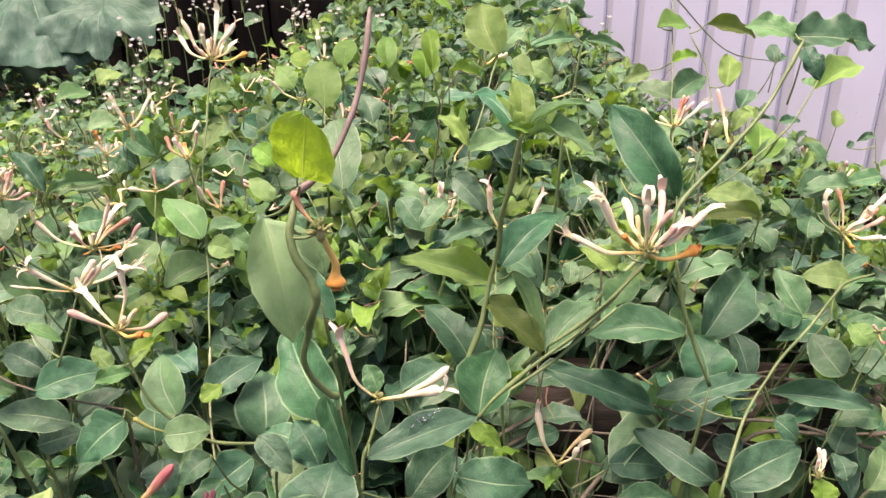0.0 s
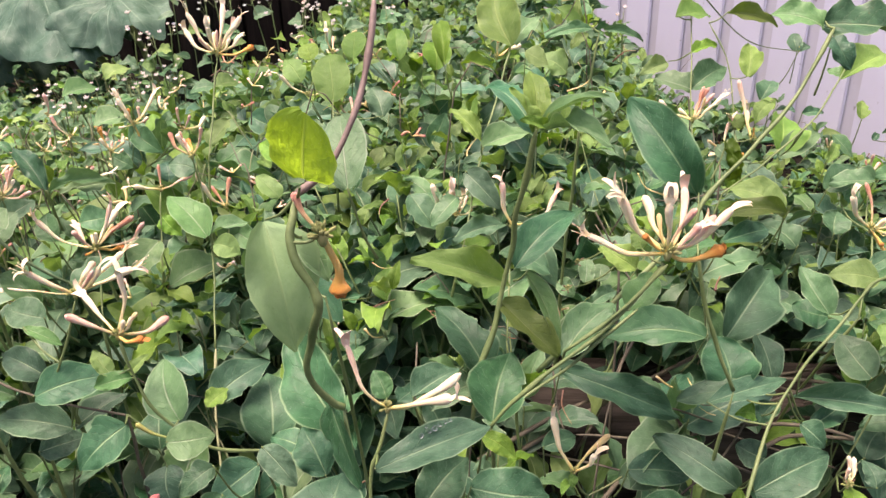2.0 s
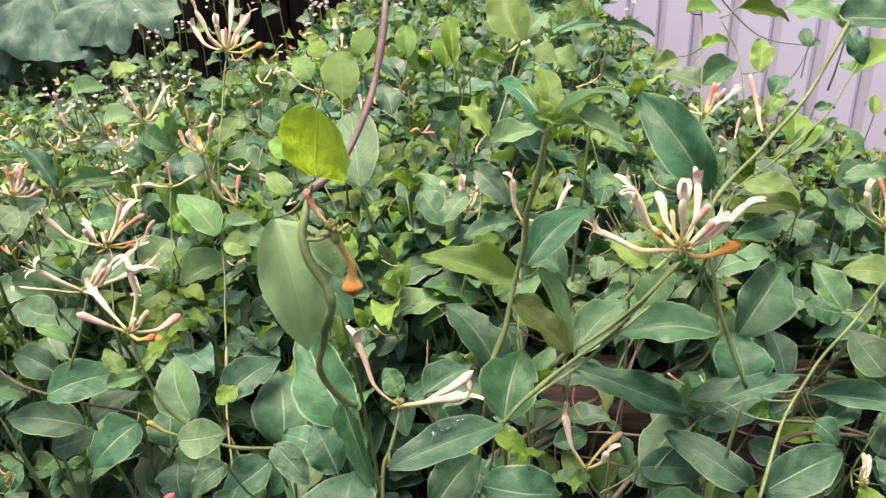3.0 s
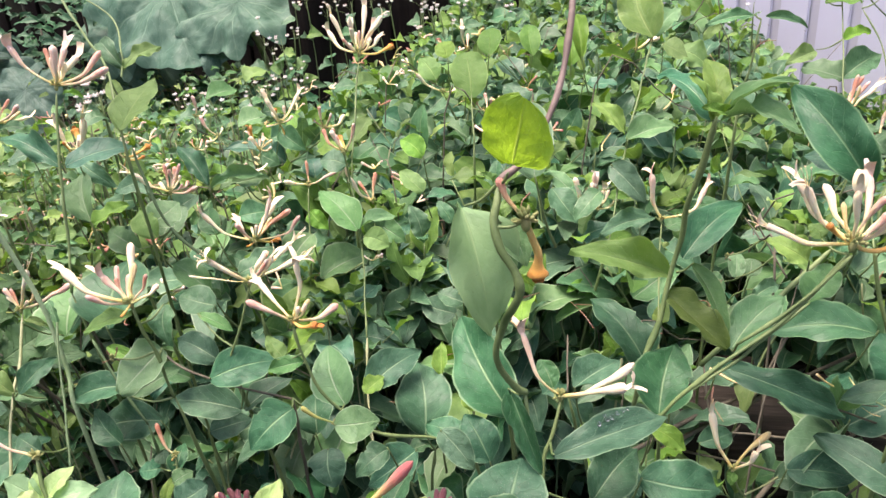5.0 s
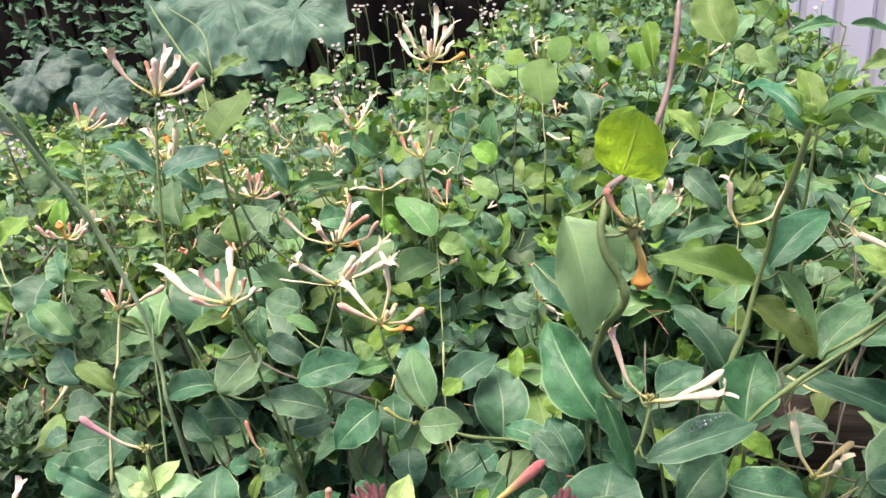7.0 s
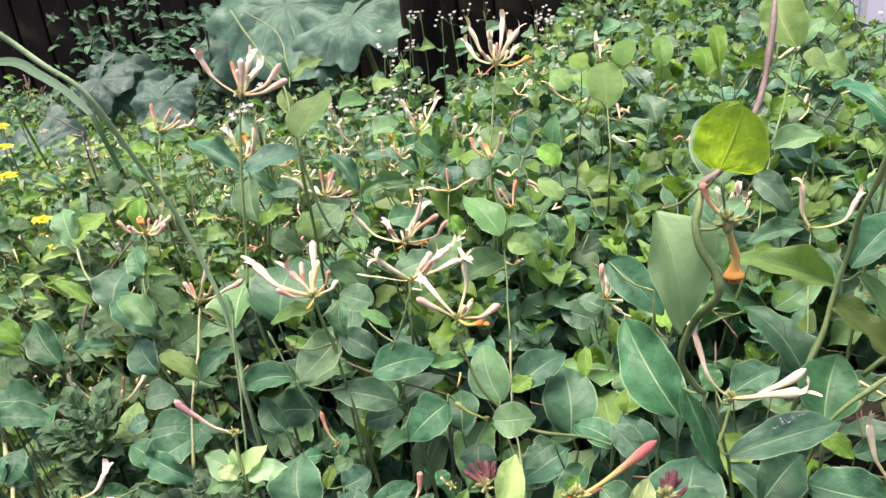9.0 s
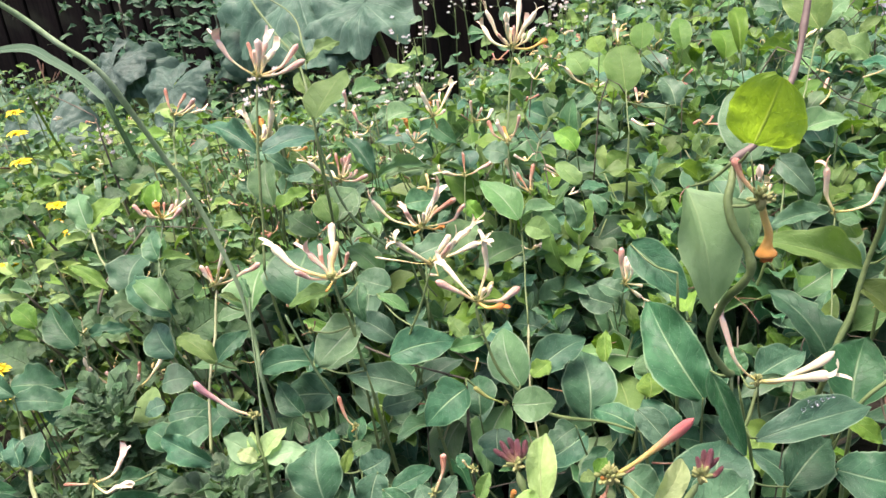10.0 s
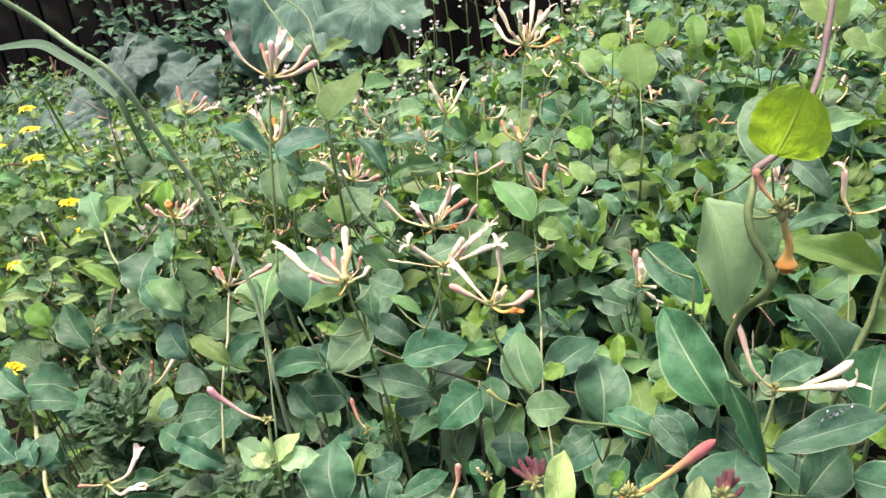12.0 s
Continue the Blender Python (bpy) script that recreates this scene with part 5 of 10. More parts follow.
bud(h, (-0.2544, 0.5960, 0.3726), "r")
bud(h, (-0.2470, 0.5952, 0.3677), "p")
bud(h, (-0.2879, 0.5723, 0.3504), "o")
bud(h, (-0.2696, 0.5945, 0.3463), "o")
bud(h, (-0.2929, 0.5713, 0.3714), "p")
bud(h, (-0.2833, 0.5992, 0.3581), "p")
bud(h, (-0.2933, 0.5845, 0.3522), "c")
bud(h, (-0.2705, 0.5932, 0.3672), "c")
bud(h, (-0.2866, 0.5863, 0.3616), "w")
bud(h, (-0.2789, 0.5778, 0.3670), "w")
twig(s, (-0.3315, 0.6207, 0.3858), (-0.3374, 0.6407, 0.3408))
leaf(s, (-0.3315, 0.6207, 0.3858), (-0.2906, 0.6392, 0.3939), 0.0137, "p")
twig(s, (-0.3273, 0.6037, 0.3478), (-0.3230, 0.6237, 0.3028))
leaf(s, (-0.3273, 0.6037, 0.3478), (-0.3385, 0.6218, 0.3673), 0.0199, "g")
twig(s, (-0.2469, 0.6166, 0.3414), (-0.2489, 0.6366, 0.2964))
leaf(s, (-0.2469, 0.6166, 0.3414), (-0.2629, 0.5906, 0.3213), 0.0277, "p")
s = shoot((-0.179, 0.531), "leafy honeysuckle shoot with oval mid-green leaves in the thicket")
stem(s, 0.0013, "p", (-0.1691, 0.4528, 0.1990), (-0.1581, 0.4908, 0.0995), (-0.179, 0.531, 0.0))
stem(s, 0.0009, "p", (-0.1912, 0.5527, 0.2777), (-0.1863, 0.5130, 0.2389), (-0.1771, 0.4829, 0.2186), (-0.1691, 0.4528, 0.1990))
stem(s, 0.0008, "g", (-0.2174, 0.6486, 0.3974), (-0.2117, 0.6369, 0.3700), (-0.2053, 0.6202, 0.3438), (-0.2010, 0.6043, 0.3199), (-0.1912, 0.5527, 0.2777))
twig(s, (-0.2041, 0.6111, 0.3479), (-0.2050, 0.6188, 0.3416))
leaf(s, (-0.2041, 0.6111, 0.3479), (-0.2397, 0.6343, 0.3779), 0.0279, "p")
twig(s, (-0.2038, 0.6167, 0.3475), (-0.2053, 0.6202, 0.3438))
leaf(s, (-0.2038, 0.6167, 0.3475), (-0.1738, 0.6308, 0.3539), 0.0138, "p")
twig(s, (-0.1978, 0.6048, 0.3438), (-0.2038, 0.6144, 0.3351))
leaf(s, (-0.1978, 0.6048, 0.3438), (-0.1765, 0.6018, 0.3361), 0.0208, "y")
twig(s, (-0.1797, 0.4857, 0.2735), (-0.1855, 0.5103, 0.2370))
leaf(s, (-0.1797, 0.4857, 0.2735), (-0.1414, 0.5180, 0.2939), 0.0274, "d")
twig(s, (-0.1776, 0.4769, 0.2778), (-0.1845, 0.4969, 0.2328))
leaf(s, (-0.1776, 0.4769, 0.2778), (-0.1654, 0.4891, 0.2858), 0.0151, "y")
twig(s, (-0.2424, 0.6103, 0.3024), (-0.2010, 0.6043, 0.3199))
leaf(s, (-0.2424, 0.6103, 0.3024), (-0.2013, 0.6360, 0.3167), 0.0326, "p")
twig(s, (-0.1943, 0.6304, 0.2533), (-0.1945, 0.6504, 0.2083))
leaf(s, (-0.1943, 0.6304, 0.2533), (-0.1429, 0.6583, 0.2671), 0.0279, "g")
twig(s, (-0.1943, 0.6304, 0.2533), (-0.1928, 0.6504, 0.2083))
leaf(s, (-0.1943, 0.6304, 0.2533), (-0.1588, 0.6296, 0.2446), 0.0133, "p")
twig(s, (-0.1945, 0.6207, 0.2565), (-0.1975, 0.6407, 0.2115))
leaf(s, (-0.1945, 0.6207, 0.2565), (-0.2302, 0.6336, 0.2763), 0.0255, "p")
s = shoot((-0.195, 0.710), "honeysuckle shoot with red-pink flower buds among green leaves")
stem(s, 0.0013, "g", (-0.2003, 0.6496, 0.3205), (-0.1850, 0.6796, 0.1603), (-0.195, 0.710, 0.0))
stem(s, 0.0008, "g", (-0.2002, 0.6674, 0.3466), (-0.2003, 0.6496, 0.3205))
h = head(s, (-0.2027, 0.6684, 0.3496), 0.90)
bud(h, (-0.2194, 0.6576, 0.3772), "w")
bud(h, (-0.2154, 0.6743, 0.3676), "r")
bud(h, (-0.2001, 0.6800, 0.3734), "r")
twig(s, (-0.2012, 0.6653, 0.3306), (-0.2002, 0.6593, 0.3348))
leaf(s, (-0.2012, 0.6653, 0.3306), (-0.1745, 0.6571, 0.3169), 0.0221, "p")
s = shoot((-0.258, 0.688), "honeysuckle shoot with red-pink flower buds among green leaves")
stem(s, 0.0013, "g", (-0.2666, 0.6644, 0.3082), (-0.2797, 0.6683, 0.1541), (-0.258, 0.688, 0.0))
stem(s, 0.0007, "g", (-0.2703, 0.6961, 0.3534), (-0.2666, 0.6644, 0.3082))
h = head(s, (-0.2717, 0.7018, 0.3542), 0.90)
bud(h, (-0.2738, 0.7112, 0.3752), "r")
bud(h, (-0.2473, 0.7224, 0.3619), "p")
bud(h, (-0.2893, 0.6847, 0.3639), "w")
leaf(s, (-0.2693, 0.6870, 0.3336), (-0.2511, 0.6769, 0.3201), 0.0166, "y")
s = shoot((-0.155, 0.558), "leafy honeysuckle shoot with oval mid-green leaves in the thicket")
stem(s, 0.0013, "g", (-0.1315, 0.4912, 0.2154), (-0.1482, 0.5343, 0.1077), (-0.155, 0.558, 0.0))
twig(s, (-0.1355, 0.4791, 0.2408), (-0.1315, 0.4912, 0.2154))
leaf(s, (-0.1355, 0.4791, 0.2408), (-0.1453, 0.5212, 0.2805), 0.0425, "d")
twig(s, (-0.2238, 0.4900, 0.2294), (-0.2248, 0.5100, 0.1844))
leaf(s, (-0.2238, 0.4900, 0.2294), (-0.2318, 0.5145, 0.2527), 0.0319, "d")
twig(s, (-0.2007, 0.4481, 0.2499), (-0.2065, 0.4681, 0.2049))
leaf(s, (-0.2007, 0.4481, 0.2499), (-0.1949, 0.4289, 0.2325), 0.0272, "d")
twig(s, (-0.1356, 0.4415, 0.2565), (-0.1447, 0.4615, 0.2115))
leaf(s, (-0.1356, 0.4415, 0.2565), (-0.1666, 0.4201, 0.2450), 0.0263, "d")
twig(s, (-0.1013, 0.4575, 0.2523), (-0.1077, 0.4775, 0.2073))
leaf(s, (-0.1013, 0.4575, 0.2523), (-0.1298, 0.4645, 0.2646), 0.0244, "d")
twig(s, (-0.0797, 0.3903, 0.2913), (-0.0726, 0.4103, 0.2463))
leaf(s, (-0.0797, 0.3903, 0.2913), (-0.0970, 0.4096, 0.3118), 0.0253, "d")
twig(s, (-0.1260, 0.5156, 0.2670), (-0.1292, 0.5356, 0.2220))
leaf(s, (-0.1260, 0.5156, 0.2670), (-0.1280, 0.5356, 0.2853), 0.0115, "y")
twig(s, (-0.0928, 0.4345, 0.2953), (-0.0944, 0.4545, 0.2503))
leaf(s, (-0.0928, 0.4345, 0.2953), (-0.0940, 0.4474, 0.3069), 0.0183, "y")
twig(s, (-0.0942, 0.4487, 0.3023), (-0.0989, 0.4687, 0.2573))
leaf(s, (-0.0942, 0.4487, 0.3023), (-0.0992, 0.4596, 0.3131), 0.0169, "p")
twig(s, (-0.1253, 0.6065, 0.2691), (-0.1205, 0.6265, 0.2241))
leaf(s, (-0.1253, 0.6065, 0.2691), (-0.1551, 0.6095, 0.2785), 0.0265, "d")
s = shoot((-0.042, 0.371), "twining honeysuckle shoot with a yellow leaf and withered orange flower")
stem(s, 0.0013, "g", (-0.0543, 0.3278, 0.3866), (-0.0480, 0.3551, 0.1933), (-0.042, 0.371, 0.0))
stem(s, 0.0017, "g", (-0.0611, 0.3048, 0.5031), (-0.0620, 0.2991, 0.4961), (-0.0629, 0.2959, 0.4896), (-0.0607, 0.2917, 0.4796), (-0.0554, 0.2905, 0.4701), (-0.0537, 0.2905, 0.4623), (-0.0564, 0.2938, 0.4536), (-0.0618, 0.3097, 0.4349), (-0.0659, 0.3132, 0.4202), (-0.0644, 0.3183, 0.4064), (-0.0586, 0.3238, 0.3919), (-0.0543, 0.3278, 0.3866))
stem(s, 0.0013, "m", (-0.0316, 0.3510, 0.5701), (-0.0332, 0.3398, 0.5516), (-0.0366, 0.3304, 0.5377), (-0.0407, 0.3230, 0.5262), (-0.0508, 0.3134, 0.5100), (-0.0612, 0.3067, 0.5024))
twig(s, (-0.0509, 0.2962, 0.4899), (-0.0625, 0.2951, 0.4878))
h = head(s, (-0.0509, 0.2962, 0.4899), 1.45)
bud(h, (-0.0615, 0.3015, 0.5058), "u", 1.5)
bud(h, (-0.0467, 0.3016, 0.4623), "o", 1.3)
bud(h, (-0.0531, 0.2966, 0.4917), "y")
bud(h, (-0.0483, 0.2966, 0.4897), "y")
bud(h, (-0.0496, 0.2977, 0.4927), "y")
twig(s, (-0.0767, 0.3152, 0.4887), (-0.0612, 0.3067, 0.5024))
leaf(s, (-0.0767, 0.3152, 0.4887), (-0.0612, 0.2908, 0.4422), 0.0290, "e", "ovate", (.3, -.6, .8))
twig(s, (-0.0611, 0.3134, 0.4830), (-0.0627, 0.2968, 0.4914))
leaf(s, (-0.0611, 0.3134, 0.4830), (-0.0513, 0.3006, 0.4691), 0.0134, "p")
twig(s, (-0.0570, 0.2935, 0.5106), (-0.0612, 0.3043, 0.5025))
leaf(s, (-0.0558, 0.2931, 0.5135), (-0.0508, 0.2750, 0.5415), 0.0285, "v", "round", (-.3, -.8, -.05))
twig(s, (-0.0645, 0.3633, 0.3469), (-0.0630, 0.3833, 0.3019))
leaf(s, (-0.0645, 0.3633, 0.3469), (-0.0966, 0.4012, 0.3883), 0.0321, "d")
twig(s, (-0.0633, 0.3400, 0.3804), (-0.0543, 0.3278, 0.3866))
leaf(s, (-0.0633, 0.3400, 0.3804), (-0.0480, 0.3108, 0.3525), 0.0123, "d")
twig(s, (-0.0663, 0.2948, 0.3333), (-0.0644, 0.3148, 0.2883))
leaf(s, (-0.0663, 0.2948, 0.3333), (-0.0589, 0.3221, 0.3551), 0.0374, "d")
s = shoot((-0.027, 0.565), "honeysuckle shoot with slender cream flowers among green leaves")
stem(s, 0.0013, "g", (-0.0318, 0.4910, 0.2707), (-0.0114, 0.5201, 0.1354), (-0.027, 0.565, 0.0))
stem(s, 0.0010, "g", (-0.0376, 0.3620, 0.3567), (-0.0412, 0.3543, 0.3419), (-0.0461, 0.3481, 0.3307), (-0.0473, 0.3404, 0.3148))
stem(s, 0.0007, "b", (-0.0309, 0.5264, 0.2979), (-0.0318, 0.4910, 0.2707))
h = head(s, (-0.0376, 0.3632, 0.3595), 1.00)
bud(h, (-0.0574, 0.3684, 0.3973), "q", 0.62)
bud(h, (0.0014, 0.3768, 0.3721), "w")
bud(h, (-0.0033, 0.3594, 0.3688), "w")
twig(s, (-0.0410, 0.3254, 0.3519), (-0.0430, 0.3520, 0.3378))
leaf(s, (-0.0410, 0.3254, 0.3519), (0.0168, 0.3513, 0.3619), 0.0201, "d")
twig(s, (-0.0204, 0.3426, 0.3083), (-0.0473, 0.3404, 0.3148))
leaf(s, (-0.0204, 0.3426, 0.3083), (0.0058, 0.3687, 0.3250), 0.0258, "d")
twig(s, (0.0134, 0.3849, 0.3244), (0.0110, 0.4049, 0.2794))
leaf(s, (0.0134, 0.3849, 0.3244), (0.0319, 0.3777, 0.3143), 0.0121, "y")
twig(s, (0.0062, 0.3595, 0.3092), (-0.0030, 0.3795, 0.2642))
leaf(s, (0.0062, 0.3595, 0.3092), (0.0527, 0.3623, 0.3016), 0.0309, "d")
twig(s, (0.0196, 0.4013, 0.3210), (0.0170, 0.4213, 0.2760))
leaf(s, (0.0196, 0.4013, 0.3210), (0.0318, 0.4356, 0.3489), 0.0355, "d")
twig(s, (-0.0286, 0.4257, 0.3215), (-0.0225, 0.4457, 0.2765))
leaf(s, (-0.0286, 0.4257, 0.3215), (0.0001, 0.4439, 0.3313), 0.0212, "d")
twig(s, (-0.0416, 0.3983, 0.3403), (-0.0376, 0.3620, 0.3567))
leaf(s, (-0.0416, 0.3983, 0.3403), (-0.0496, 0.4098, 0.3522), 0.0135, "g")
s = shoot((0.024, 0.481), "honeysuckle shoot with dark blue-green leaves on a green stem")
stem(s, 0.0013, "g", (0.0133, 0.4270, 0.3426), (0.0021, 0.4765, 0.1713), (0.024, 0.481, 0.0))
stem(s, 0.0016, "g", (0.0410, 0.4150, 0.4940), (0.0390, 0.4200, 0.4760), (0.0360, 0.4280, 0.4540), (0.0330, 0.4360, 0.4330), (0.0310, 0.4400, 0.4120), (0.0270, 0.4400, 0.3900), (0.0210, 0.4340, 0.3630), (0.0133, 0.4270, 0.3426))
leaf(s, (0.0410, 0.4150, 0.4940), (0.0405, 0.4350, 0.5235), 0.0150, "y", "lance", (.1, -.8, .6))
leaf(s, (0.0400, 0.4140, 0.4960), (0.0290, 0.4170, 0.5160), 0.0095, "y", "lance", (.5, -.6, .6))
leaf(s, (0.0410, 0.4190, 0.4950), (0.0160, 0.4600, 0.5160), 0.0190, "k", "ovate", (.1, -.7, .8))
leaf(s, (0.0430, 0.4160, 0.4960), (0.0690, 0.3980, 0.5200), 0.0115, "p", "lance", (-.2, -.3, 1))
leaf(s, (0.0420, 0.4140, 0.4950), (0.0730, 0.3900, 0.5025), 0.0120, "p", "lance", (0, -.3, 1))
leaf(s, (0.0450, 0.4120, 0.4970), (0.0330, 0.4050, 0.5030), 0.0070, "y", "full", (0, -.8, .6))
leaf(s, (0.0340, 0.4420, 0.4030), (0.0730, 0.4750, 0.4280), 0.0235, "k", "ovate", (0, -.6, .9))
leaf(s, (0.0334, 0.4605, 0.3817), (-0.0274, 0.4675, 0.4019), 0.0215, "j")
twig(s, (0.0261, 0.4412, 0.3794), (0.0267, 0.4505, 0.3685))
leaf(s, (0.0261, 0.4412, 0.3794), (0.0602, 0.4215, 0.3543), 0.0210, "o")
twig(s, (0.0425, 0.4559, 0.3918), (0.0350, 0.4659, 0.3805))
leaf(s, (0.0425, 0.4559, 0.3918), (0.0615, 0.4239, 0.3591), 0.0123, "p")
twig(s, (0.0195, 0.4565, 0.3192), (0.0142, 0.4286, 0.3445))
leaf(s, (0.0195, 0.4565, 0.3192), (-0.0113, 0.4890, 0.3557), 0.0308, "d")
s = shoot((0.043, 0.584), "honeysuckle shoot with slender cream flowers among green leaves")
stem(s, 0.0013, "g", (0.0366, 0.5455, 0.2864), (0.0514, 0.5562, 0.1432), (0.043, 0.584, 0.0))
stem(s, 0.0007, "g", (0.0445, 0.6110, 0.3509), (0.0407, 0.5863, 0.3238), (0.0366, 0.5455, 0.2864))
h = head(s, (0.0441, 0.6121, 0.3534), 0.80)
bud(h, (0.0352, 0.6134, 0.3915), "q")
bud(h, (0.0807, 0.6294, 0.3751), "q")
twig(s, (0.0396, 0.6121, 0.3554), (0.0445, 0.6110, 0.3509))
leaf(s, (0.0396, 0.6121, 0.3554), (-0.0035, 0.5966, 0.3508), 0.0172, "g")
twig(s, (0.0497, 0.6195, 0.3431), (0.0445, 0.6110, 0.3509))
leaf(s, (0.0497, 0.6195, 0.3431), (0.0660, 0.6277, 0.3469), 0.0196, "p")
s = shoot((-0.013, 0.687), "honeysuckle shoot with slender cream flowers among green leaves")
stem(s, 0.0013, "g", (0.0058, 0.6198, 0.3382), (-0.0218, 0.6488, 0.1691), (-0.013, 0.687, 0.0))
stem(s, 0.0008, "g", (0.0536, 0.7990, 0.4609), (0.0401, 0.7493, 0.4324), (0.0263, 0.7001, 0.4050), (0.0174, 0.6743, 0.3777), (0.0058, 0.6198, 0.3382))
twig(s, (0.0414, 0.8325, 0.4417), (0.0536, 0.7990, 0.4609))
h = head(s, (0.0414, 0.8325, 0.4417), 0.80)
bud(h, (0.0429, 0.8257, 0.4651), "w")
bud(h, (0.0677, 0.8621, 0.4481), "w")
twig(s, (0.0522, 0.7885, 0.4630), (0.0512, 0.7900, 0.4557))
leaf(s, (0.0522, 0.7885, 0.4630), (0.0360, 0.8300, 0.5085), 0.0415, "y")
leaf(s, (0.0557, 0.7998, 0.4617), (0.0812, 0.8283, 0.4841), 0.0230, "p")
twig(s, (0.0211, 0.6751, 0.4018), (0.0214, 0.6860, 0.3901))
leaf(s, (0.0211, 0.6751, 0.4018), (0.0689, 0.6977, 0.4124), 0.0225, "p")
leaf(s, (0.0214, 0.6959, 0.3982), (-0.0049, 0.7170, 0.4248), 0.0161, "y")
twig(s, (0.0046, 0.8242, 0.4395), (0.0047, 0.8442, 0.3945))
leaf(s, (0.0046, 0.8242, 0.4395), (0.0447, 0.8296, 0.4354), 0.0132, "y")
twig(s, (0.0073, 0.6631, 0.3820), (0.0163, 0.6694, 0.3742))
leaf(s, (0.0073, 0.6631, 0.3820), (0.0364, 0.6446, 0.3579), 0.0233, "g")
twig(s, (-0.0418, 0.6851, 0.3537), (-0.0376, 0.7051, 0.3087))
leaf(s, (-0.0418, 0.6851, 0.3537), (-0.0174, 0.6646, 0.3291), 0.0264, "g")
twig(s, (-0.0007, 0.6716, 0.3556), (0.0142, 0.6595, 0.3670))
leaf(s, (-0.0007, 0.6716, 0.3556), (-0.0231, 0.6502, 0.3408), 0.0206, "g")
s = shoot((-0.111, 0.771), "honeysuckle shoot with bright yellow-green young leaves in the thicket")
stem(s, 0.0013, "g", (-0.1166, 0.7489, 0.3775), (-0.1229, 0.7782, 0.1888), (-0.111, 0.771, 0.0))
stem(s, 0.0007, "g", (-0.1208, 0.7869, 0.4125), (-0.1166, 0.7489, 0.3775))
twig(s, (-0.1216, 0.7962, 0.4089), (-0.1208, 0.7869, 0.4125))
leaf(s, (-0.1216, 0.7962, 0.4089), (-0.1294, 0.8351, 0.4490), 0.0380, "j", "round")
twig(s, (-0.1514, 0.8594, 0.4365), (-0.1544, 0.8794, 0.3915))
leaf(s, (-0.1514, 0.8594, 0.4365), (-0.1593, 0.8724, 0.4511), 0.0221, "y", "round")
twig(s, (-0.1076, 0.8578, 0.4385), (-0.1138, 0.8778, 0.3935))
leaf(s, (-0.1076, 0.8578, 0.4385), (-0.1071, 0.8820, 0.4624), 0.0254, "j", "round")
twig(s, (-0.0632, 0.9158, 0.4241), (-0.0731, 0.9358, 0.3791))
leaf(s, (-0.0632, 0.9158, 0.4241), (-0.0670, 0.9473, 0.4562), 0.0240, "y")
twig(s, (-0.0209, 0.8777, 0.4207), (-0.0257, 0.8977, 0.3757))
leaf(s, (-0.0209, 0.8777, 0.4207), (-0.0275, 0.9061, 0.4504), 0.0337, "j")
twig(s, (-0.0724, 0.7884, 0.3954), (-0.1196, 0.7765, 0.4030))
leaf(s, (-0.0724, 0.7884, 0.3954), (-0.0862, 0.8124, 0.4220), 0.0275, "g")
twig(s, (-0.0121, 0.8210, 0.4398), (-0.0035, 0.8410, 0.3948))
leaf(s, (-0.0121, 0.8210, 0.4398), (-0.0177, 0.8631, 0.4830), 0.0190, "y")
twig(s, (-0.1698, 0.8869, 0.4072), (-0.1788, 0.9069, 0.3622))
leaf(s, (-0.1698, 0.8869, 0.4072), (-0.1900, 0.9049, 0.4296), 0.0265, "y")
twig(s, (-0.1342, 0.7963, 0.3187), (-0.1331, 0.8163, 0.2737))
leaf(s, (-0.1342, 0.7963, 0.3187), (-0.1170, 0.8186, 0.3359), 0.0345, "y")
twig(s, (-0.0987, 0.7969, 0.3050), (-0.0905, 0.8169, 0.2600))
leaf(s, (-0.0987, 0.7969, 0.3050), (-0.0752, 0.8201, 0.3216), 0.0330, "g")
s = shoot((-0.130, 0.929), "honeysuckle shoot with slender cream flowers among green leaves")
stem(s, 0.0013, "g", (-0.1424, 0.8925, 0.3508), (-0.1304, 0.9057, 0.1754), (-0.130, 0.929, 0.0))
twig(s, (-0.1623, 0.8822, 0.3939), (-0.1424, 0.8925, 0.3508))
h = head(s, (-0.1623, 0.8822, 0.3939), 0.90)
bud(h, (-0.1896, 0.8724, 0.4178), "w")
bud(h, (-0.1490, 0.8969, 0.3942), "w")
twig(s, (-0.1121, 0.8414, 0.3816), (-0.1424, 0.8925, 0.3508))
h = head(s, (-0.1121, 0.8414, 0.3816), 1.00)
bud(h, (-0.1217, 0.8332, 0.4003), "p")
bud(h, (-0.1142, 0.8630, 0.3958), "p")
bud(h, (-0.1054, 0.8379, 0.3960), "p")
twig(s, (-0.1328, 0.8865, 0.4385), (-0.1424, 0.8925, 0.3508))
h = head(s, (-0.1328, 0.8865, 0.4385), 0.80)
bud(h, (-0.1367, 0.8786, 0.4621), "w")
bud(h, (-0.1338, 0.9063, 0.4519), "p")
twig(s, (-0.1623, 0.8800, 0.3893), (-0.1424, 0.8925, 0.3508))
leaf(s, (-0.1623, 0.8800, 0.3893), (-0.1814, 0.8613, 0.3757), 0.0268, "g")
s = shoot((-0.374, 0.908), "honeysuckle shoot with a full cream and pink flower head")
stem(s, 0.0013, "g", (-0.3736, 0.8720, 0.3122), (-0.3586, 0.9145, 0.1561), (-0.374, 0.908, 0.0))
twig(s, (-0.3233, 0.7922, 0.3892), (-0.3736, 0.8720, 0.3122))
h = head(s, (-0.3233, 0.7922, 0.3892), 1.00)
bud(h, (-0.3394, 0.7969, 0.4251), "w")
bud(h, (-0.3079, 0.8208, 0.4141), "w")
bud(h, (-0.3312, 0.7833, 0.4182), "w")
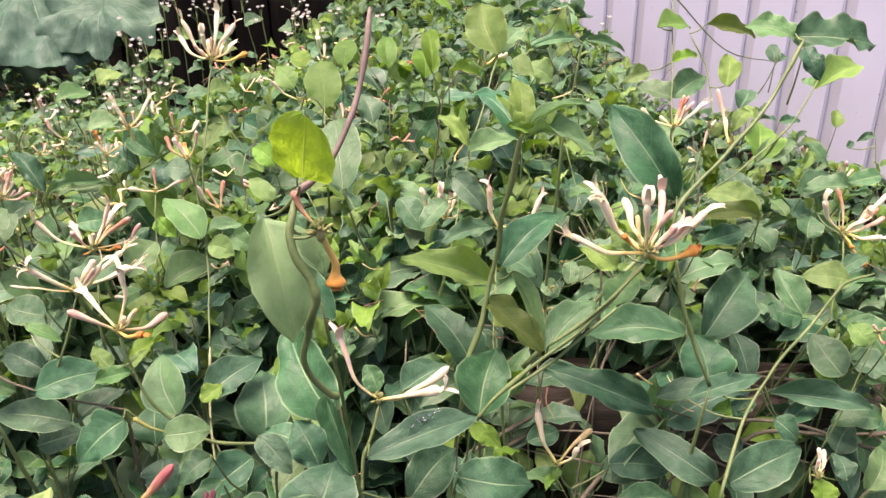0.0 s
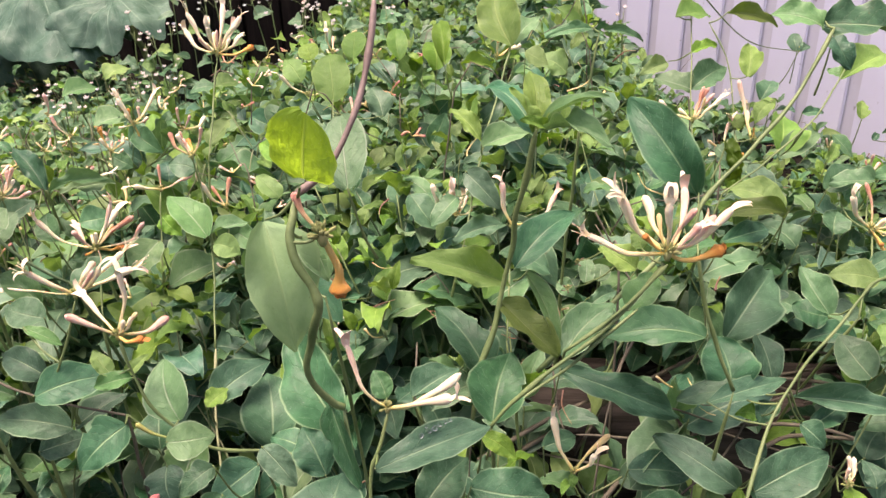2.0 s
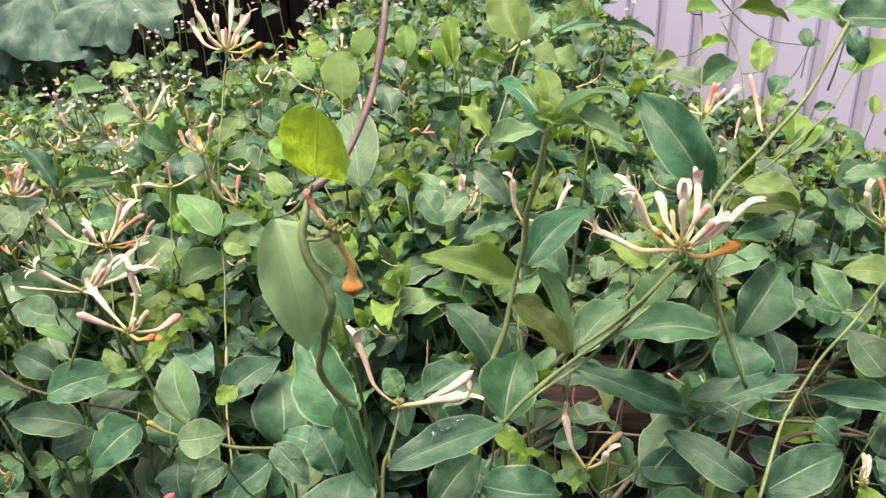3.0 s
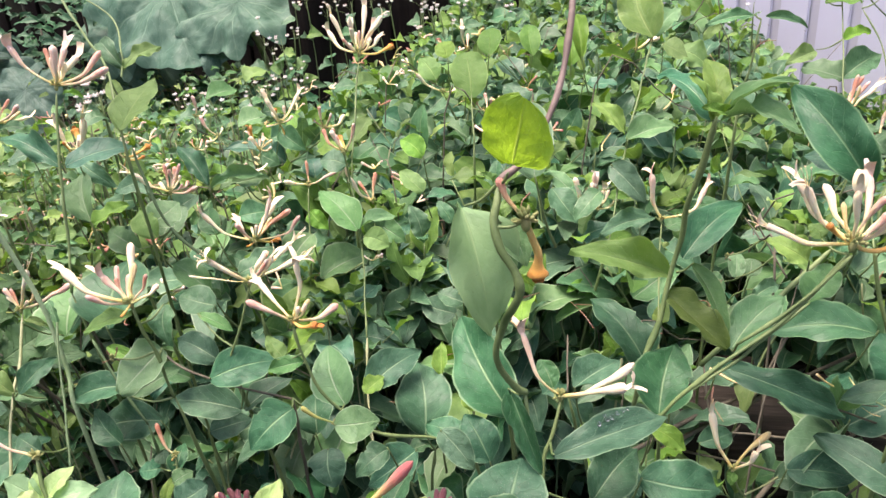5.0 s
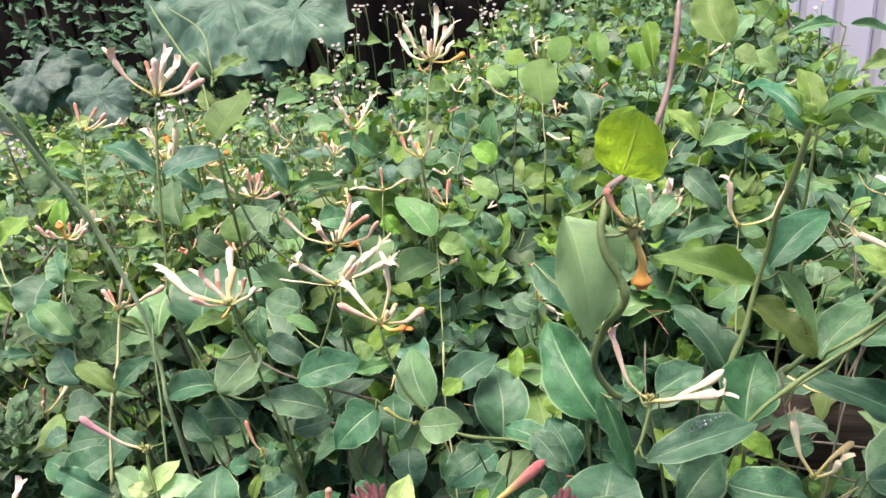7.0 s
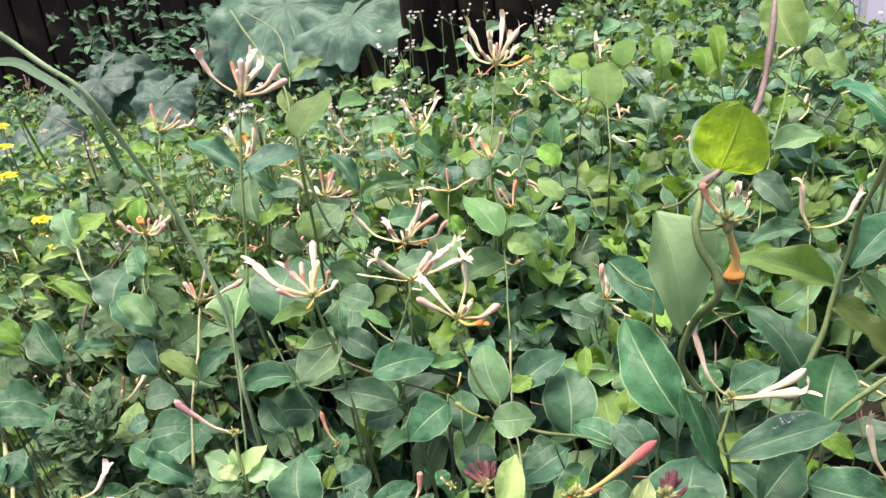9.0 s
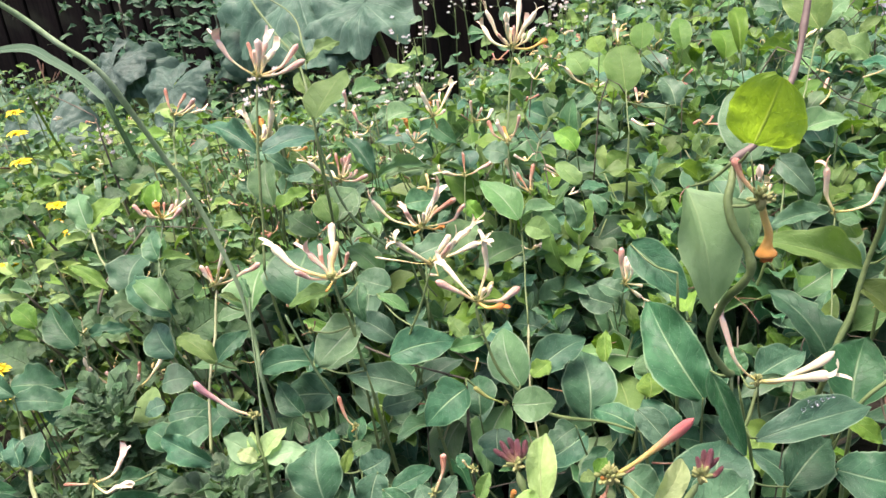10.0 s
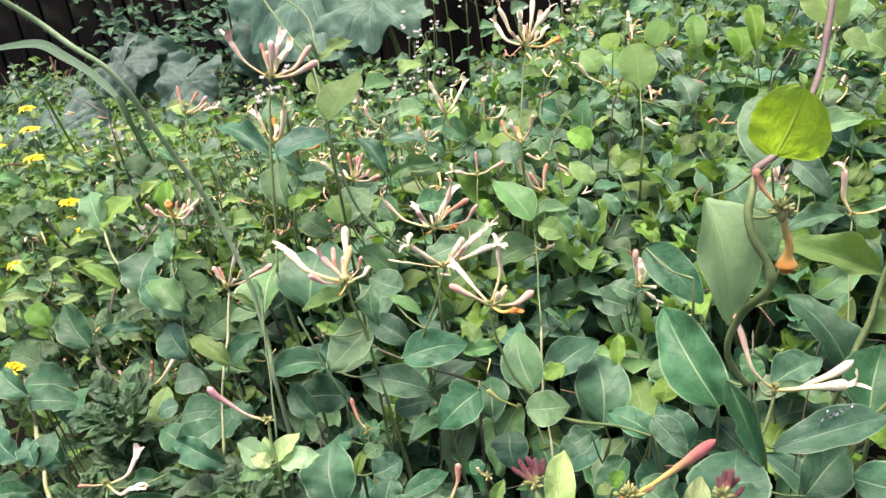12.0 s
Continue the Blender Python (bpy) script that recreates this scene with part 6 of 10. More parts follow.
bud(h, (-0.3218, 0.7980, 0.3672), "o")
bud(h, (-0.3299, 0.7917, 0.4015), "w")
bud(h, (-0.3184, 0.7992, 0.4062), "q")
bud(h, (-0.3132, 0.8065, 0.3926), "q")
bud(h, (-0.3240, 0.7873, 0.4066), "o")
bud(h, (-0.3382, 0.7905, 0.3864), "q")
twig(s, (-0.2869, 0.8257, 0.3735), (-0.3736, 0.8720, 0.3122))
h = head(s, (-0.2869, 0.8257, 0.3735), 0.90)
bud(h, (-0.2866, 0.8192, 0.3988), "p")
bud(h, (-0.2697, 0.8525, 0.3799), "w")
bud(h, (-0.2757, 0.8219, 0.3902), "p")
twig(s, (-0.4277, 0.8676, 0.3545), (-0.3736, 0.8720, 0.3122))
h = head(s, (-0.4277, 0.8676, 0.3545), 0.80)
bud(h, (-0.4429, 0.8643, 0.3801), "p")
bud(h, (-0.4255, 0.8801, 0.3610), "w")
bud(h, (-0.4367, 0.8531, 0.3524), "w")
twig(s, (-0.4752, 0.9194, 0.3651), (-0.3736, 0.8720, 0.3122))
h = head(s, (-0.4752, 0.9194, 0.3651), 0.80)
bud(h, (-0.4720, 0.9149, 0.3914), "p")
bud(h, (-0.4657, 0.9348, 0.3677), "w")
twig(s, (-0.4023, 0.9085, 0.3114), (-0.3736, 0.8720, 0.3122))
h = head(s, (-0.4023, 0.9085, 0.3114), 0.90)
bud(h, (-0.4024, 0.9019, 0.3429), "q")
bud(h, (-0.4009, 0.9345, 0.3265), "w")
bud(h, (-0.3778, 0.9208, 0.3274), "r")
twig(s, (-0.3265, 0.7984, 0.3798), (-0.3292, 0.8184, 0.3348))
leaf(s, (-0.3265, 0.7984, 0.3798), (-0.3005, 0.7878, 0.3636), 0.0229, "g")
s = shoot((-0.257, 0.800), "honeysuckle shoot with a full cream and pink flower head")
stem(s, 0.0013, "g", (-0.2374, 0.7419, 0.3654), (-0.2565, 0.7634, 0.1827), (-0.257, 0.800, 0.0))
stem(s, 0.0009, "g", (-0.2370, 0.8137, 0.4467), (-0.2384, 0.7856, 0.4113), (-0.2374, 0.7419, 0.3654))
twig(s, (-0.2370, 0.8167, 0.4531), (-0.2370, 0.8137, 0.4467))
h = head(s, (-0.2370, 0.8167, 0.4531), 1.35)
bud(h, (-0.2657, 0.8291, 0.4915), "w")
bud(h, (-0.2707, 0.8319, 0.4750), "w")
bud(h, (-0.2399, 0.8075, 0.4814), "w")
bud(h, (-0.2310, 0.8386, 0.4972), "w")
bud(h, (-0.2137, 0.8369, 0.4863), "w")
bud(h, (-0.2209, 0.8459, 0.4640), "w")
bud(h, (-0.2023, 0.8258, 0.4578), "o")
bud(h, (-0.2267, 0.8487, 0.4733), "q")
bud(h, (-0.2493, 0.8051, 0.4710), "p")
bud(h, (-0.2455, 0.8136, 0.4644), "w")
bud(h, (-0.2346, 0.8183, 0.4759), "p")
bud(h, (-0.2396, 0.8250, 0.4729), "w")
bud(h, (-0.2242, 0.8240, 0.4664), "w")
bud(h, (-0.2328, 0.8249, 0.4670), "p")
twig(s, (-0.2405, 0.8027, 0.4247), (-0.2377, 0.7984, 0.4274))
leaf(s, (-0.2405, 0.8027, 0.4247), (-0.2632, 0.7952, 0.4227), 0.0168, "g")
twig(s, (-0.2428, 0.8119, 0.4212), (-0.2376, 0.8010, 0.4306))
leaf(s, (-0.2428, 0.8119, 0.4212), (-0.2199, 0.8214, 0.4252), 0.0233, "y")
twig(s, (-0.2419, 0.7678, 0.3748), (-0.2378, 0.7578, 0.3821))
leaf(s, (-0.2419, 0.7678, 0.3748), (-0.2275, 0.7915, 0.3943), 0.0225, "y")
s = shoot((-0.203, 0.716), "honeysuckle shoot with red-pink flower buds among green leaves")
stem(s, 0.0013, "g", (-0.2156, 0.6594, 0.3509), (-0.2271, 0.7128, 0.1755), (-0.203, 0.716, 0.0))
twig(s, (-0.2137, 0.6323, 0.4090), (-0.2156, 0.6594, 0.3509))
h = head(s, (-0.2137, 0.6323, 0.4090), 1.00)
bud(h, (-0.2307, 0.6378, 0.4277), "r")
bud(h, (-0.2231, 0.6394, 0.4280), "r")
bud(h, (-0.2021, 0.6293, 0.4344), "p")
bud(h, (-0.2198, 0.6467, 0.4186), "o")
bud(h, (-0.2222, 0.6441, 0.4173), "w")
bud(h, (-0.2206, 0.6377, 0.4225), "p")
bud(h, (-0.2214, 0.6279, 0.4291), "w")
twig(s, (-0.2174, 0.6465, 0.3929), (-0.2156, 0.6594, 0.3509))
leaf(s, (-0.2174, 0.6465, 0.3929), (-0.2399, 0.6469, 0.3985), 0.0243, "g")
s = shoot((-0.009, 0.779), "honeysuckle shoot with a full cream and pink flower head")
stem(s, 0.0013, "g", (-0.0282, 0.7310, 0.2672), (-0.0043, 0.7774, 0.1336), (-0.009, 0.779, 0.0))
twig(s, (-0.0017, 0.6833, 0.3331), (-0.0282, 0.7310, 0.2672))
h = head(s, (-0.0017, 0.6833, 0.3331), 0.90)
bud(h, (-0.0224, 0.6778, 0.3658), "w")
bud(h, (-0.0055, 0.7097, 0.3492), "q")
bud(h, (-0.0043, 0.6772, 0.3604), "q")
bud(h, (0.0212, 0.7108, 0.3382), "w")
bud(h, (0.0049, 0.7036, 0.3435), "w")
bud(h, (0.0048, 0.6967, 0.3362), "w")
bud(h, (-0.0126, 0.6858, 0.3534), "c")
bud(h, (0.0089, 0.7008, 0.3449), "q")
twig(s, (0.0957, 1.0173, 0.3347), (-0.0282, 0.7310, 0.2672))
h = head(s, (0.0957, 1.0173, 0.3347), 0.90)
bud(h, (0.0853, 1.0106, 0.3612), "p")
bud(h, (0.1130, 1.0428, 0.3542), "p")
twig(s, (-0.1143, 0.5799, 0.3034), (-0.0282, 0.7310, 0.2672))
h = head(s, (-0.1143, 0.5799, 0.3034), 0.80)
bud(h, (-0.1167, 0.5808, 0.3356), "p")
bud(h, (-0.1143, 0.6042, 0.3168), "p")
bud(h, (-0.1082, 0.5769, 0.3232), "w")
bud(h, (-0.1010, 0.5886, 0.2863), "w")
bud(h, (-0.1129, 0.5854, 0.3194), "w")
bud(h, (-0.1106, 0.5898, 0.3199), "w")
bud(h, (-0.1003, 0.5868, 0.2980), "w")
twig(s, (-0.0043, 0.6803, 0.3277), (-0.0106, 0.7003, 0.2827))
leaf(s, (-0.0043, 0.6803, 0.3277), (-0.0262, 0.7014, 0.3527), 0.0214, "g")
twig(s, (-0.1162, 0.5944, 0.2873), (-0.1207, 0.6144, 0.2423))
leaf(s, (-0.1162, 0.5944, 0.2873), (-0.1379, 0.5985, 0.2958), 0.0205, "g")
s = shoot((0.117, 0.501), "honeysuckle shoot with slender cream flowers among green leaves")
stem(s, 0.0013, "g", (0.0943, 0.4791, 0.1925), (0.1225, 0.4982, 0.0962), (0.117, 0.501, 0.0))
stem(s, 0.0016, "g", (0.1311, 0.4872, 0.3857), (0.1126, 0.4768, 0.3711), (0.0987, 0.4693, 0.3610), (0.0794, 0.4587, 0.3466), (0.0501, 0.4521, 0.3208))
stem(s, 0.0010, "g", (0.1109, 0.4520, 0.3669), (0.0908, 0.4420, 0.3540), (0.0661, 0.4261, 0.3425), (0.0353, 0.4089, 0.3306))
stem(s, 0.0007, "p", (0.0943, 0.4791, 0.1925), (0.1224, 0.5040, 0.1859), (0.1522, 0.5354, 0.1926))
twig(s, (0.0798, 0.4608, 0.2313), (0.0943, 0.4791, 0.1925))
h = head(s, (0.0798, 0.4608, 0.2313), 0.80)
bud(h, (0.0650, 0.4724, 0.2710), "w")
bud(h, (0.1063, 0.4756, 0.2517), "c")
bud(h, (0.0930, 0.4560, 0.2506), "w")
twig(s, (0.0679, 0.4618, 0.3341), (0.0688, 0.4563, 0.3372))
leaf(s, (0.0679, 0.4618, 0.3341), (0.0887, 0.4863, 0.3516), 0.0202, "p")
twig(s, (0.0875, 0.4935, 0.3455), (0.0934, 0.4664, 0.3571))
leaf(s, (0.0875, 0.4935, 0.3455), (0.1113, 0.5075, 0.3530), 0.0111, "g")
twig(s, (0.1110, 0.4628, 0.3899), (0.1160, 0.4787, 0.3738))
leaf(s, (0.1110, 0.4628, 0.3899), (0.0902, 0.4719, 0.4030), 0.0179, "y")
twig(s, (0.0798, 0.4601, 0.2298), (0.0943, 0.4791, 0.1925))
leaf(s, (0.0798, 0.4601, 0.2298), (0.0777, 0.4529, 0.2242), 0.0071, "y")
twig(s, (0.0593, 0.4736, 0.2432), (0.0641, 0.4936, 0.1982))
leaf(s, (0.0593, 0.4736, 0.2432), (0.0859, 0.4844, 0.2468), 0.0175, "d")
leaf(s, (0.1224, 0.5040, 0.1859), (0.1652, 0.5114, 0.1831), 0.0257, "g")
s = shoot((0.116, 0.663), "honeysuckle shoot with dried brown seed heads and green leaves")
stem(s, 0.0013, "b", (0.1154, 0.5864, 0.1732), (0.1030, 0.6250, 0.0866), (0.116, 0.663, 0.0))
stem(s, 0.0012, "b", (0.1154, 0.5864, 0.1732), (0.1382, 0.5954, 0.2306), (0.1590, 0.6145, 0.2627))
stem(s, 0.0007, "b", (0.1127, 0.6280, 0.3586), (0.1260, 0.6186, 0.3330), (0.1415, 0.5982, 0.3070))
twig(s, (0.1003, 0.6266, 0.3130), (0.1260, 0.6186, 0.3330))
h = head(s, (0.1003, 0.6266, 0.3130), 0.60)
bud(h, (0.1063, 0.6289, 0.3155), "b")
bud(h, (0.0985, 0.6251, 0.3106), "b")
bud(h, (0.1040, 0.6256, 0.3093), "b")
twig(s, (0.1076, 0.6202, 0.2964), (0.1330, 0.6093, 0.3212))
leaf(s, (0.1076, 0.6202, 0.2964), (0.1107, 0.6373, 0.3114), 0.0149, "p", "round")
s = shoot((0.092, 0.643), "honeysuckle shoot with bright yellow-green young leaves in the thicket")
stem(s, 0.0013, "g", (0.0916, 0.5930, 0.4603), (0.0851, 0.6205, 0.2302), (0.092, 0.643, 0.0))
stem(s, 0.0008, "g", (0.1012, 0.5952, 0.5087), (0.0961, 0.5905, 0.4769), (0.0916, 0.5930, 0.4603))
twig(s, (0.0966, 0.5959, 0.5123), (0.1012, 0.5952, 0.5087))
leaf(s, (0.0966, 0.5959, 0.5123), (0.0644, 0.5869, 0.5109), 0.0092, "g")
leaf(s, (0.1051, 0.5970, 0.5109), (0.1349, 0.5972, 0.5040), 0.0079, "g")
twig(s, (0.1207, 0.8906, 0.4128), (0.1125, 0.9106, 0.3678))
leaf(s, (0.1207, 0.8906, 0.4128), (0.0865, 0.9002, 0.4304), 0.0296, "y")
twig(s, (0.0733, 0.8715, 0.4397), (0.0734, 0.8915, 0.3947))
leaf(s, (0.0733, 0.8715, 0.4397), (0.0984, 0.8657, 0.4281), 0.0296, "y")
s = shoot((-0.058, 0.503), "honeysuckle shoot with dark green shaded leaves low in the thicket")
stem(s, 0.0013, "g", (-0.0776, 0.4307, 0.3890), (-0.0711, 0.4959, 0.1945), (-0.058, 0.503, 0.0))
twig(s, (-0.0487, 0.3547, 0.4866), (-0.0394, 0.3747, 0.4416))
leaf(s, (-0.0487, 0.3547, 0.4866), (-0.0547, 0.3825, 0.5139), 0.0232, "p", "round", (-.1, -.7, .5))
twig(s, (-0.1064, 0.4668, 0.3915), (-0.0776, 0.4307, 0.3890))
leaf(s, (-0.1064, 0.4668, 0.3915), (-0.0717, 0.4413, 0.3678), 0.0256, "d")
s = shoot((0.007, 0.419), "honeysuckle shoot with a full cream and pink flower head")
stem(s, 0.0013, "g", (0.0181, 0.3919, 0.3244), (0.0261, 0.4330, 0.1622), (0.007, 0.419, 0.0))
stem(s, 0.0012, "g", (0.1115, 0.4090, 0.4194), (0.0960, 0.4047, 0.3985), (0.0755, 0.4007, 0.3784), (0.0512, 0.3973, 0.3595), (0.0298, 0.3937, 0.3402), (0.0181, 0.3919, 0.3244))
stem(s, 0.0010, "g", (0.1122, 0.4045, 0.4216), (0.1030, 0.4041, 0.4090), (0.0878, 0.4022, 0.3933), (0.0596, 0.4019, 0.3693))
h = head(s, (0.1125, 0.4069, 0.4268), 1.50)
bud(h, (0.0858, 0.4214, 0.4582), "w")
bud(h, (0.0723, 0.4186, 0.4324), "h")
bud(h, (0.0866, 0.4086, 0.4585), "w")
bud(h, (0.1036, 0.4350, 0.4493), "w")
bud(h, (0.1088, 0.4005, 0.4595), "w")
bud(h, (0.1254, 0.4345, 0.4542), "q")
bud(h, (0.1243, 0.4050, 0.4536), "p")
bud(h, (0.1410, 0.4240, 0.4415), "p")
bud(h, (0.1480, 0.4174, 0.4490), "w")
bud(h, (0.1460, 0.4190, 0.4237), "o")
bud(h, (0.1079, 0.4160, 0.4465), "c")
bud(h, (0.1308, 0.4142, 0.4399), "w")
bud(h, (0.0983, 0.4042, 0.4392), "o")
bud(h, (0.1294, 0.4113, 0.4426), "p")
twig(s, (0.1033, 0.4261, 0.4208), (0.1115, 0.4090, 0.4194))
leaf(s, (0.1033, 0.4261, 0.4208), (0.0991, 0.4334, 0.4277), 0.0115, "y")
twig(s, (0.0964, 0.4118, 0.3901), (0.0922, 0.4040, 0.3949))
leaf(s, (0.0964, 0.4118, 0.3901), (0.1118, 0.4284, 0.4054), 0.0197, "p")
twig(s, (0.0620, 0.4261, 0.3501), (0.0596, 0.4019, 0.3693))
leaf(s, (0.0620, 0.4261, 0.3501), (0.0951, 0.4519, 0.3736), 0.0250, "g")
s = shoot((0.190, 0.502), "honeysuckle shoot with dark blue-green leaves on a green stem")
stem(s, 0.0013, "g", (0.1840, 0.4669, 0.2945), (0.1777, 0.4798, 0.1473), (0.190, 0.502, 0.0))
stem(s, 0.0014, "g", (0.1524, 0.4781, 0.3899), (0.1589, 0.4750, 0.3596), (0.1709, 0.4707, 0.3265), (0.1840, 0.4669, 0.2945))
stem(s, 0.0012, "g", (0.2202, 0.4981, 0.5269), (0.2019, 0.4838, 0.4962), (0.1791, 0.4680, 0.4744), (0.1584, 0.4585, 0.4544), (0.1396, 0.4459, 0.4393), (0.1354, 0.4395, 0.4255))
twig(s, (0.2198, 0.5101, 0.5288), (0.2202, 0.4981, 0.5269))
leaf(s, (0.2198, 0.5101, 0.5288), (0.2741, 0.5095, 0.5278), 0.0300, "d")
twig(s, (0.2293, 0.5295, 0.5232), (0.2202, 0.4981, 0.5269))
leaf(s, (0.2293, 0.5295, 0.5232), (0.2012, 0.5400, 0.5340), 0.0213, "p")
twig(s, (0.2438, 0.5473, 0.5139), (0.2471, 0.5673, 0.4689))
leaf(s, (0.2438, 0.5473, 0.5139), (0.2525, 0.5310, 0.4976), 0.0156, "k")
twig(s, (0.1592, 0.5138, 0.4189), (0.1524, 0.4781, 0.3899))
leaf(s, (0.1592, 0.5138, 0.4165), (0.1150, 0.5450, 0.4770), 0.0345, "d", "lance", (-.2, -1, .35))
curled_leaf(s, (0.1790, 0.5300, 0.4500), (0.1820, 0.5300, 0.4210), 0.026)
twig(s, (0.1790, 0.5300, 0.4500), (0.1690, 0.5230, 0.4240))
twig(s, (0.1622, 0.5435, 0.4117), (0.1666, 0.5635, 0.3667))
leaf(s, (0.1622, 0.5435, 0.4117), (0.1331, 0.5600, 0.4279), 0.0295, "k")
s = shoot((0.195, 0.671), "leafy honeysuckle shoot with oval mid-green leaves in the thicket")
stem(s, 0.0013, "g", (0.2171, 0.6348, 0.3704), (0.1920, 0.6674, 0.1852), (0.195, 0.671, 0.0))
stem(s, 0.0008, "g", (0.3470, 0.7377, 0.4479), (0.3118, 0.7001, 0.4149), (0.2583, 0.6639, 0.3851), (0.2171, 0.6348, 0.3704))
leaf(s, (0.3448, 0.7346, 0.4413), (0.3986, 0.7597, 0.4659), 0.0267, "y")
twig(s, (0.3527, 0.7449, 0.4398), (0.3470, 0.7377, 0.4479))
leaf(s, (0.3527, 0.7449, 0.4398), (0.3367, 0.7493, 0.4443), 0.0142, "p")
twig(s, (0.2988, 0.7244, 0.3727), (0.3021, 0.6935, 0.4095))
leaf(s, (0.2988, 0.7244, 0.3727), (0.3125, 0.7594, 0.4068), 0.0367, "y")
twig(s, (0.2966, 0.7235, 0.3707), (0.2972, 0.6902, 0.4068))
leaf(s, (0.2966, 0.7235, 0.3707), (0.3400, 0.7444, 0.3907), 0.0224, "p")
twig(s, (0.2626, 0.7018, 0.3718), (0.2729, 0.6738, 0.3933))
leaf(s, (0.2626, 0.7018, 0.3718), (0.2785, 0.6769, 0.3479), 0.0255, "g")
s = shoot((0.209, 0.796), "honeysuckle shoot with a full cream and pink flower head")
stem(s, 0.0013, "g", (0.2214, 0.7234, 0.3474), (0.2059, 0.7753, 0.1737), (0.209, 0.796, 0.0))
stem(s, 0.0007, "g", (0.2459, 0.8953, 0.5029), (0.2361, 0.8343, 0.4432), (0.2276, 0.7731, 0.3829), (0.2214, 0.7234, 0.3474))
stem(s, 0.0007, "g", (0.2576, 0.8569, 0.4678), (0.2730, 0.8294, 0.4322), (0.2717, 0.7876, 0.3900), (0.2657, 0.7398, 0.3585))
h = head(s, (0.2288, 0.7764, 0.3901), 1.00)
bud(h, (0.1936, 0.7722, 0.4112), "w")
bud(h, (0.2403, 0.7903, 0.4197), "r")
bud(h, (0.2474, 0.7795, 0.4156), "p")
bud(h, (0.2613, 0.8001, 0.4066), "w")
bud(h, (0.2449, 0.7898, 0.4187), "r")
bud(h, (0.2381, 0.7765, 0.4125), "c")
bud(h, (0.2153, 0.7821, 0.4004), "w")
bud(h, (0.2350, 0.7827, 0.3972), "o")
twig(s, (0.2811, 0.7592, 0.3763), (0.2685, 0.7615, 0.3728))
h = head(s, (0.2811, 0.7592, 0.3763), 1.00)
bud(h, (0.2698, 0.7830, 0.4275), "q")
bud(h, (0.2835, 0.7891, 0.3954), "w")
bud(h, (0.2813, 0.7564, 0.3876), "o")
twig(s, (0.4160, 1.0052, 0.4058), (0.2459, 0.8953, 0.5029))
h = head(s, (0.4160, 1.0052, 0.4058), 0.30)
bud(h, (0.4168, 1.0082, 0.4122), "y")
twig(s, (0.2888, 0.8140, 0.4228), (0.2727, 0.8180, 0.4207))
leaf(s, (0.2888, 0.8140, 0.4228), (0.2967, 0.8418, 0.4505), 0.0228, "y")
twig(s, (0.2250, 0.8604, 0.4756), (0.2406, 0.8620, 0.4704))
leaf(s, (0.2250, 0.8604, 0.4756), (0.2622, 0.8664, 0.4813), 0.0273, "y")
twig(s, (0.2779, 0.8619, 0.4784), (0.2576, 0.8569, 0.4678))
leaf(s, (0.2779, 0.8619, 0.4784), (0.3312, 0.8550, 0.4710), 0.0202, "o")
twig(s, (0.2364, 0.8189, 0.4102), (0.2330, 0.8121, 0.4213))
leaf(s, (0.2364, 0.8189, 0.4102), (0.2014, 0.8295, 0.4210), 0.0318, "p")
twig(s, (0.2364, 0.8189, 0.4102), (0.2330, 0.8121, 0.4213))
leaf(s, (0.2364, 0.8189, 0.4102), (0.2763, 0.8392, 0.4300), 0.0295, "g")
leaf(s, (0.2367, 0.8343, 0.4432), (0.2643, 0.8416, 0.4502), 0.0141, "y")
twig(s, (0.2183, 0.8506, 0.4310), (0.2361, 0.8343, 0.4432))
leaf(s, (0.2183, 0.8506, 0.4310), (0.1904, 0.8432, 0.4239), 0.0187, "y")
twig(s, (0.2645, 0.7791, 0.3954), (0.2712, 0.7833, 0.3871))
leaf(s, (0.2645, 0.7791, 0.3954), (0.2769, 0.7699, 0.3864), 0.0188, "y")
twig(s, (0.3326, 0.8832, 0.3815), (0.3360, 0.9032, 0.3365))
leaf(s, (0.3326, 0.8832, 0.3815), (0.3495, 0.9040, 0.4020), 0.0223, "g")
twig(s, (0.3346, 0.8622, 0.3839), (0.3404, 0.8822, 0.3389))
leaf(s, (0.3346, 0.8622, 0.3839), (0.3161, 0.8471, 0.3692), 0.0185, "y")
twig(s, (0.4139, 1.0058, 0.4071), (0.4198, 1.0258, 0.3621))
leaf(s, (0.4139, 1.0058, 0.4071), (0.4137, 1.0251, 0.4265), 0.0187, "d")
twig(s, (0.4153, 1.0052, 0.4058), (0.4064, 1.0252, 0.3608))
leaf(s, (0.4153, 1.0052, 0.4058), (0.4317, 1.0122, 0.4127), 0.0124, "d")
s = shoot((0.278, 0.617), "honeysuckle shoot with red-pink flower buds among green leaves")
stem(s, 0.0013, "g", (0.2980, 0.5399, 0.3081), (0.2791, 0.5997, 0.1540), (0.278, 0.617, 0.0))
stem(s, 0.0008, "g", (0.3230, 0.5932, 0.3512), (0.3160, 0.5726, 0.3308), (0.2980, 0.5399, 0.3081))
h = head(s, (0.3222, 0.5947, 0.3546), 1.20)
bud(h, (0.2998, 0.5888, 0.3857), "w")
bud(h, (0.3188, 0.6103, 0.3879), "r")
bud(h, (0.3601, 0.6083, 0.3834), "w")
bud(h, (0.3526, 0.6033, 0.3726), "r")
bud(h, (0.3572, 0.6002, 0.3659), "p")
bud(h, (0.3518, 0.6113, 0.3714), "p")
bud(h, (0.3256, 0.5793, 0.3475), "o")
bud(h, (0.3453, 0.5919, 0.3260), "o")
bud(h, (0.3489, 0.5820, 0.3557), "w")
bud(h, (0.3343, 0.6005, 0.3592), "q")
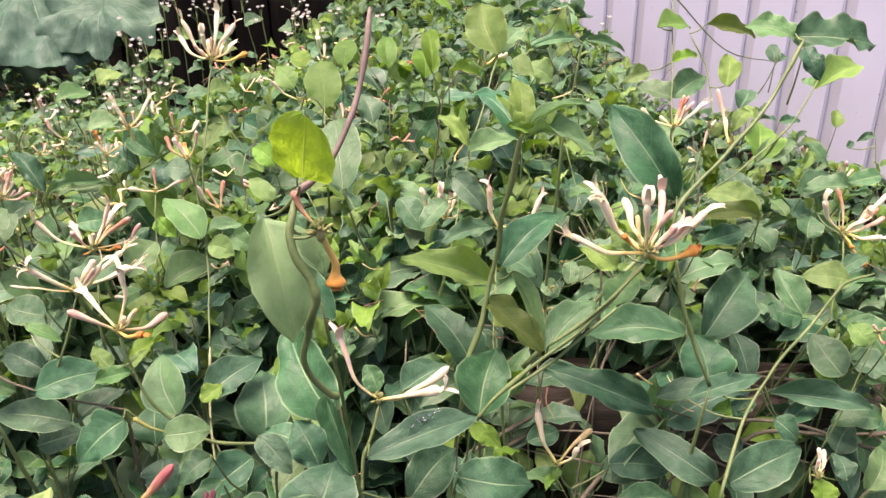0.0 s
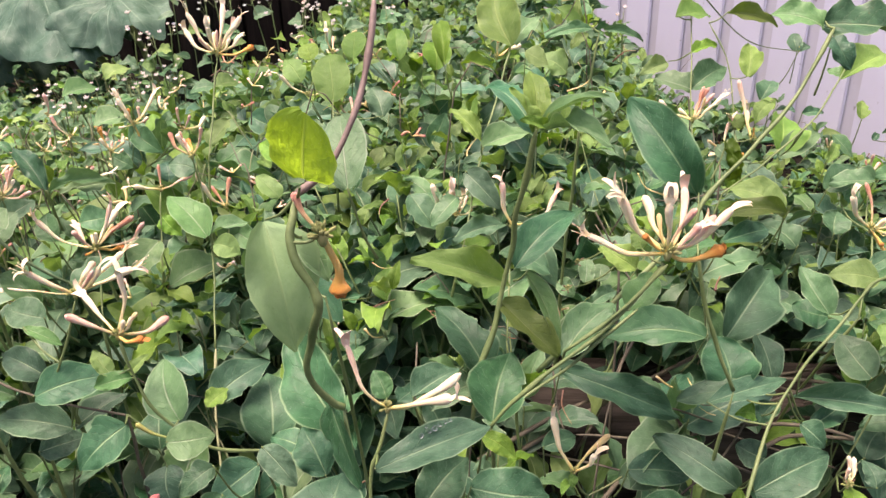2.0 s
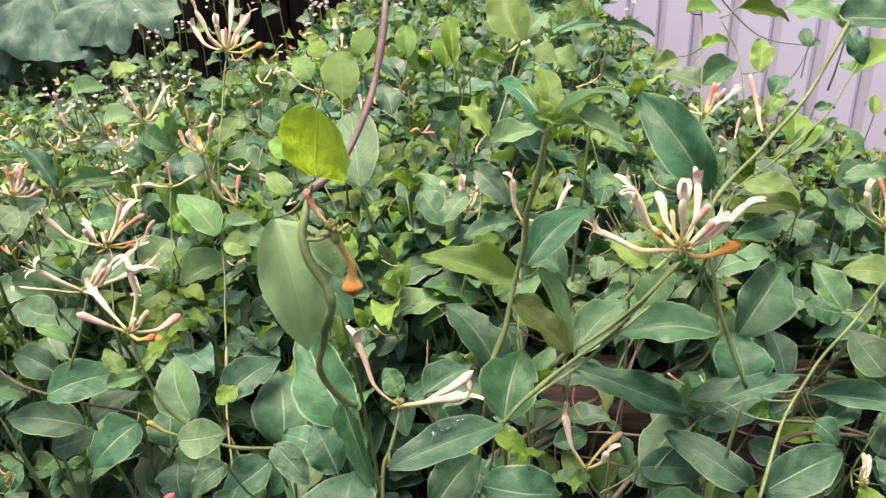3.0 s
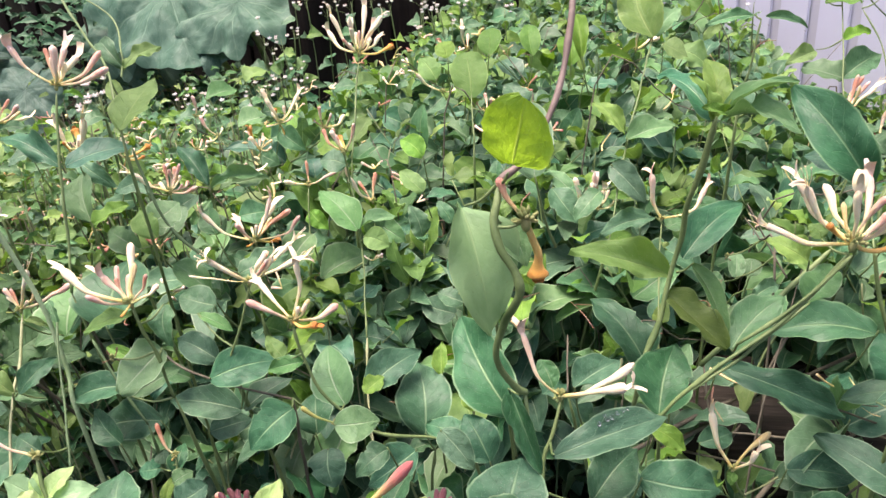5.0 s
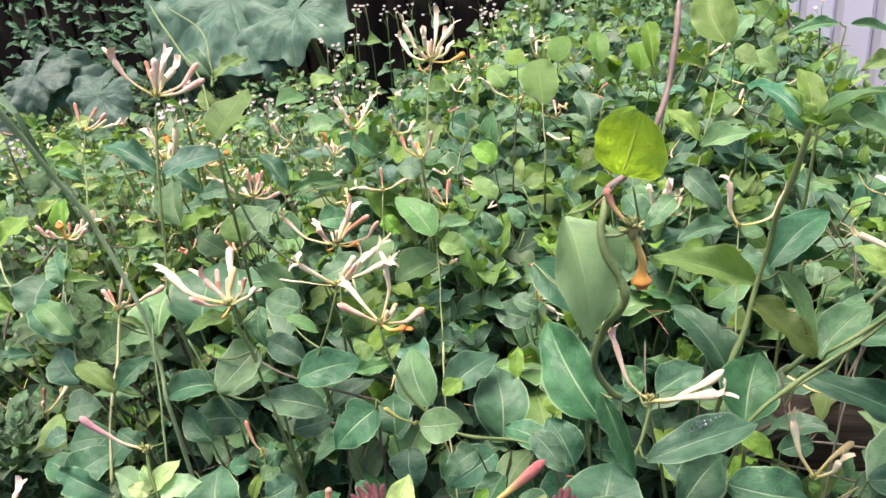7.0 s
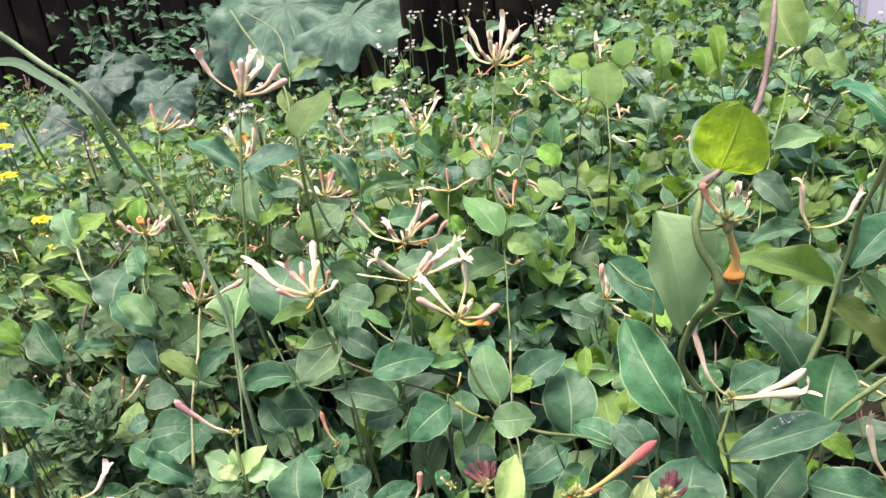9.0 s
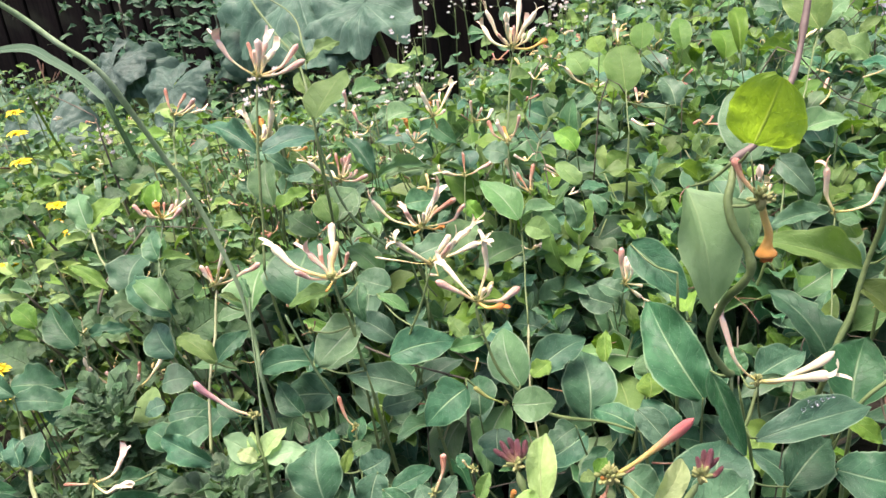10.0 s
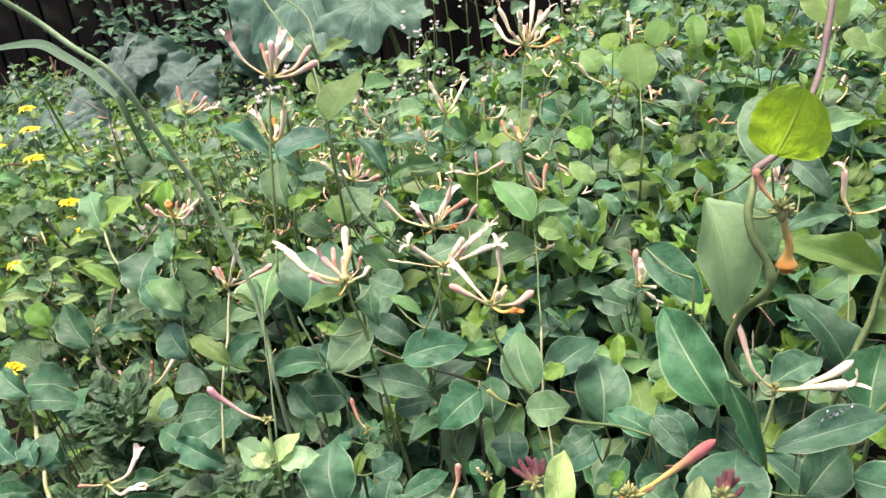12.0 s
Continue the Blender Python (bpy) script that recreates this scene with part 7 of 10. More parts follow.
bud(h, (0.3414, 0.5995, 0.3643), "w")
twig(s, (0.3981, 0.7552, 0.3430), (0.3230, 0.5932, 0.3512))
h = head(s, (0.3981, 0.7552, 0.3430), 0.80)
bud(h, (0.3942, 0.7599, 0.3533), "r")
bud(h, (0.4130, 0.7675, 0.3475), "p")
bud(h, (0.3965, 0.7506, 0.3624), "p")
twig(s, (0.3829, 0.8125, 0.3478), (0.3230, 0.5932, 0.3512))
h = head(s, (0.3829, 0.8125, 0.3478), 0.80)
bud(h, (0.3766, 0.8097, 0.3594), "p")
bud(h, (0.3951, 0.8210, 0.3494), "p")
bud(h, (0.3833, 0.8102, 0.3567), "w")
twig(s, (0.3191, 0.5606, 0.3288), (0.3128, 0.5666, 0.3266))
leaf(s, (0.3191, 0.5606, 0.3288), (0.2835, 0.5648, 0.3329), 0.0236, "y")
leaf(s, (0.3151, 0.5726, 0.3308), (0.3426, 0.5832, 0.3405), 0.0134, "g")
twig(s, (0.3774, 0.7046, 0.3531), (0.3731, 0.7246, 0.3081))
leaf(s, (0.3774, 0.7046, 0.3531), (0.3376, 0.7046, 0.3534), 0.0251, "g")
twig(s, (0.4365, 0.7564, 0.3452), (0.4381, 0.7764, 0.3002))
leaf(s, (0.4365, 0.7564, 0.3452), (0.4014, 0.7518, 0.3412), 0.0192, "g")
twig(s, (0.4162, 0.8252, 0.3748), (0.4192, 0.8452, 0.3298))
leaf(s, (0.4162, 0.8252, 0.3748), (0.4214, 0.8414, 0.3906), 0.0151, "y")
twig(s, (0.3860, 0.8189, 0.3614), (0.3944, 0.8389, 0.3164))
leaf(s, (0.3860, 0.8189, 0.3614), (0.4052, 0.7996, 0.3426), 0.0188, "g")
s = shoot((0.189, 0.464), "leafy honeysuckle shoot with oval mid-green leaves in the thicket")
stem(s, 0.0013, "g", (0.1837, 0.4179, 0.2369), (0.1782, 0.4601, 0.1184), (0.189, 0.464, 0.0))
stem(s, 0.0011, "g", (0.3378, 0.5629, 0.3334), (0.3114, 0.5510, 0.3318), (0.2933, 0.5366, 0.3248), (0.2671, 0.5167, 0.3060), (0.2333, 0.4874, 0.2907), (0.2052, 0.4538, 0.2663), (0.1837, 0.4179, 0.2369))
twig(s, (0.2144, 0.5676, 0.2736), (0.2172, 0.5876, 0.2286))
leaf(s, (0.2144, 0.5676, 0.2736), (0.2691, 0.6143, 0.3168), 0.0415, "d")
twig(s, (0.2814, 0.5493, 0.3049), (0.2861, 0.5312, 0.3197))
leaf(s, (0.2814, 0.5493, 0.3049), (0.2667, 0.5793, 0.3329), 0.0247, "g")
twig(s, (0.1737, 0.5002, 0.3187), (0.1651, 0.5202, 0.2737))
leaf(s, (0.1737, 0.5002, 0.3187), (0.1053, 0.5052, 0.3239), 0.0313, "g")
twig(s, (0.1972, 0.4991, 0.2690), (0.2205, 0.4721, 0.2796))
leaf(s, (0.1972, 0.4991, 0.2690), (0.1911, 0.5330, 0.2999), 0.0398, "d")
twig(s, (0.2116, 0.5002, 0.2711), (0.2257, 0.4782, 0.2841))
leaf(s, (0.2116, 0.5002, 0.2711), (0.1577, 0.4970, 0.2688), 0.0200, "g")
twig(s, (0.1755, 0.4884, 0.2697), (0.2103, 0.4599, 0.2708))
leaf(s, (0.1755, 0.4884, 0.2697), (0.2372, 0.5036, 0.2828), 0.0165, "d")
twig(s, (0.2166, 0.4923, 0.2542), (0.2205, 0.4721, 0.2796))
leaf(s, (0.2166, 0.4923, 0.2542), (0.2009, 0.4949, 0.2566), 0.0126, "y")
twig(s, (0.1959, 0.4583, 0.2170), (0.1935, 0.4342, 0.2503))
leaf(s, (0.1959, 0.4583, 0.2170), (0.1428, 0.4874, 0.2429), 0.0276, "d")
twig(s, (0.1261, 0.4917, 0.2063), (0.1221, 0.5117, 0.1613))
leaf(s, (0.1261, 0.4917, 0.2063), (0.1731, 0.4891, 0.2036), 0.0271, "d")
twig(s, (0.1978, 0.4381, 0.2327), (0.1915, 0.4310, 0.2476))
leaf(s, (0.1978, 0.4381, 0.2327), (0.2548, 0.4569, 0.2486), 0.0317, "d")
twig(s, (0.2279, 0.4950, 0.2126), (0.2212, 0.5150, 0.1676))
leaf(s, (0.2279, 0.4950, 0.2126), (0.2085, 0.5035, 0.2201), 0.0236, "d")
twig(s, (0.2521, 0.4887, 0.2462), (0.2282, 0.4813, 0.2863))
leaf(s, (0.2521, 0.4887, 0.2462), (0.2892, 0.5073, 0.2624), 0.0173, "d")
twig(s, (0.2430, 0.4988, 0.2678), (0.2395, 0.4927, 0.2935))
leaf(s, (0.2430, 0.4988, 0.2678), (0.3293, 0.4924, 0.2614), 0.0205, "d")
twig(s, (0.2421, 0.4820, 0.2555), (0.2257, 0.4782, 0.2841))
leaf(s, (0.2421, 0.4820, 0.2555), (0.2592, 0.4702, 0.2450), 0.0185, "d")
twig(s, (0.3073, 0.5206, 0.2667), (0.3072, 0.5406, 0.2217))
leaf(s, (0.3073, 0.5206, 0.2667), (0.2898, 0.5455, 0.2895), 0.0308, "g")
twig(s, (0.2285, 0.4965, 0.2629), (0.2282, 0.4813, 0.2863))
leaf(s, (0.2285, 0.4965, 0.2629), (0.2135, 0.4853, 0.2532), 0.0156, "d")
twig(s, (0.0716, 0.4944, 0.2953), (0.0692, 0.5144, 0.2503))
leaf(s, (0.0716, 0.4944, 0.2953), (0.1574, 0.4713, 0.2742), 0.0244, "d")
twig(s, (0.3028, 0.5921, 0.2781), (0.2960, 0.6121, 0.2331))
leaf(s, (0.3028, 0.5921, 0.2781), (0.2756, 0.5995, 0.2852), 0.0305, "d")
twig(s, (0.2342, 0.5602, 0.2812), (0.2348, 0.5802, 0.2362))
leaf(s, (0.2342, 0.5602, 0.2812), (0.2413, 0.5289, 0.2532), 0.0236, "d")
twig(s, (0.3172, 0.6388, 0.3308), (0.3204, 0.6588, 0.2858))
leaf(s, (0.3172, 0.6388, 0.3308), (0.3260, 0.6545, 0.3456), 0.0245, "g")
twig(s, (0.3039, 0.6709, 0.3051), (0.3007, 0.6909, 0.2601))
leaf(s, (0.3039, 0.6709, 0.3051), (0.2765, 0.6916, 0.3249), 0.0311, "g")
twig(s, (0.2360, 0.5556, 0.3897), (0.2427, 0.5756, 0.3447))
leaf(s, (0.2360, 0.5556, 0.3897), (0.2026, 0.5709, 0.4046), 0.0260, "y")
twig(s, (0.2302, 0.5362, 0.3955), (0.2222, 0.5562, 0.3505))
leaf(s, (0.2302, 0.5362, 0.3955), (0.1855, 0.5388, 0.3984), 0.0164, "o")
twig(s, (0.1976, 0.5639, 0.3606), (0.1888, 0.5839, 0.3156))
leaf(s, (0.1976, 0.5639, 0.3606), (0.2392, 0.5743, 0.3701), 0.0169, "d")
s = shoot((0.294, 0.545), "honeysuckle shoot with slender cream flowers among green leaves")
stem(s, 0.0013, "g", (0.2816, 0.4915, 0.2003), (0.2979, 0.5458, 0.1002), (0.294, 0.545, 0.0))
twig(s, (0.2430, 0.4129, 0.2611), (0.2816, 0.4915, 0.2003))
h = head(s, (0.2430, 0.4129, 0.2611), 0.90)
bud(h, (0.2404, 0.4151, 0.2658), "b")
bud(h, (0.2449, 0.4157, 0.2671), "b")
bud(h, (0.2478, 0.4145, 0.2644), "b")
bud(h, (0.2426, 0.4138, 0.2631), "b")
bud(h, (0.2411, 0.4118, 0.2757), "q")
bud(h, (0.2510, 0.4206, 0.2678), "c")
bud(h, (0.2431, 0.4195, 0.2789), "w")
bud(h, (0.2494, 0.4240, 0.2738), "w")
twig(s, (0.3243, 0.5171, 0.3063), (0.2816, 0.4915, 0.2003))
h = head(s, (0.3243, 0.5171, 0.3063), 0.80)
bud(h, (0.3173, 0.5151, 0.3149), "p")
bud(h, (0.3326, 0.5231, 0.3076), "p")
bud(h, (0.3252, 0.5077, 0.3022), "s")
twig(s, (0.2914, 0.4286, 0.2352), (0.2844, 0.4486, 0.1902))
leaf(s, (0.2914, 0.4286, 0.2352), (0.3104, 0.4524, 0.2558), 0.0220, "p")
twig(s, (0.2435, 0.4015, 0.2485), (0.2429, 0.4215, 0.2035))
leaf(s, (0.2435, 0.4015, 0.2485), (0.2458, 0.4145, 0.2597), 0.0182, "y")
twig(s, (0.1219, 0.4478, 0.2069), (0.1295, 0.4678, 0.1619))
leaf(s, (0.1219, 0.4478, 0.2069), (0.1695, 0.4533, 0.2111), 0.0196, "d")
twig(s, (0.2901, 0.4548, 0.2203), (0.2816, 0.4915, 0.2003))
leaf(s, (0.2901, 0.4548, 0.2203), (0.2861, 0.4700, 0.2336), 0.0157, "d")
twig(s, (0.3064, 0.5034, 0.2061), (0.2816, 0.4915, 0.2003))
leaf(s, (0.3064, 0.5034, 0.2061), (0.3245, 0.5201, 0.2206), 0.0241, "d")
twig(s, (0.3368, 0.5065, 0.2362), (0.3363, 0.5265, 0.1912))
leaf(s, (0.3368, 0.5065, 0.2362), (0.3022, 0.5082, 0.2380), 0.0227, "g")
twig(s, (0.3408, 0.5287, 0.2839), (0.3357, 0.5487, 0.2389))
leaf(s, (0.3408, 0.5287, 0.2839), (0.3164, 0.5490, 0.3027), 0.0311, "g")
twig(s, (0.3179, 0.5135, 0.2987), (0.3138, 0.5335, 0.2537))
leaf(s, (0.3179, 0.5135, 0.2987), (0.3088, 0.5265, 0.3107), 0.0210, "y")
s = shoot((0.154, 0.527), "bare brown woody honeysuckle stems crossing low in the thicket")
stem(s, 0.0013, "b", (0.1592, 0.4883, 0.1751), (0.1556, 0.5141, 0.0876), (0.154, 0.527, 0.0))
stem(s, 0.0010, "b", (0.0925, 0.5349, 0.2045), (0.1438, 0.5333, 0.2007), (0.1904, 0.5293, 0.1918), (0.2379, 0.5120, 0.1779))
stem(s, 0.0008, "b", (0.1623, 0.5276, 0.2357), (0.1923, 0.5320, 0.2212), (0.2232, 0.5376, 0.2093))
stem(s, 0.0008, "b", (0.0743, 0.5589, 0.2562), (0.0787, 0.5431, 0.2224), (0.0868, 0.5303, 0.1948))
stem(s, 0.0009, "b", (0.1592, 0.4883, 0.1751), (0.1981, 0.5095, 0.1965), (0.2279, 0.5392, 0.2126), (0.2446, 0.5637, 0.2176))
s = shoot((0.129, 0.788), "honeysuckle shoot with dried brown seed heads and green leaves")
stem(s, 0.0013, "g", (0.1544, 0.7160, 0.2826), (0.1606, 0.7647, 0.1413), (0.129, 0.788, 0.0))
twig(s, (0.0900, 0.6019, 0.3009), (0.1544, 0.7160, 0.2826))
h = head(s, (0.0900, 0.6019, 0.3009), 0.60)
bud(h, (0.0867, 0.6031, 0.3035), "b")
bud(h, (0.0939, 0.6031, 0.3035), "b")
bud(h, (0.0905, 0.6002, 0.2974), "b")
bud(h, (0.0847, 0.6013, 0.2996), "b")
twig(s, (0.1276, 0.8176, 0.3610), (0.1544, 0.7160, 0.2826))
h = head(s, (0.1276, 0.8176, 0.3610), 0.30)
bud(h, (0.1294, 0.8201, 0.3664), "y")
twig(s, (0.2585, 0.7647, 0.3647), (0.1544, 0.7160, 0.2826))
h = head(s, (0.2585, 0.7647, 0.3647), 1.20)
bud(h, (0.2529, 0.7678, 0.3714), "b")
bud(h, (0.2648, 0.7659, 0.3672), "b")
bud(h, (0.2556, 0.7611, 0.3571), "b")
bud(h, (0.2624, 0.7616, 0.3580), "b")
bud(h, (0.2425, 0.7599, 0.3596), "w")
bud(h, (0.2634, 0.7724, 0.3896), "q")
bud(h, (0.2444, 0.7630, 0.3609), "w")
bud(h, (0.2409, 0.7623, 0.3741), "c")
bud(h, (0.2770, 0.7614, 0.3589), "o")
twig(s, (0.0831, 0.6132, 0.3016), (0.0930, 0.6332, 0.2566))
leaf(s, (0.0831, 0.6132, 0.3016), (0.0970, 0.6049, 0.2938), 0.0160, "p")
twig(s, (0.1189, 0.6221, 0.2967), (0.1168, 0.6421, 0.2517))
leaf(s, (0.1189, 0.6221, 0.2967), (0.1226, 0.6337, 0.3075), 0.0171, "p", "round")
twig(s, (0.2481, 0.7563, 0.3705), (0.2577, 0.7763, 0.3255))
leaf(s, (0.2481, 0.7563, 0.3705), (0.2617, 0.7451, 0.3596), 0.0218, "c")
s = shoot((-0.726, 0.780), "honeysuckle shoot with dried brown seed heads and green leaves")
stem(s, 0.0013, "b", (-0.7162, 0.7551, 0.4116), (-0.7078, 0.7638, 0.2058), (-0.726, 0.780, 0.0))
stem(s, 0.0008, "b", (-0.7952, 0.7766, 0.4339), (-0.7855, 0.7785, 0.4317), (-0.7453, 0.7630, 0.4223), (-0.7162, 0.7551, 0.4116))
twig(s, (-0.7923, 0.7833, 0.4457), (-0.7935, 0.7770, 0.4335))
h = head(s, (-0.7923, 0.7833, 0.4457), 0.70)
bud(h, (-0.8025, 0.7932, 0.4721), "b")
bud(h, (-0.7960, 0.7931, 0.4678), "b")
bud(h, (-0.7809, 0.7922, 0.4566), "b")
bud(h, (-0.7764, 0.7939, 0.4573), "b")
leaf(s, (-0.7868, 0.7788, 0.4331), (-0.7998, 0.7755, 0.4344), 0.0120, "p")
s = shoot((-0.551, 0.600), "honeysuckle shoot with bright yellow-green young leaves in the thicket")
stem(s, 0.0013, "p", (-0.5654, 0.5272, 0.2778), (-0.5694, 0.5663, 0.1389), (-0.551, 0.600, 0.0))
stem(s, 0.0011, "p", (-0.6478, 0.6183, 0.3261), (-0.6240, 0.5938, 0.3086), (-0.5921, 0.5643, 0.2992), (-0.5654, 0.5272, 0.2778))
twig(s, (-0.6592, 0.6269, 0.3273), (-0.6478, 0.6183, 0.3261))
leaf(s, (-0.6592, 0.6269, 0.3273), (-0.6893, 0.6524, 0.3603), 0.0293, "p")
twig(s, (-0.6569, 0.6275, 0.3270), (-0.6478, 0.6183, 0.3261))
leaf(s, (-0.6569, 0.6275, 0.3270), (-0.6358, 0.6612, 0.3503), 0.0263, "y")
twig(s, (-0.6038, 0.5676, 0.2898), (-0.5979, 0.5696, 0.3009))
leaf(s, (-0.6038, 0.5676, 0.2898), (-0.6500, 0.5774, 0.3135), 0.0129, "y")
twig(s, (-0.5964, 0.5700, 0.2900), (-0.5950, 0.5670, 0.3001))
leaf(s, (-0.5964, 0.5700, 0.2900), (-0.5640, 0.5836, 0.2914), 0.0105, "y")
leaf(s, (-0.5654, 0.5272, 0.2778), (-0.5661, 0.5439, 0.2925), 0.0234, "g")
s = shoot((-0.459, 0.534), "leafy honeysuckle shoot with oval mid-green leaves in the thicket")
stem(s, 0.0013, "d", (-0.4633, 0.4619, 0.2932), (-0.4472, 0.5075, 0.1466), (-0.459, 0.534, 0.0))
stem(s, 0.0008, "d", (-0.5100, 0.5304, 0.3438), (-0.4831, 0.4893, 0.3140), (-0.4633, 0.4619, 0.2932))
leaf(s, (-0.5090, 0.5291, 0.3406), (-0.5290, 0.5477, 0.3637), 0.0199, "g")
twig(s, (-0.4736, 0.4814, 0.3156), (-0.4777, 0.4818, 0.3083))
leaf(s, (-0.4736, 0.4814, 0.3156), (-0.5207, 0.4982, 0.3457), 0.0274, "d")
twig(s, (-0.5730, 0.5547, 0.2914), (-0.5717, 0.5747, 0.2464))
leaf(s, (-0.5730, 0.5547, 0.2914), (-0.5736, 0.5915, 0.3241), 0.0451, "d")
twig(s, (-0.4712, 0.4667, 0.2843), (-0.4651, 0.4644, 0.2951))
leaf(s, (-0.4712, 0.4667, 0.2843), (-0.4964, 0.4828, 0.3062), 0.0274, "d")
twig(s, (-0.5565, 0.4575, 0.2951), (-0.5504, 0.4775, 0.2501))
leaf(s, (-0.5565, 0.4575, 0.2951), (-0.5917, 0.4784, 0.3246), 0.0285, "d")
twig(s, (-0.5888, 0.4568, 0.3137), (-0.5957, 0.4768, 0.2687))
leaf(s, (-0.5888, 0.4568, 0.3137), (-0.6157, 0.4645, 0.3291), 0.0198, "y")
twig(s, (-0.5782, 0.4681, 0.3301), (-0.5696, 0.4881, 0.2851))
leaf(s, (-0.5782, 0.4681, 0.3301), (-0.5644, 0.4774, 0.3337), 0.0085, "y")
twig(s, (-0.5525, 0.4721, 0.2988), (-0.5452, 0.4921, 0.2538))
leaf(s, (-0.5525, 0.4721, 0.2988), (-0.5220, 0.4857, 0.3007), 0.0146, "d")
s = shoot((-0.528, 0.390), "honeysuckle shoot with dark green shaded leaves low in the thicket")
stem(s, 0.0013, "p", (-0.5117, 0.3320, 0.2472), (-0.5104, 0.3768, 0.1236), (-0.528, 0.390, 0.0))
stem(s, 0.0017, "p", (-0.6662, 0.4876, 0.2599), (-0.5993, 0.4219, 0.2493), (-0.5470, 0.3670, 0.2462), (-0.5117, 0.3320, 0.2472))
twig(s, (-0.5982, 0.4186, 0.2655), (-0.5993, 0.4219, 0.2493))
leaf(s, (-0.5982, 0.4186, 0.2655), (-0.5556, 0.4310, 0.2623), 0.0246, "d")
twig(s, (-0.5821, 0.4071, 0.2791), (-0.5850, 0.4070, 0.2485))
leaf(s, (-0.5821, 0.4071, 0.2791), (-0.6140, 0.4162, 0.2969), 0.0219, "d")
twig(s, (-0.5432, 0.3594, 0.2518), (-0.5406, 0.3607, 0.2464))
leaf(s, (-0.5432, 0.3594, 0.2518), (-0.5419, 0.3809, 0.2692), 0.0233, "d")
twig(s, (-0.5457, 0.3591, 0.2528), (-0.5438, 0.3638, 0.2463))
leaf(s, (-0.5457, 0.3591, 0.2528), (-0.5608, 0.3717, 0.2680), 0.0168, "d")
twig(s, (-0.5543, 0.3714, 0.2363), (-0.5517, 0.3720, 0.2465))
leaf(s, (-0.5543, 0.3714, 0.2363), (-0.5393, 0.3854, 0.2431), 0.0213, "d")
s = shoot((-0.580, 0.498), "honeysuckle shoot with slender cream flowers among green leaves")
stem(s, 0.0013, "g", (-0.5547, 0.4745, 0.2345), (-0.5786, 0.4805, 0.1173), (-0.580, 0.498, 0.0))
stem(s, 0.0007, "g", (-0.6179, 0.4732, 0.2478), (-0.5813, 0.4677, 0.2372), (-0.5547, 0.4745, 0.2345))
twig(s, (-0.5500, 0.4792, 0.2412), (-0.5547, 0.4745, 0.2345))
h = head(s, (-0.5500, 0.4792, 0.2412), 0.80)
bud(h, (-0.5616, 0.4676, 0.2682), "w")
bud(h, (-0.5644, 0.4905, 0.2484), "p")
s = shoot((-0.446, 0.375), "honeysuckle shoot with slender cream flowers among green leaves")
stem(s, 0.0013, "g", (-0.4453, 0.3105, 0.2562), (-0.4427, 0.3689, 0.1281), (-0.446, 0.375, 0.0))
stem(s, 0.0008, "g", (-0.4524, 0.3271, 0.2708), (-0.4453, 0.3105, 0.2562))
h = head(s, (-0.4524, 0.3284, 0.2735), 0.90)
bud(h, (-0.4716, 0.3232, 0.2748), "r")
bud(h, (-0.4459, 0.3532, 0.2768), "q")
bud(h, (-0.4277, 0.3241, 0.2782), "w")
twig(s, (-0.4388, 0.3072, 0.2688), (-0.4466, 0.3135, 0.2588))
leaf(s, (-0.4388, 0.3072, 0.2688), (-0.3892, 0.3243, 0.2674), 0.0266, "d")
twig(s, (-0.4486, 0.3466, 0.2610), (-0.4524, 0.3271, 0.2708))
leaf(s, (-0.4486, 0.3466, 0.2610), (-0.4281, 0.3533, 0.2602), 0.0137, "d")
twig(s, (-0.4239, 0.3555, 0.2638), (-0.4524, 0.3271, 0.2708))
leaf(s, (-0.4239, 0.3555, 0.2638), (-0.4023, 0.3555, 0.2572), 0.0112, "d")
twig(s, (-0.4696, 0.2790, 0.2776), (-0.4453, 0.3105, 0.2562))
leaf(s, (-0.4696, 0.2790, 0.2776), (-0.4457, 0.2953, 0.2834), 0.0198, "p")
twig(s, (-0.5132, 0.2869, 0.2738), (-0.5134, 0.3069, 0.2288))
leaf(s, (-0.5132, 0.2869, 0.2738), (-0.4879, 0.3024, 0.2784), 0.0205, "d")
twig(s, (-0.5339, 0.3123, 0.2679), (-0.5349, 0.3323, 0.2229))
leaf(s, (-0.5339, 0.3123, 0.2679), (-0.5127, 0.3207, 0.2682), 0.0162, "d")
s = shoot((-0.208, 0.318), "honeysuckle shoot with red-pink flower buds among green leaves")
stem(s, 0.0013, "g", (-0.1857, 0.2410, 0.3529), (-0.1900, 0.3088, 0.1764), (-0.208, 0.318, 0.0))
stem(s, 0.0008, "g", (-0.1851, 0.2481, 0.3670), (-0.1857, 0.2410, 0.3529))
h = head(s, (-0.1851, 0.2483, 0.3674), 0.60)
bud(h, (-0.1815, 0.2573, 0.3835), "r")
leaf(s, (-0.1855, 0.2455, 0.3620), (-0.1773, 0.2594, 0.3707), 0.0106, "g")
twig(s, (-0.1880, 0.2518, 0.3527), (-0.1856, 0.2429, 0.3567))
leaf(s, (-0.1880, 0.2518, 0.3527), (-0.1972, 0.2594, 0.3618), 0.0115, "g")
twig(s, (-0.2267, 0.2871, 0.3311), (-0.2180, 0.3071, 0.2861))
leaf(s, (-0.2267, 0.2871, 0.3311), (-0.2047, 0.2814, 0.3198), 0.0114, "d")
twig(s, (-0.2362, 0.3050, 0.3264), (-0.2445, 0.3250, 0.2814))
leaf(s, (-0.2362, 0.3050, 0.3264), (-0.2354, 0.2863, 0.3113), 0.0178, "d")
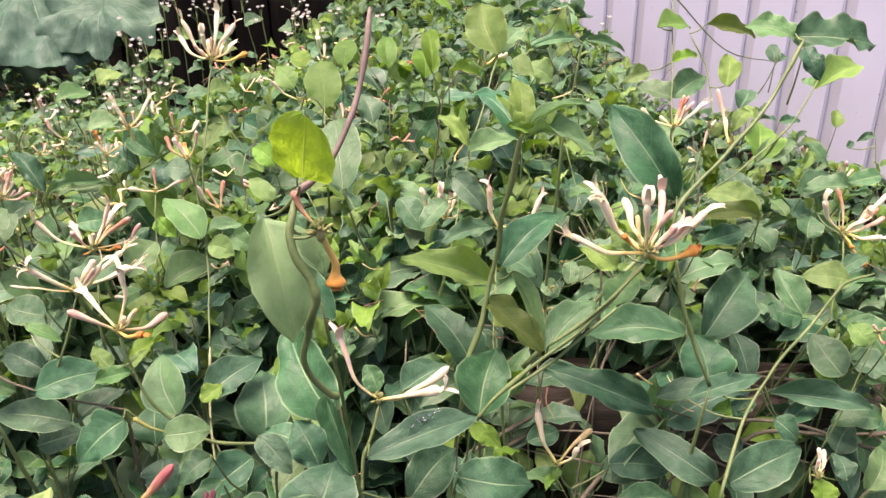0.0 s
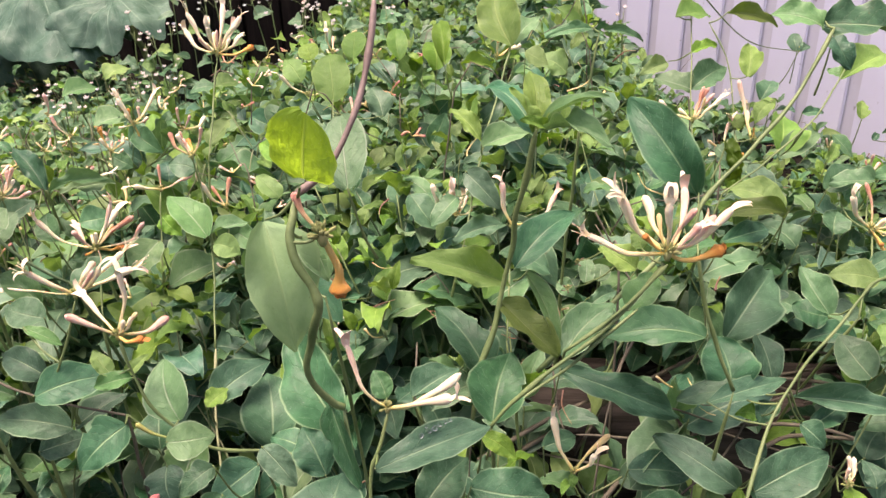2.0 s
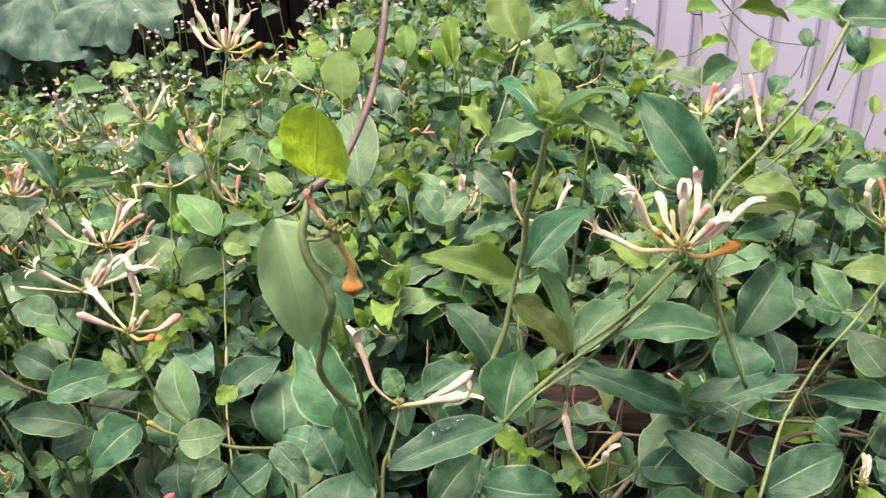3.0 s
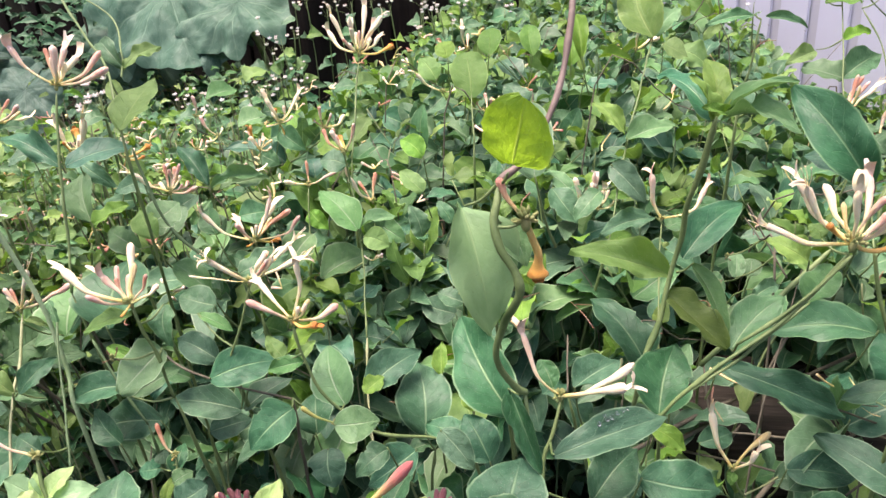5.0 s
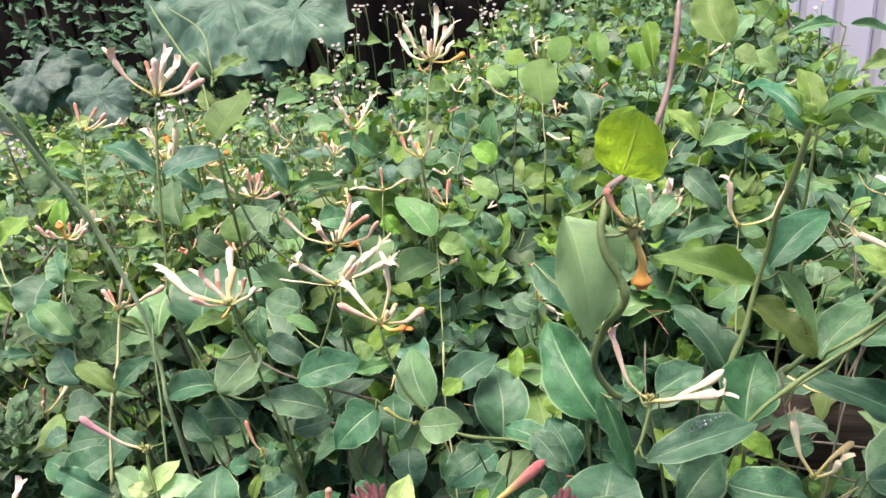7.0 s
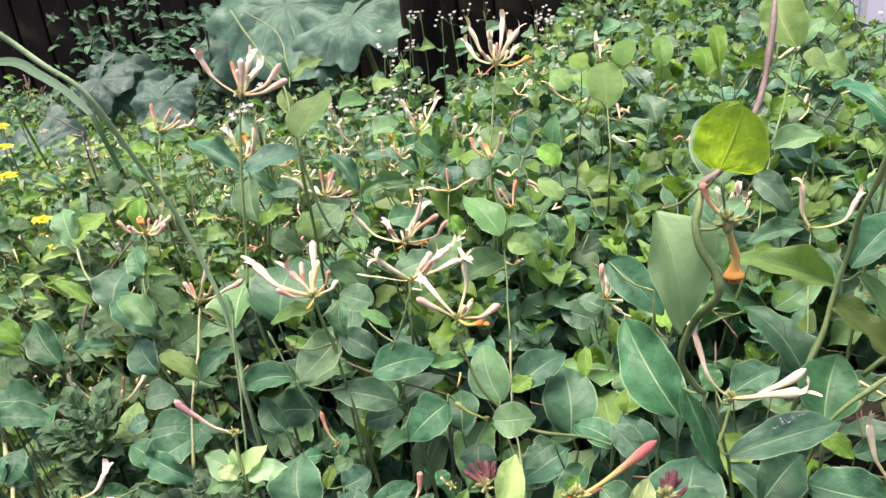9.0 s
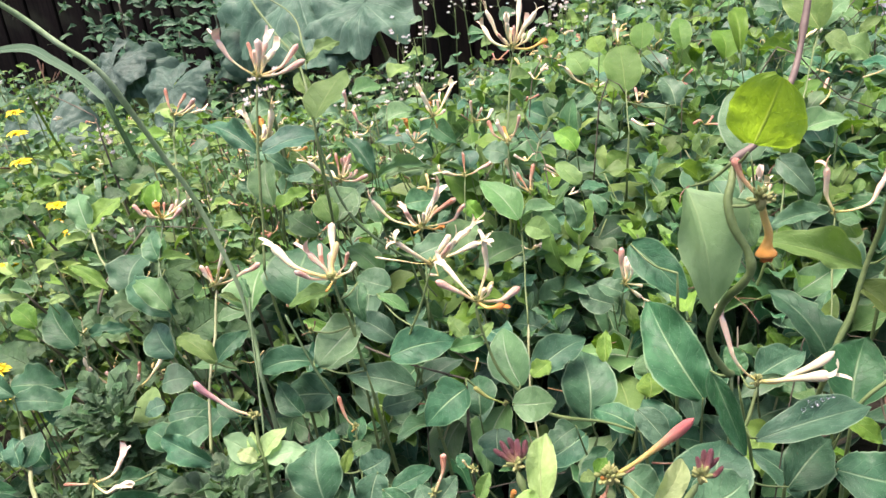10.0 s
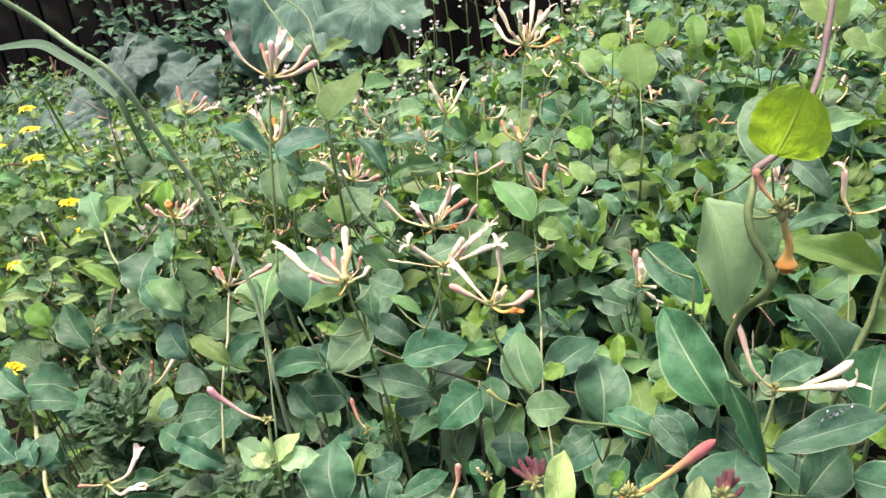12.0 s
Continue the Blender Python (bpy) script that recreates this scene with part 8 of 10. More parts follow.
twig(s, (-0.2468, 0.3468, 0.2771), (-0.2448, 0.3668, 0.2321))
leaf(s, (-0.2468, 0.3468, 0.2771), (-0.2230, 0.3638, 0.2836), 0.0146, "d")
s = shoot((-0.122, 0.238), "young honeysuckle shoot with tight maroon buds and pale leaves")
stem(s, 0.0013, "g", (-0.1211, 0.1726, 0.4275), (-0.1397, 0.2216, 0.2137), (-0.122, 0.238, 0.0))
stem(s, 0.0011, "g", (-0.1321, 0.1781, 0.4454), (-0.1278, 0.1745, 0.4354), (-0.1211, 0.1726, 0.4275))
h = head(s, (-0.1325, 0.1789, 0.4473), 0.80)
bud(h, (-0.1395, 0.1794, 0.4525), "m")
bud(h, (-0.1375, 0.1810, 0.4546), "m")
bud(h, (-0.1351, 0.1821, 0.4553), "m")
bud(h, (-0.1323, 0.1826, 0.4547), "m")
bud(h, (-0.1296, 0.1831, 0.4541), "m")
bud(h, (-0.1343, 0.1807, 0.4520), "m")
bud(h, (-0.1309, 0.1814, 0.4513), "m")
leaf(s, (-0.1244, 0.1736, 0.4361), (-0.1247, 0.1923, 0.4517), 0.0098, "l", "lance", (.1, -.8, .5))
leaf(s, (-0.1242, 0.1719, 0.4372), (-0.1328, 0.1707, 0.4389), 0.0086, "l")
leaf(s, (-0.1316, 0.1782, 0.4453), (-0.1377, 0.1773, 0.4465), 0.0014, "p")
twig(s, (-0.1325, 0.1914, 0.4070), (-0.1211, 0.1726, 0.4275))
leaf(s, (-0.1325, 0.1914, 0.4070), (-0.1098, 0.2002, 0.4071), 0.0115, "p")
s = shoot((-0.095, 0.218), "honeysuckle shoot with cream flowers and some withered orange ones")
stem(s, 0.0013, "g", (-0.1018, 0.1756, 0.4262), (-0.1134, 0.2142, 0.2131), (-0.095, 0.218, 0.0))
stem(s, 0.0013, "g", (-0.1038, 0.1812, 0.4402), (-0.1018, 0.1756, 0.4262))
h = head(s, (-0.1040, 0.1821, 0.4425), 1.10)
bud(h, (-0.0795, 0.1835, 0.4662), "s", 1.08)
bud(h, (-0.0964, 0.1862, 0.4444), "u")
bud(h, (-0.1061, 0.1796, 0.4447), "o")
bud(h, (-0.1049, 0.1834, 0.4440), "y")
bud(h, (-0.1064, 0.1789, 0.4359), "u")
bud(h, (-0.0945, 0.1820, 0.4346), "y")
bud(h, (-0.1001, 0.1838, 0.4419), "y")
twig(s, (-0.1129, 0.2460, 0.3883), (-0.1219, 0.2660, 0.3433))
leaf(s, (-0.1129, 0.2460, 0.3883), (-0.1095, 0.2526, 0.3927), 0.0059, "y")
twig(s, (-0.1137, 0.2456, 0.3880), (-0.1170, 0.2656, 0.3430))
leaf(s, (-0.1137, 0.2456, 0.3880), (-0.1195, 0.2434, 0.3880), 0.0055, "y")
s = shoot((-0.116, 0.226), "young honeysuckle shoot with tight maroon buds and pale leaves")
stem(s, 0.0013, "g", (-0.0872, 0.1872, 0.4173), (-0.1114, 0.2212, 0.2086), (-0.116, 0.226, 0.0))
stem(s, 0.0011, "g", (-0.0771, 0.1904, 0.4363), (-0.0822, 0.1875, 0.4266), (-0.0872, 0.1872, 0.4173))
h = head(s, (-0.0762, 0.1899, 0.4394), 0.80)
bud(h, (-0.0777, 0.1924, 0.4453), "m")
bud(h, (-0.0755, 0.1939, 0.4470), "m")
bud(h, (-0.0732, 0.1946, 0.4471), "m")
bud(h, (-0.0709, 0.1939, 0.4443), "m")
bud(h, (-0.0695, 0.1931, 0.4416), "m")
bud(h, (-0.0736, 0.1928, 0.4436), "m")
twig(s, (-0.0892, 0.1866, 0.4290), (-0.0827, 0.1875, 0.4258))
leaf(s, (-0.0892, 0.1866, 0.4290), (-0.0795, 0.2013, 0.4380), 0.0086, "l", "lance", (.1, -.8, .5))
twig(s, (-0.0882, 0.1870, 0.4292), (-0.0827, 0.1875, 0.4258))
leaf(s, (-0.0882, 0.1870, 0.4292), (-0.0799, 0.1836, 0.4240), 0.0076, "l")
twig(s, (-0.0743, 0.2497, 0.3718), (-0.0707, 0.2697, 0.3268))
leaf(s, (-0.0743, 0.2497, 0.3718), (-0.0510, 0.2657, 0.3776), 0.0241, "g")
twig(s, (-0.1117, 0.3089, 0.3511), (-0.1075, 0.3289, 0.3061))
leaf(s, (-0.1117, 0.3089, 0.3511), (-0.1213, 0.2870, 0.3365), 0.0162, "d")
twig(s, (-0.1033, 0.3061, 0.3401), (-0.1050, 0.3261, 0.2951))
leaf(s, (-0.1033, 0.3061, 0.3401), (-0.0840, 0.3002, 0.3295), 0.0200, "g")
s = shoot((-0.153, 0.406), "honeysuckle shoot with cream flowers and some withered orange ones")
stem(s, 0.0013, "g", (-0.1684, 0.3466, 0.2731), (-0.1594, 0.3976, 0.1365), (-0.153, 0.406, 0.0))
twig(s, (-0.1744, 0.2814, 0.3341), (-0.1684, 0.3466, 0.2731))
h = head(s, (-0.1744, 0.2814, 0.3341), 0.60)
bud(h, (-0.1772, 0.2825, 0.3380), "b")
bud(h, (-0.1734, 0.2826, 0.3358), "b")
bud(h, (-0.1749, 0.2803, 0.3322), "b")
twig(s, (-0.1580, 0.2836, 0.3284), (-0.1684, 0.3466, 0.2731))
h = head(s, (-0.1580, 0.2836, 0.3284), 0.60)
bud(h, (-0.1559, 0.2828, 0.3424), "o")
bud(h, (-0.1602, 0.2853, 0.3332), "b")
twig(s, (-0.1811, 0.3033, 0.3357), (-0.1684, 0.3466, 0.2731))
h = head(s, (-0.1811, 0.3033, 0.3357), 0.60)
bud(h, (-0.1869, 0.3040, 0.3408), "c")
bud(h, (-0.1788, 0.3048, 0.3374), "y")
twig(s, (-0.1759, 0.2894, 0.3277), (-0.1664, 0.3094, 0.2827))
leaf(s, (-0.1759, 0.2894, 0.3277), (-0.1723, 0.3019, 0.3367), 0.0077, "y")
twig(s, (-0.1904, 0.3263, 0.3178), (-0.1908, 0.3463, 0.2728))
leaf(s, (-0.1904, 0.3263, 0.3178), (-0.1972, 0.3295, 0.3225), 0.0093, "d")
twig(s, (-0.1334, 0.3591, 0.3256), (-0.1242, 0.3791, 0.2806))
leaf(s, (-0.1334, 0.3591, 0.3256), (-0.1498, 0.3449, 0.3190), 0.0162, "d")
twig(s, (-0.0986, 0.3381, 0.3553), (-0.1009, 0.3581, 0.3103))
leaf(s, (-0.0986, 0.3381, 0.3553), (-0.0813, 0.3264, 0.3403), 0.0150, "g")
s = shoot((-0.227, 0.742), "honeysuckle shoot with bright yellow-green young leaves in the thicket")
stem(s, 0.0013, "g", (-0.2255, 0.6824, 0.3208), (-0.2336, 0.7390, 0.1604), (-0.227, 0.742, 0.0))
twig(s, (-0.2324, 0.6927, 0.3838), (-0.2347, 0.7127, 0.3388))
leaf(s, (-0.2324, 0.6927, 0.3838), (-0.2557, 0.6970, 0.3956), 0.0235, "y")
twig(s, (-0.1662, 0.7395, 0.3673), (-0.1637, 0.7595, 0.3223))
leaf(s, (-0.1662, 0.7395, 0.3673), (-0.1888, 0.7501, 0.3846), 0.0235, "y")
twig(s, (-0.1593, 0.6875, 0.3514), (-0.1521, 0.7075, 0.3064))
leaf(s, (-0.1593, 0.6875, 0.3514), (-0.1809, 0.6995, 0.3695), 0.0197, "y")
twig(s, (-0.3441, 0.5299, 0.3807), (-0.3375, 0.5499, 0.3357))
leaf(s, (-0.3441, 0.5299, 0.3807), (-0.3561, 0.5419, 0.3954), 0.0182, "y")
s = shoot((-0.422, 1.036), "leafy honeysuckle shoot with oval mid-green leaves in the thicket")
stem(s, 0.0013, "g", (-0.4323, 0.9735, 0.3126), (-0.4168, 1.0184, 0.1563), (-0.422, 1.036, 0.0))
twig(s, (-0.4490, 1.0300, 0.3816), (-0.4504, 1.0500, 0.3366))
leaf(s, (-0.4490, 1.0300, 0.3816), (-0.4273, 1.0543, 0.3970), 0.0307, "y")
twig(s, (-0.4973, 1.0067, 0.3642), (-0.4893, 1.0267, 0.3192))
leaf(s, (-0.4973, 1.0067, 0.3642), (-0.4607, 1.0293, 0.3729), 0.0297, "p")
twig(s, (-0.4191, 0.9099, 0.3539), (-0.4259, 0.9299, 0.3089))
leaf(s, (-0.4191, 0.9099, 0.3539), (-0.3855, 0.9305, 0.3616), 0.0318, "p")
twig(s, (-0.3637, 0.8675, 0.3507), (-0.3711, 0.8875, 0.3057))
leaf(s, (-0.3637, 0.8675, 0.3507), (-0.3390, 0.8823, 0.3561), 0.0261, "g")
s = shoot((-0.326, 0.676), "honeysuckle shoot with dark blue-green leaves on a green stem")
stem(s, 0.0013, "g", (-0.3152, 0.6416, 0.3253), (-0.3018, 0.6699, 0.1626), (-0.326, 0.676, 0.0))
twig(s, (-0.3270, 0.6278, 0.3812), (-0.3193, 0.6478, 0.3362))
leaf(s, (-0.3270, 0.6278, 0.3812), (-0.2884, 0.6484, 0.3869), 0.0167, "p")
twig(s, (-0.2713, 0.7244, 0.3549), (-0.2702, 0.7444, 0.3099))
leaf(s, (-0.2713, 0.7244, 0.3549), (-0.2790, 0.7395, 0.3713), 0.0227, "k")
twig(s, (-0.3359, 0.6262, 0.3834), (-0.3416, 0.6462, 0.3384))
leaf(s, (-0.3359, 0.6262, 0.3834), (-0.3689, 0.6501, 0.4164), 0.0176, "k")
twig(s, (-0.3382, 0.5258, 0.3921), (-0.3307, 0.5458, 0.3471))
leaf(s, (-0.3382, 0.5258, 0.3921), (-0.3225, 0.5439, 0.4032), 0.0277, "p")
twig(s, (-0.3034, 0.6039, 0.3649), (-0.2958, 0.6239, 0.3199))
leaf(s, (-0.3034, 0.6039, 0.3649), (-0.2779, 0.6154, 0.3668), 0.0218, "g")
s = shoot((-0.651, 0.626), "bare brown woody honeysuckle stems crossing low in the thicket")
stem(s, 0.0013, "b", (-0.6280, 0.5603, 0.2431), (-0.6365, 0.5905, 0.1215), (-0.651, 0.626, 0.0))
stem(s, 0.0012, "b", (-0.6126, 0.6590, 0.3164), (-0.6276, 0.6317, 0.2938), (-0.6339, 0.5972, 0.2747), (-0.6280, 0.5603, 0.2431))
stem(s, 0.0006, "b", (-0.6143, 0.6585, 0.3166), (-0.5710, 0.6595, 0.3152), (-0.5148, 0.6532, 0.3146))
s = shoot((-0.318, 0.476), "leafy honeysuckle shoot with oval mid-green leaves in the thicket")
stem(s, 0.0013, "d", (-0.3084, 0.4120, 0.2953), (-0.3258, 0.4584, 0.1476), (-0.318, 0.476, 0.0))
stem(s, 0.0008, "d", (-0.3401, 0.4250, 0.3530), (-0.3263, 0.4172, 0.3285), (-0.3084, 0.4120, 0.2953))
twig(s, (-0.6543, 0.6288, 0.2577), (-0.6537, 0.6488, 0.2127))
leaf(s, (-0.6543, 0.6288, 0.2577), (-0.7237, 0.6349, 0.2857), 0.0219, "y")
twig(s, (-0.6145, 0.5424, 0.2453), (-0.6139, 0.5624, 0.2003))
leaf(s, (-0.6145, 0.5424, 0.2453), (-0.5858, 0.5626, 0.2534), 0.0302, "p")
twig(s, (-0.4484, 0.5036, 0.2981), (-0.4548, 0.5236, 0.2531))
leaf(s, (-0.4484, 0.5036, 0.2981), (-0.4242, 0.5183, 0.3030), 0.0149, "p")
twig(s, (-0.3366, 0.4470, 0.3015), (-0.3198, 0.4153, 0.3164))
leaf(s, (-0.3366, 0.4470, 0.3015), (-0.3785, 0.4323, 0.3024), 0.0230, "d")
twig(s, (-0.5512, 0.5251, 0.2178), (-0.5447, 0.5451, 0.1728))
leaf(s, (-0.5512, 0.5251, 0.2178), (-0.5879, 0.5243, 0.2287), 0.0319, "d")
s = shoot((-0.217, 0.824), "honeysuckle shoot with bright yellow-green young leaves in the thicket")
stem(s, 0.0013, "p", (-0.2194, 0.7624, 0.2929), (-0.2131, 0.7959, 0.1465), (-0.217, 0.824, 0.0))
stem(s, 0.0006, "p", (-0.2146, 0.8229, 0.3515), (-0.2332, 0.8349, 0.3776), (-0.2416, 0.8398, 0.3882))
stem(s, 0.0005, "b", (-0.2146, 0.8229, 0.3515), (-0.1953, 0.8420, 0.3689), (-0.1830, 0.8465, 0.3782))
stem(s, 0.0007, "p", (-0.2146, 0.8229, 0.3515), (-0.2183, 0.7986, 0.3231), (-0.2194, 0.7624, 0.2929))
s = shoot((0.516, 0.912), "honeysuckle shoot with dark green shaded leaves low in the thicket")
stem(s, 0.0013, "d", (0.5020, 0.8682, 0.2768), (0.5260, 0.8984, 0.1384), (0.516, 0.912, 0.0))
stem(s, 0.0005, "d", (0.5094, 0.9223, 0.3455), (0.5064, 0.8972, 0.3153), (0.5020, 0.8682, 0.2768))
twig(s, (0.3393, 0.7106, 0.3426), (0.3332, 0.7306, 0.2976))
leaf(s, (0.3393, 0.7106, 0.3426), (0.3730, 0.7291, 0.3602), 0.0267, "g")
leaf(s, (0.5094, 0.9186, 0.3376), (0.4905, 0.9132, 0.3325), 0.0102, "d")
twig(s, (0.4783, 0.9118, 0.3233), (0.5075, 0.9063, 0.3263))
leaf(s, (0.4783, 0.9118, 0.3233), (0.4881, 0.9183, 0.3295), 0.0091, "d")
twig(s, (0.3574, 0.7588, 0.3511), (0.3567, 0.7788, 0.3061))
leaf(s, (0.3574, 0.7588, 0.3511), (0.3728, 0.7761, 0.3678), 0.0108, "y")
twig(s, (0.3771, 0.8765, 0.3667), (0.3749, 0.8965, 0.3217))
leaf(s, (0.3771, 0.8765, 0.3667), (0.4031, 0.8790, 0.3690), 0.0122, "d")
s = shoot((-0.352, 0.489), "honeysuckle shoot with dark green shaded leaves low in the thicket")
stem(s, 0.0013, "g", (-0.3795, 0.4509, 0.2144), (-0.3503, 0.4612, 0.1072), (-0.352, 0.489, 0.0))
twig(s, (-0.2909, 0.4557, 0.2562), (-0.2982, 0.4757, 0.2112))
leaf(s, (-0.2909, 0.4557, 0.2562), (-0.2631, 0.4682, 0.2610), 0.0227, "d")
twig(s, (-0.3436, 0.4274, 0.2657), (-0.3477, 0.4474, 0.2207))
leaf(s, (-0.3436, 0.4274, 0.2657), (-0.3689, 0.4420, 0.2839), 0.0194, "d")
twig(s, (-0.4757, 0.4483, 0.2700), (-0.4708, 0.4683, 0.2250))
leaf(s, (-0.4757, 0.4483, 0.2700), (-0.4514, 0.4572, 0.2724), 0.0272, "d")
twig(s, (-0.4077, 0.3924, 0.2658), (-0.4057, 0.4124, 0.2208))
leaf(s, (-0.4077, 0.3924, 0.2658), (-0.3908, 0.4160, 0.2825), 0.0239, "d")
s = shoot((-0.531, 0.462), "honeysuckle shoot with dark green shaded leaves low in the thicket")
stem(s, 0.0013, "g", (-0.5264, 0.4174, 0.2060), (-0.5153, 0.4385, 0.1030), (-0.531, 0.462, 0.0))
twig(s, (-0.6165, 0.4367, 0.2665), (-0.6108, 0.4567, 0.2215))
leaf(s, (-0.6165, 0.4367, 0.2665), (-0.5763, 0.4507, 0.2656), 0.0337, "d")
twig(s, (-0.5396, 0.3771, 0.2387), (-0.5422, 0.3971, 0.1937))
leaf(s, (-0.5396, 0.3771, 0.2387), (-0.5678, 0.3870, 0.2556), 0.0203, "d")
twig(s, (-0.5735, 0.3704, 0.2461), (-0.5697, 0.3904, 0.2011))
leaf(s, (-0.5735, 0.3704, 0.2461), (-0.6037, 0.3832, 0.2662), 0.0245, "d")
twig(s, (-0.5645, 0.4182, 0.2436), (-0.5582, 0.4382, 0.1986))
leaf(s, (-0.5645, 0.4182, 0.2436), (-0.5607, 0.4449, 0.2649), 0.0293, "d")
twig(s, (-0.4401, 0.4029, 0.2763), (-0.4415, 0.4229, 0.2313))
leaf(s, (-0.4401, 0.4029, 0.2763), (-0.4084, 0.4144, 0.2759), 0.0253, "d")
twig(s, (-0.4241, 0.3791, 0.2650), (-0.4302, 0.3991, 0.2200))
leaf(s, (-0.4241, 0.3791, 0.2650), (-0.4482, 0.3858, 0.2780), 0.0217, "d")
s = shoot((-0.498, 0.754), "honeysuckle shoot with cream flowers and some withered orange ones")
stem(s, 0.0013, "g", (-0.4825, 0.7190, 0.3184), (-0.5064, 0.7435, 0.1592), (-0.498, 0.754, 0.0))
twig(s, (-0.4940, 0.6620, 0.3693), (-0.4825, 0.7190, 0.3184))
h = head(s, (-0.4940, 0.6620, 0.3693), 0.70)
bud(h, (-0.5012, 0.6619, 0.3736), "c")
bud(h, (-0.4946, 0.6702, 0.3742), "q")
bud(h, (-0.4849, 0.6580, 0.3678), "w")
twig(s, (-0.4662, 0.7299, 0.3758), (-0.4825, 0.7190, 0.3184))
h = head(s, (-0.4662, 0.7299, 0.3758), 0.80)
bud(h, (-0.4750, 0.7311, 0.3837), "c")
bud(h, (-0.4632, 0.7436, 0.3820), "w")
bud(h, (-0.4509, 0.7259, 0.3787), "w")
bud(h, (-0.4720, 0.7312, 0.3660), "o")
bud(h, (-0.4449, 0.7419, 0.3848), "o")
bud(h, (-0.4751, 0.7445, 0.3930), "w")
bud(h, (-0.4483, 0.7337, 0.3764), "o")
twig(s, (-0.4990, 0.6681, 0.3610), (-0.5075, 0.6881, 0.3160))
leaf(s, (-0.4990, 0.6681, 0.3610), (-0.4801, 0.6679, 0.3549), 0.0149, "g")
twig(s, (-0.4706, 0.7361, 0.3674), (-0.4796, 0.7561, 0.3224))
leaf(s, (-0.4706, 0.7361, 0.3674), (-0.4513, 0.7333, 0.3586), 0.0168, "y")
s = shoot((-0.354, 0.810), "honeysuckle shoot with slender cream flowers among green leaves")
stem(s, 0.0013, "g", (-0.3405, 0.7576, 0.3149), (-0.3614, 0.7985, 0.1575), (-0.354, 0.810, 0.0))
twig(s, (-0.3397, 0.7047, 0.3672), (-0.3405, 0.7576, 0.3149))
h = head(s, (-0.3397, 0.7047, 0.3672), 0.80)
bud(h, (-0.3471, 0.6972, 0.3746), "w")
bud(h, (-0.3259, 0.7215, 0.3635), "w")
bud(h, (-0.3291, 0.7026, 0.3766), "p")
twig(s, (-0.3383, 0.7637, 0.3705), (-0.3405, 0.7576, 0.3149))
h = head(s, (-0.3383, 0.7637, 0.3705), 0.80)
bud(h, (-0.3437, 0.7568, 0.3864), "w")
bud(h, (-0.3337, 0.7691, 0.3793), "c")
bud(h, (-0.3242, 0.7595, 0.3740), "w")
bud(h, (-0.3448, 0.7712, 0.3757), "p")
bud(h, (-0.3236, 0.7644, 0.3802), "c")
bud(h, (-0.3404, 0.7738, 0.3781), "p")
bud(h, (-0.3455, 0.7628, 0.3952), "o")
twig(s, (-0.3411, 0.7708, 0.3631), (-0.3331, 0.7908, 0.3181))
leaf(s, (-0.3411, 0.7708, 0.3631), (-0.3224, 0.7678, 0.3543), 0.0199, "g")
twig(s, (-0.3428, 0.7113, 0.3588), (-0.3340, 0.7313, 0.3138))
leaf(s, (-0.3428, 0.7113, 0.3588), (-0.3582, 0.7007, 0.3538), 0.0202, "y")
s = shoot((-0.405, 0.831), "honeysuckle shoot with slender cream flowers among green leaves")
stem(s, 0.0013, "g", (-0.4209, 0.7569, 0.3133), (-0.3948, 0.8034, 0.1567), (-0.405, 0.831, 0.0))
twig(s, (-0.4207, 0.7935, 0.3624), (-0.4209, 0.7569, 0.3133))
h = head(s, (-0.4207, 0.7935, 0.3624), 0.70)
bud(h, (-0.4282, 0.7955, 0.3712), "c")
bud(h, (-0.4191, 0.8075, 0.3700), "p")
bud(h, (-0.4067, 0.7901, 0.3672), "w")
twig(s, (-0.4190, 0.7054, 0.3680), (-0.4209, 0.7569, 0.3133))
h = head(s, (-0.4190, 0.7054, 0.3680), 0.70)
bud(h, (-0.4230, 0.7006, 0.3770), "w")
bud(h, (-0.4156, 0.7181, 0.3733), "q")
bud(h, (-0.4089, 0.7078, 0.3670), "c")
twig(s, (-0.4230, 0.7118, 0.3596), (-0.4258, 0.7318, 0.3146))
leaf(s, (-0.4230, 0.7118, 0.3596), (-0.4045, 0.7090, 0.3511), 0.0175, "g")


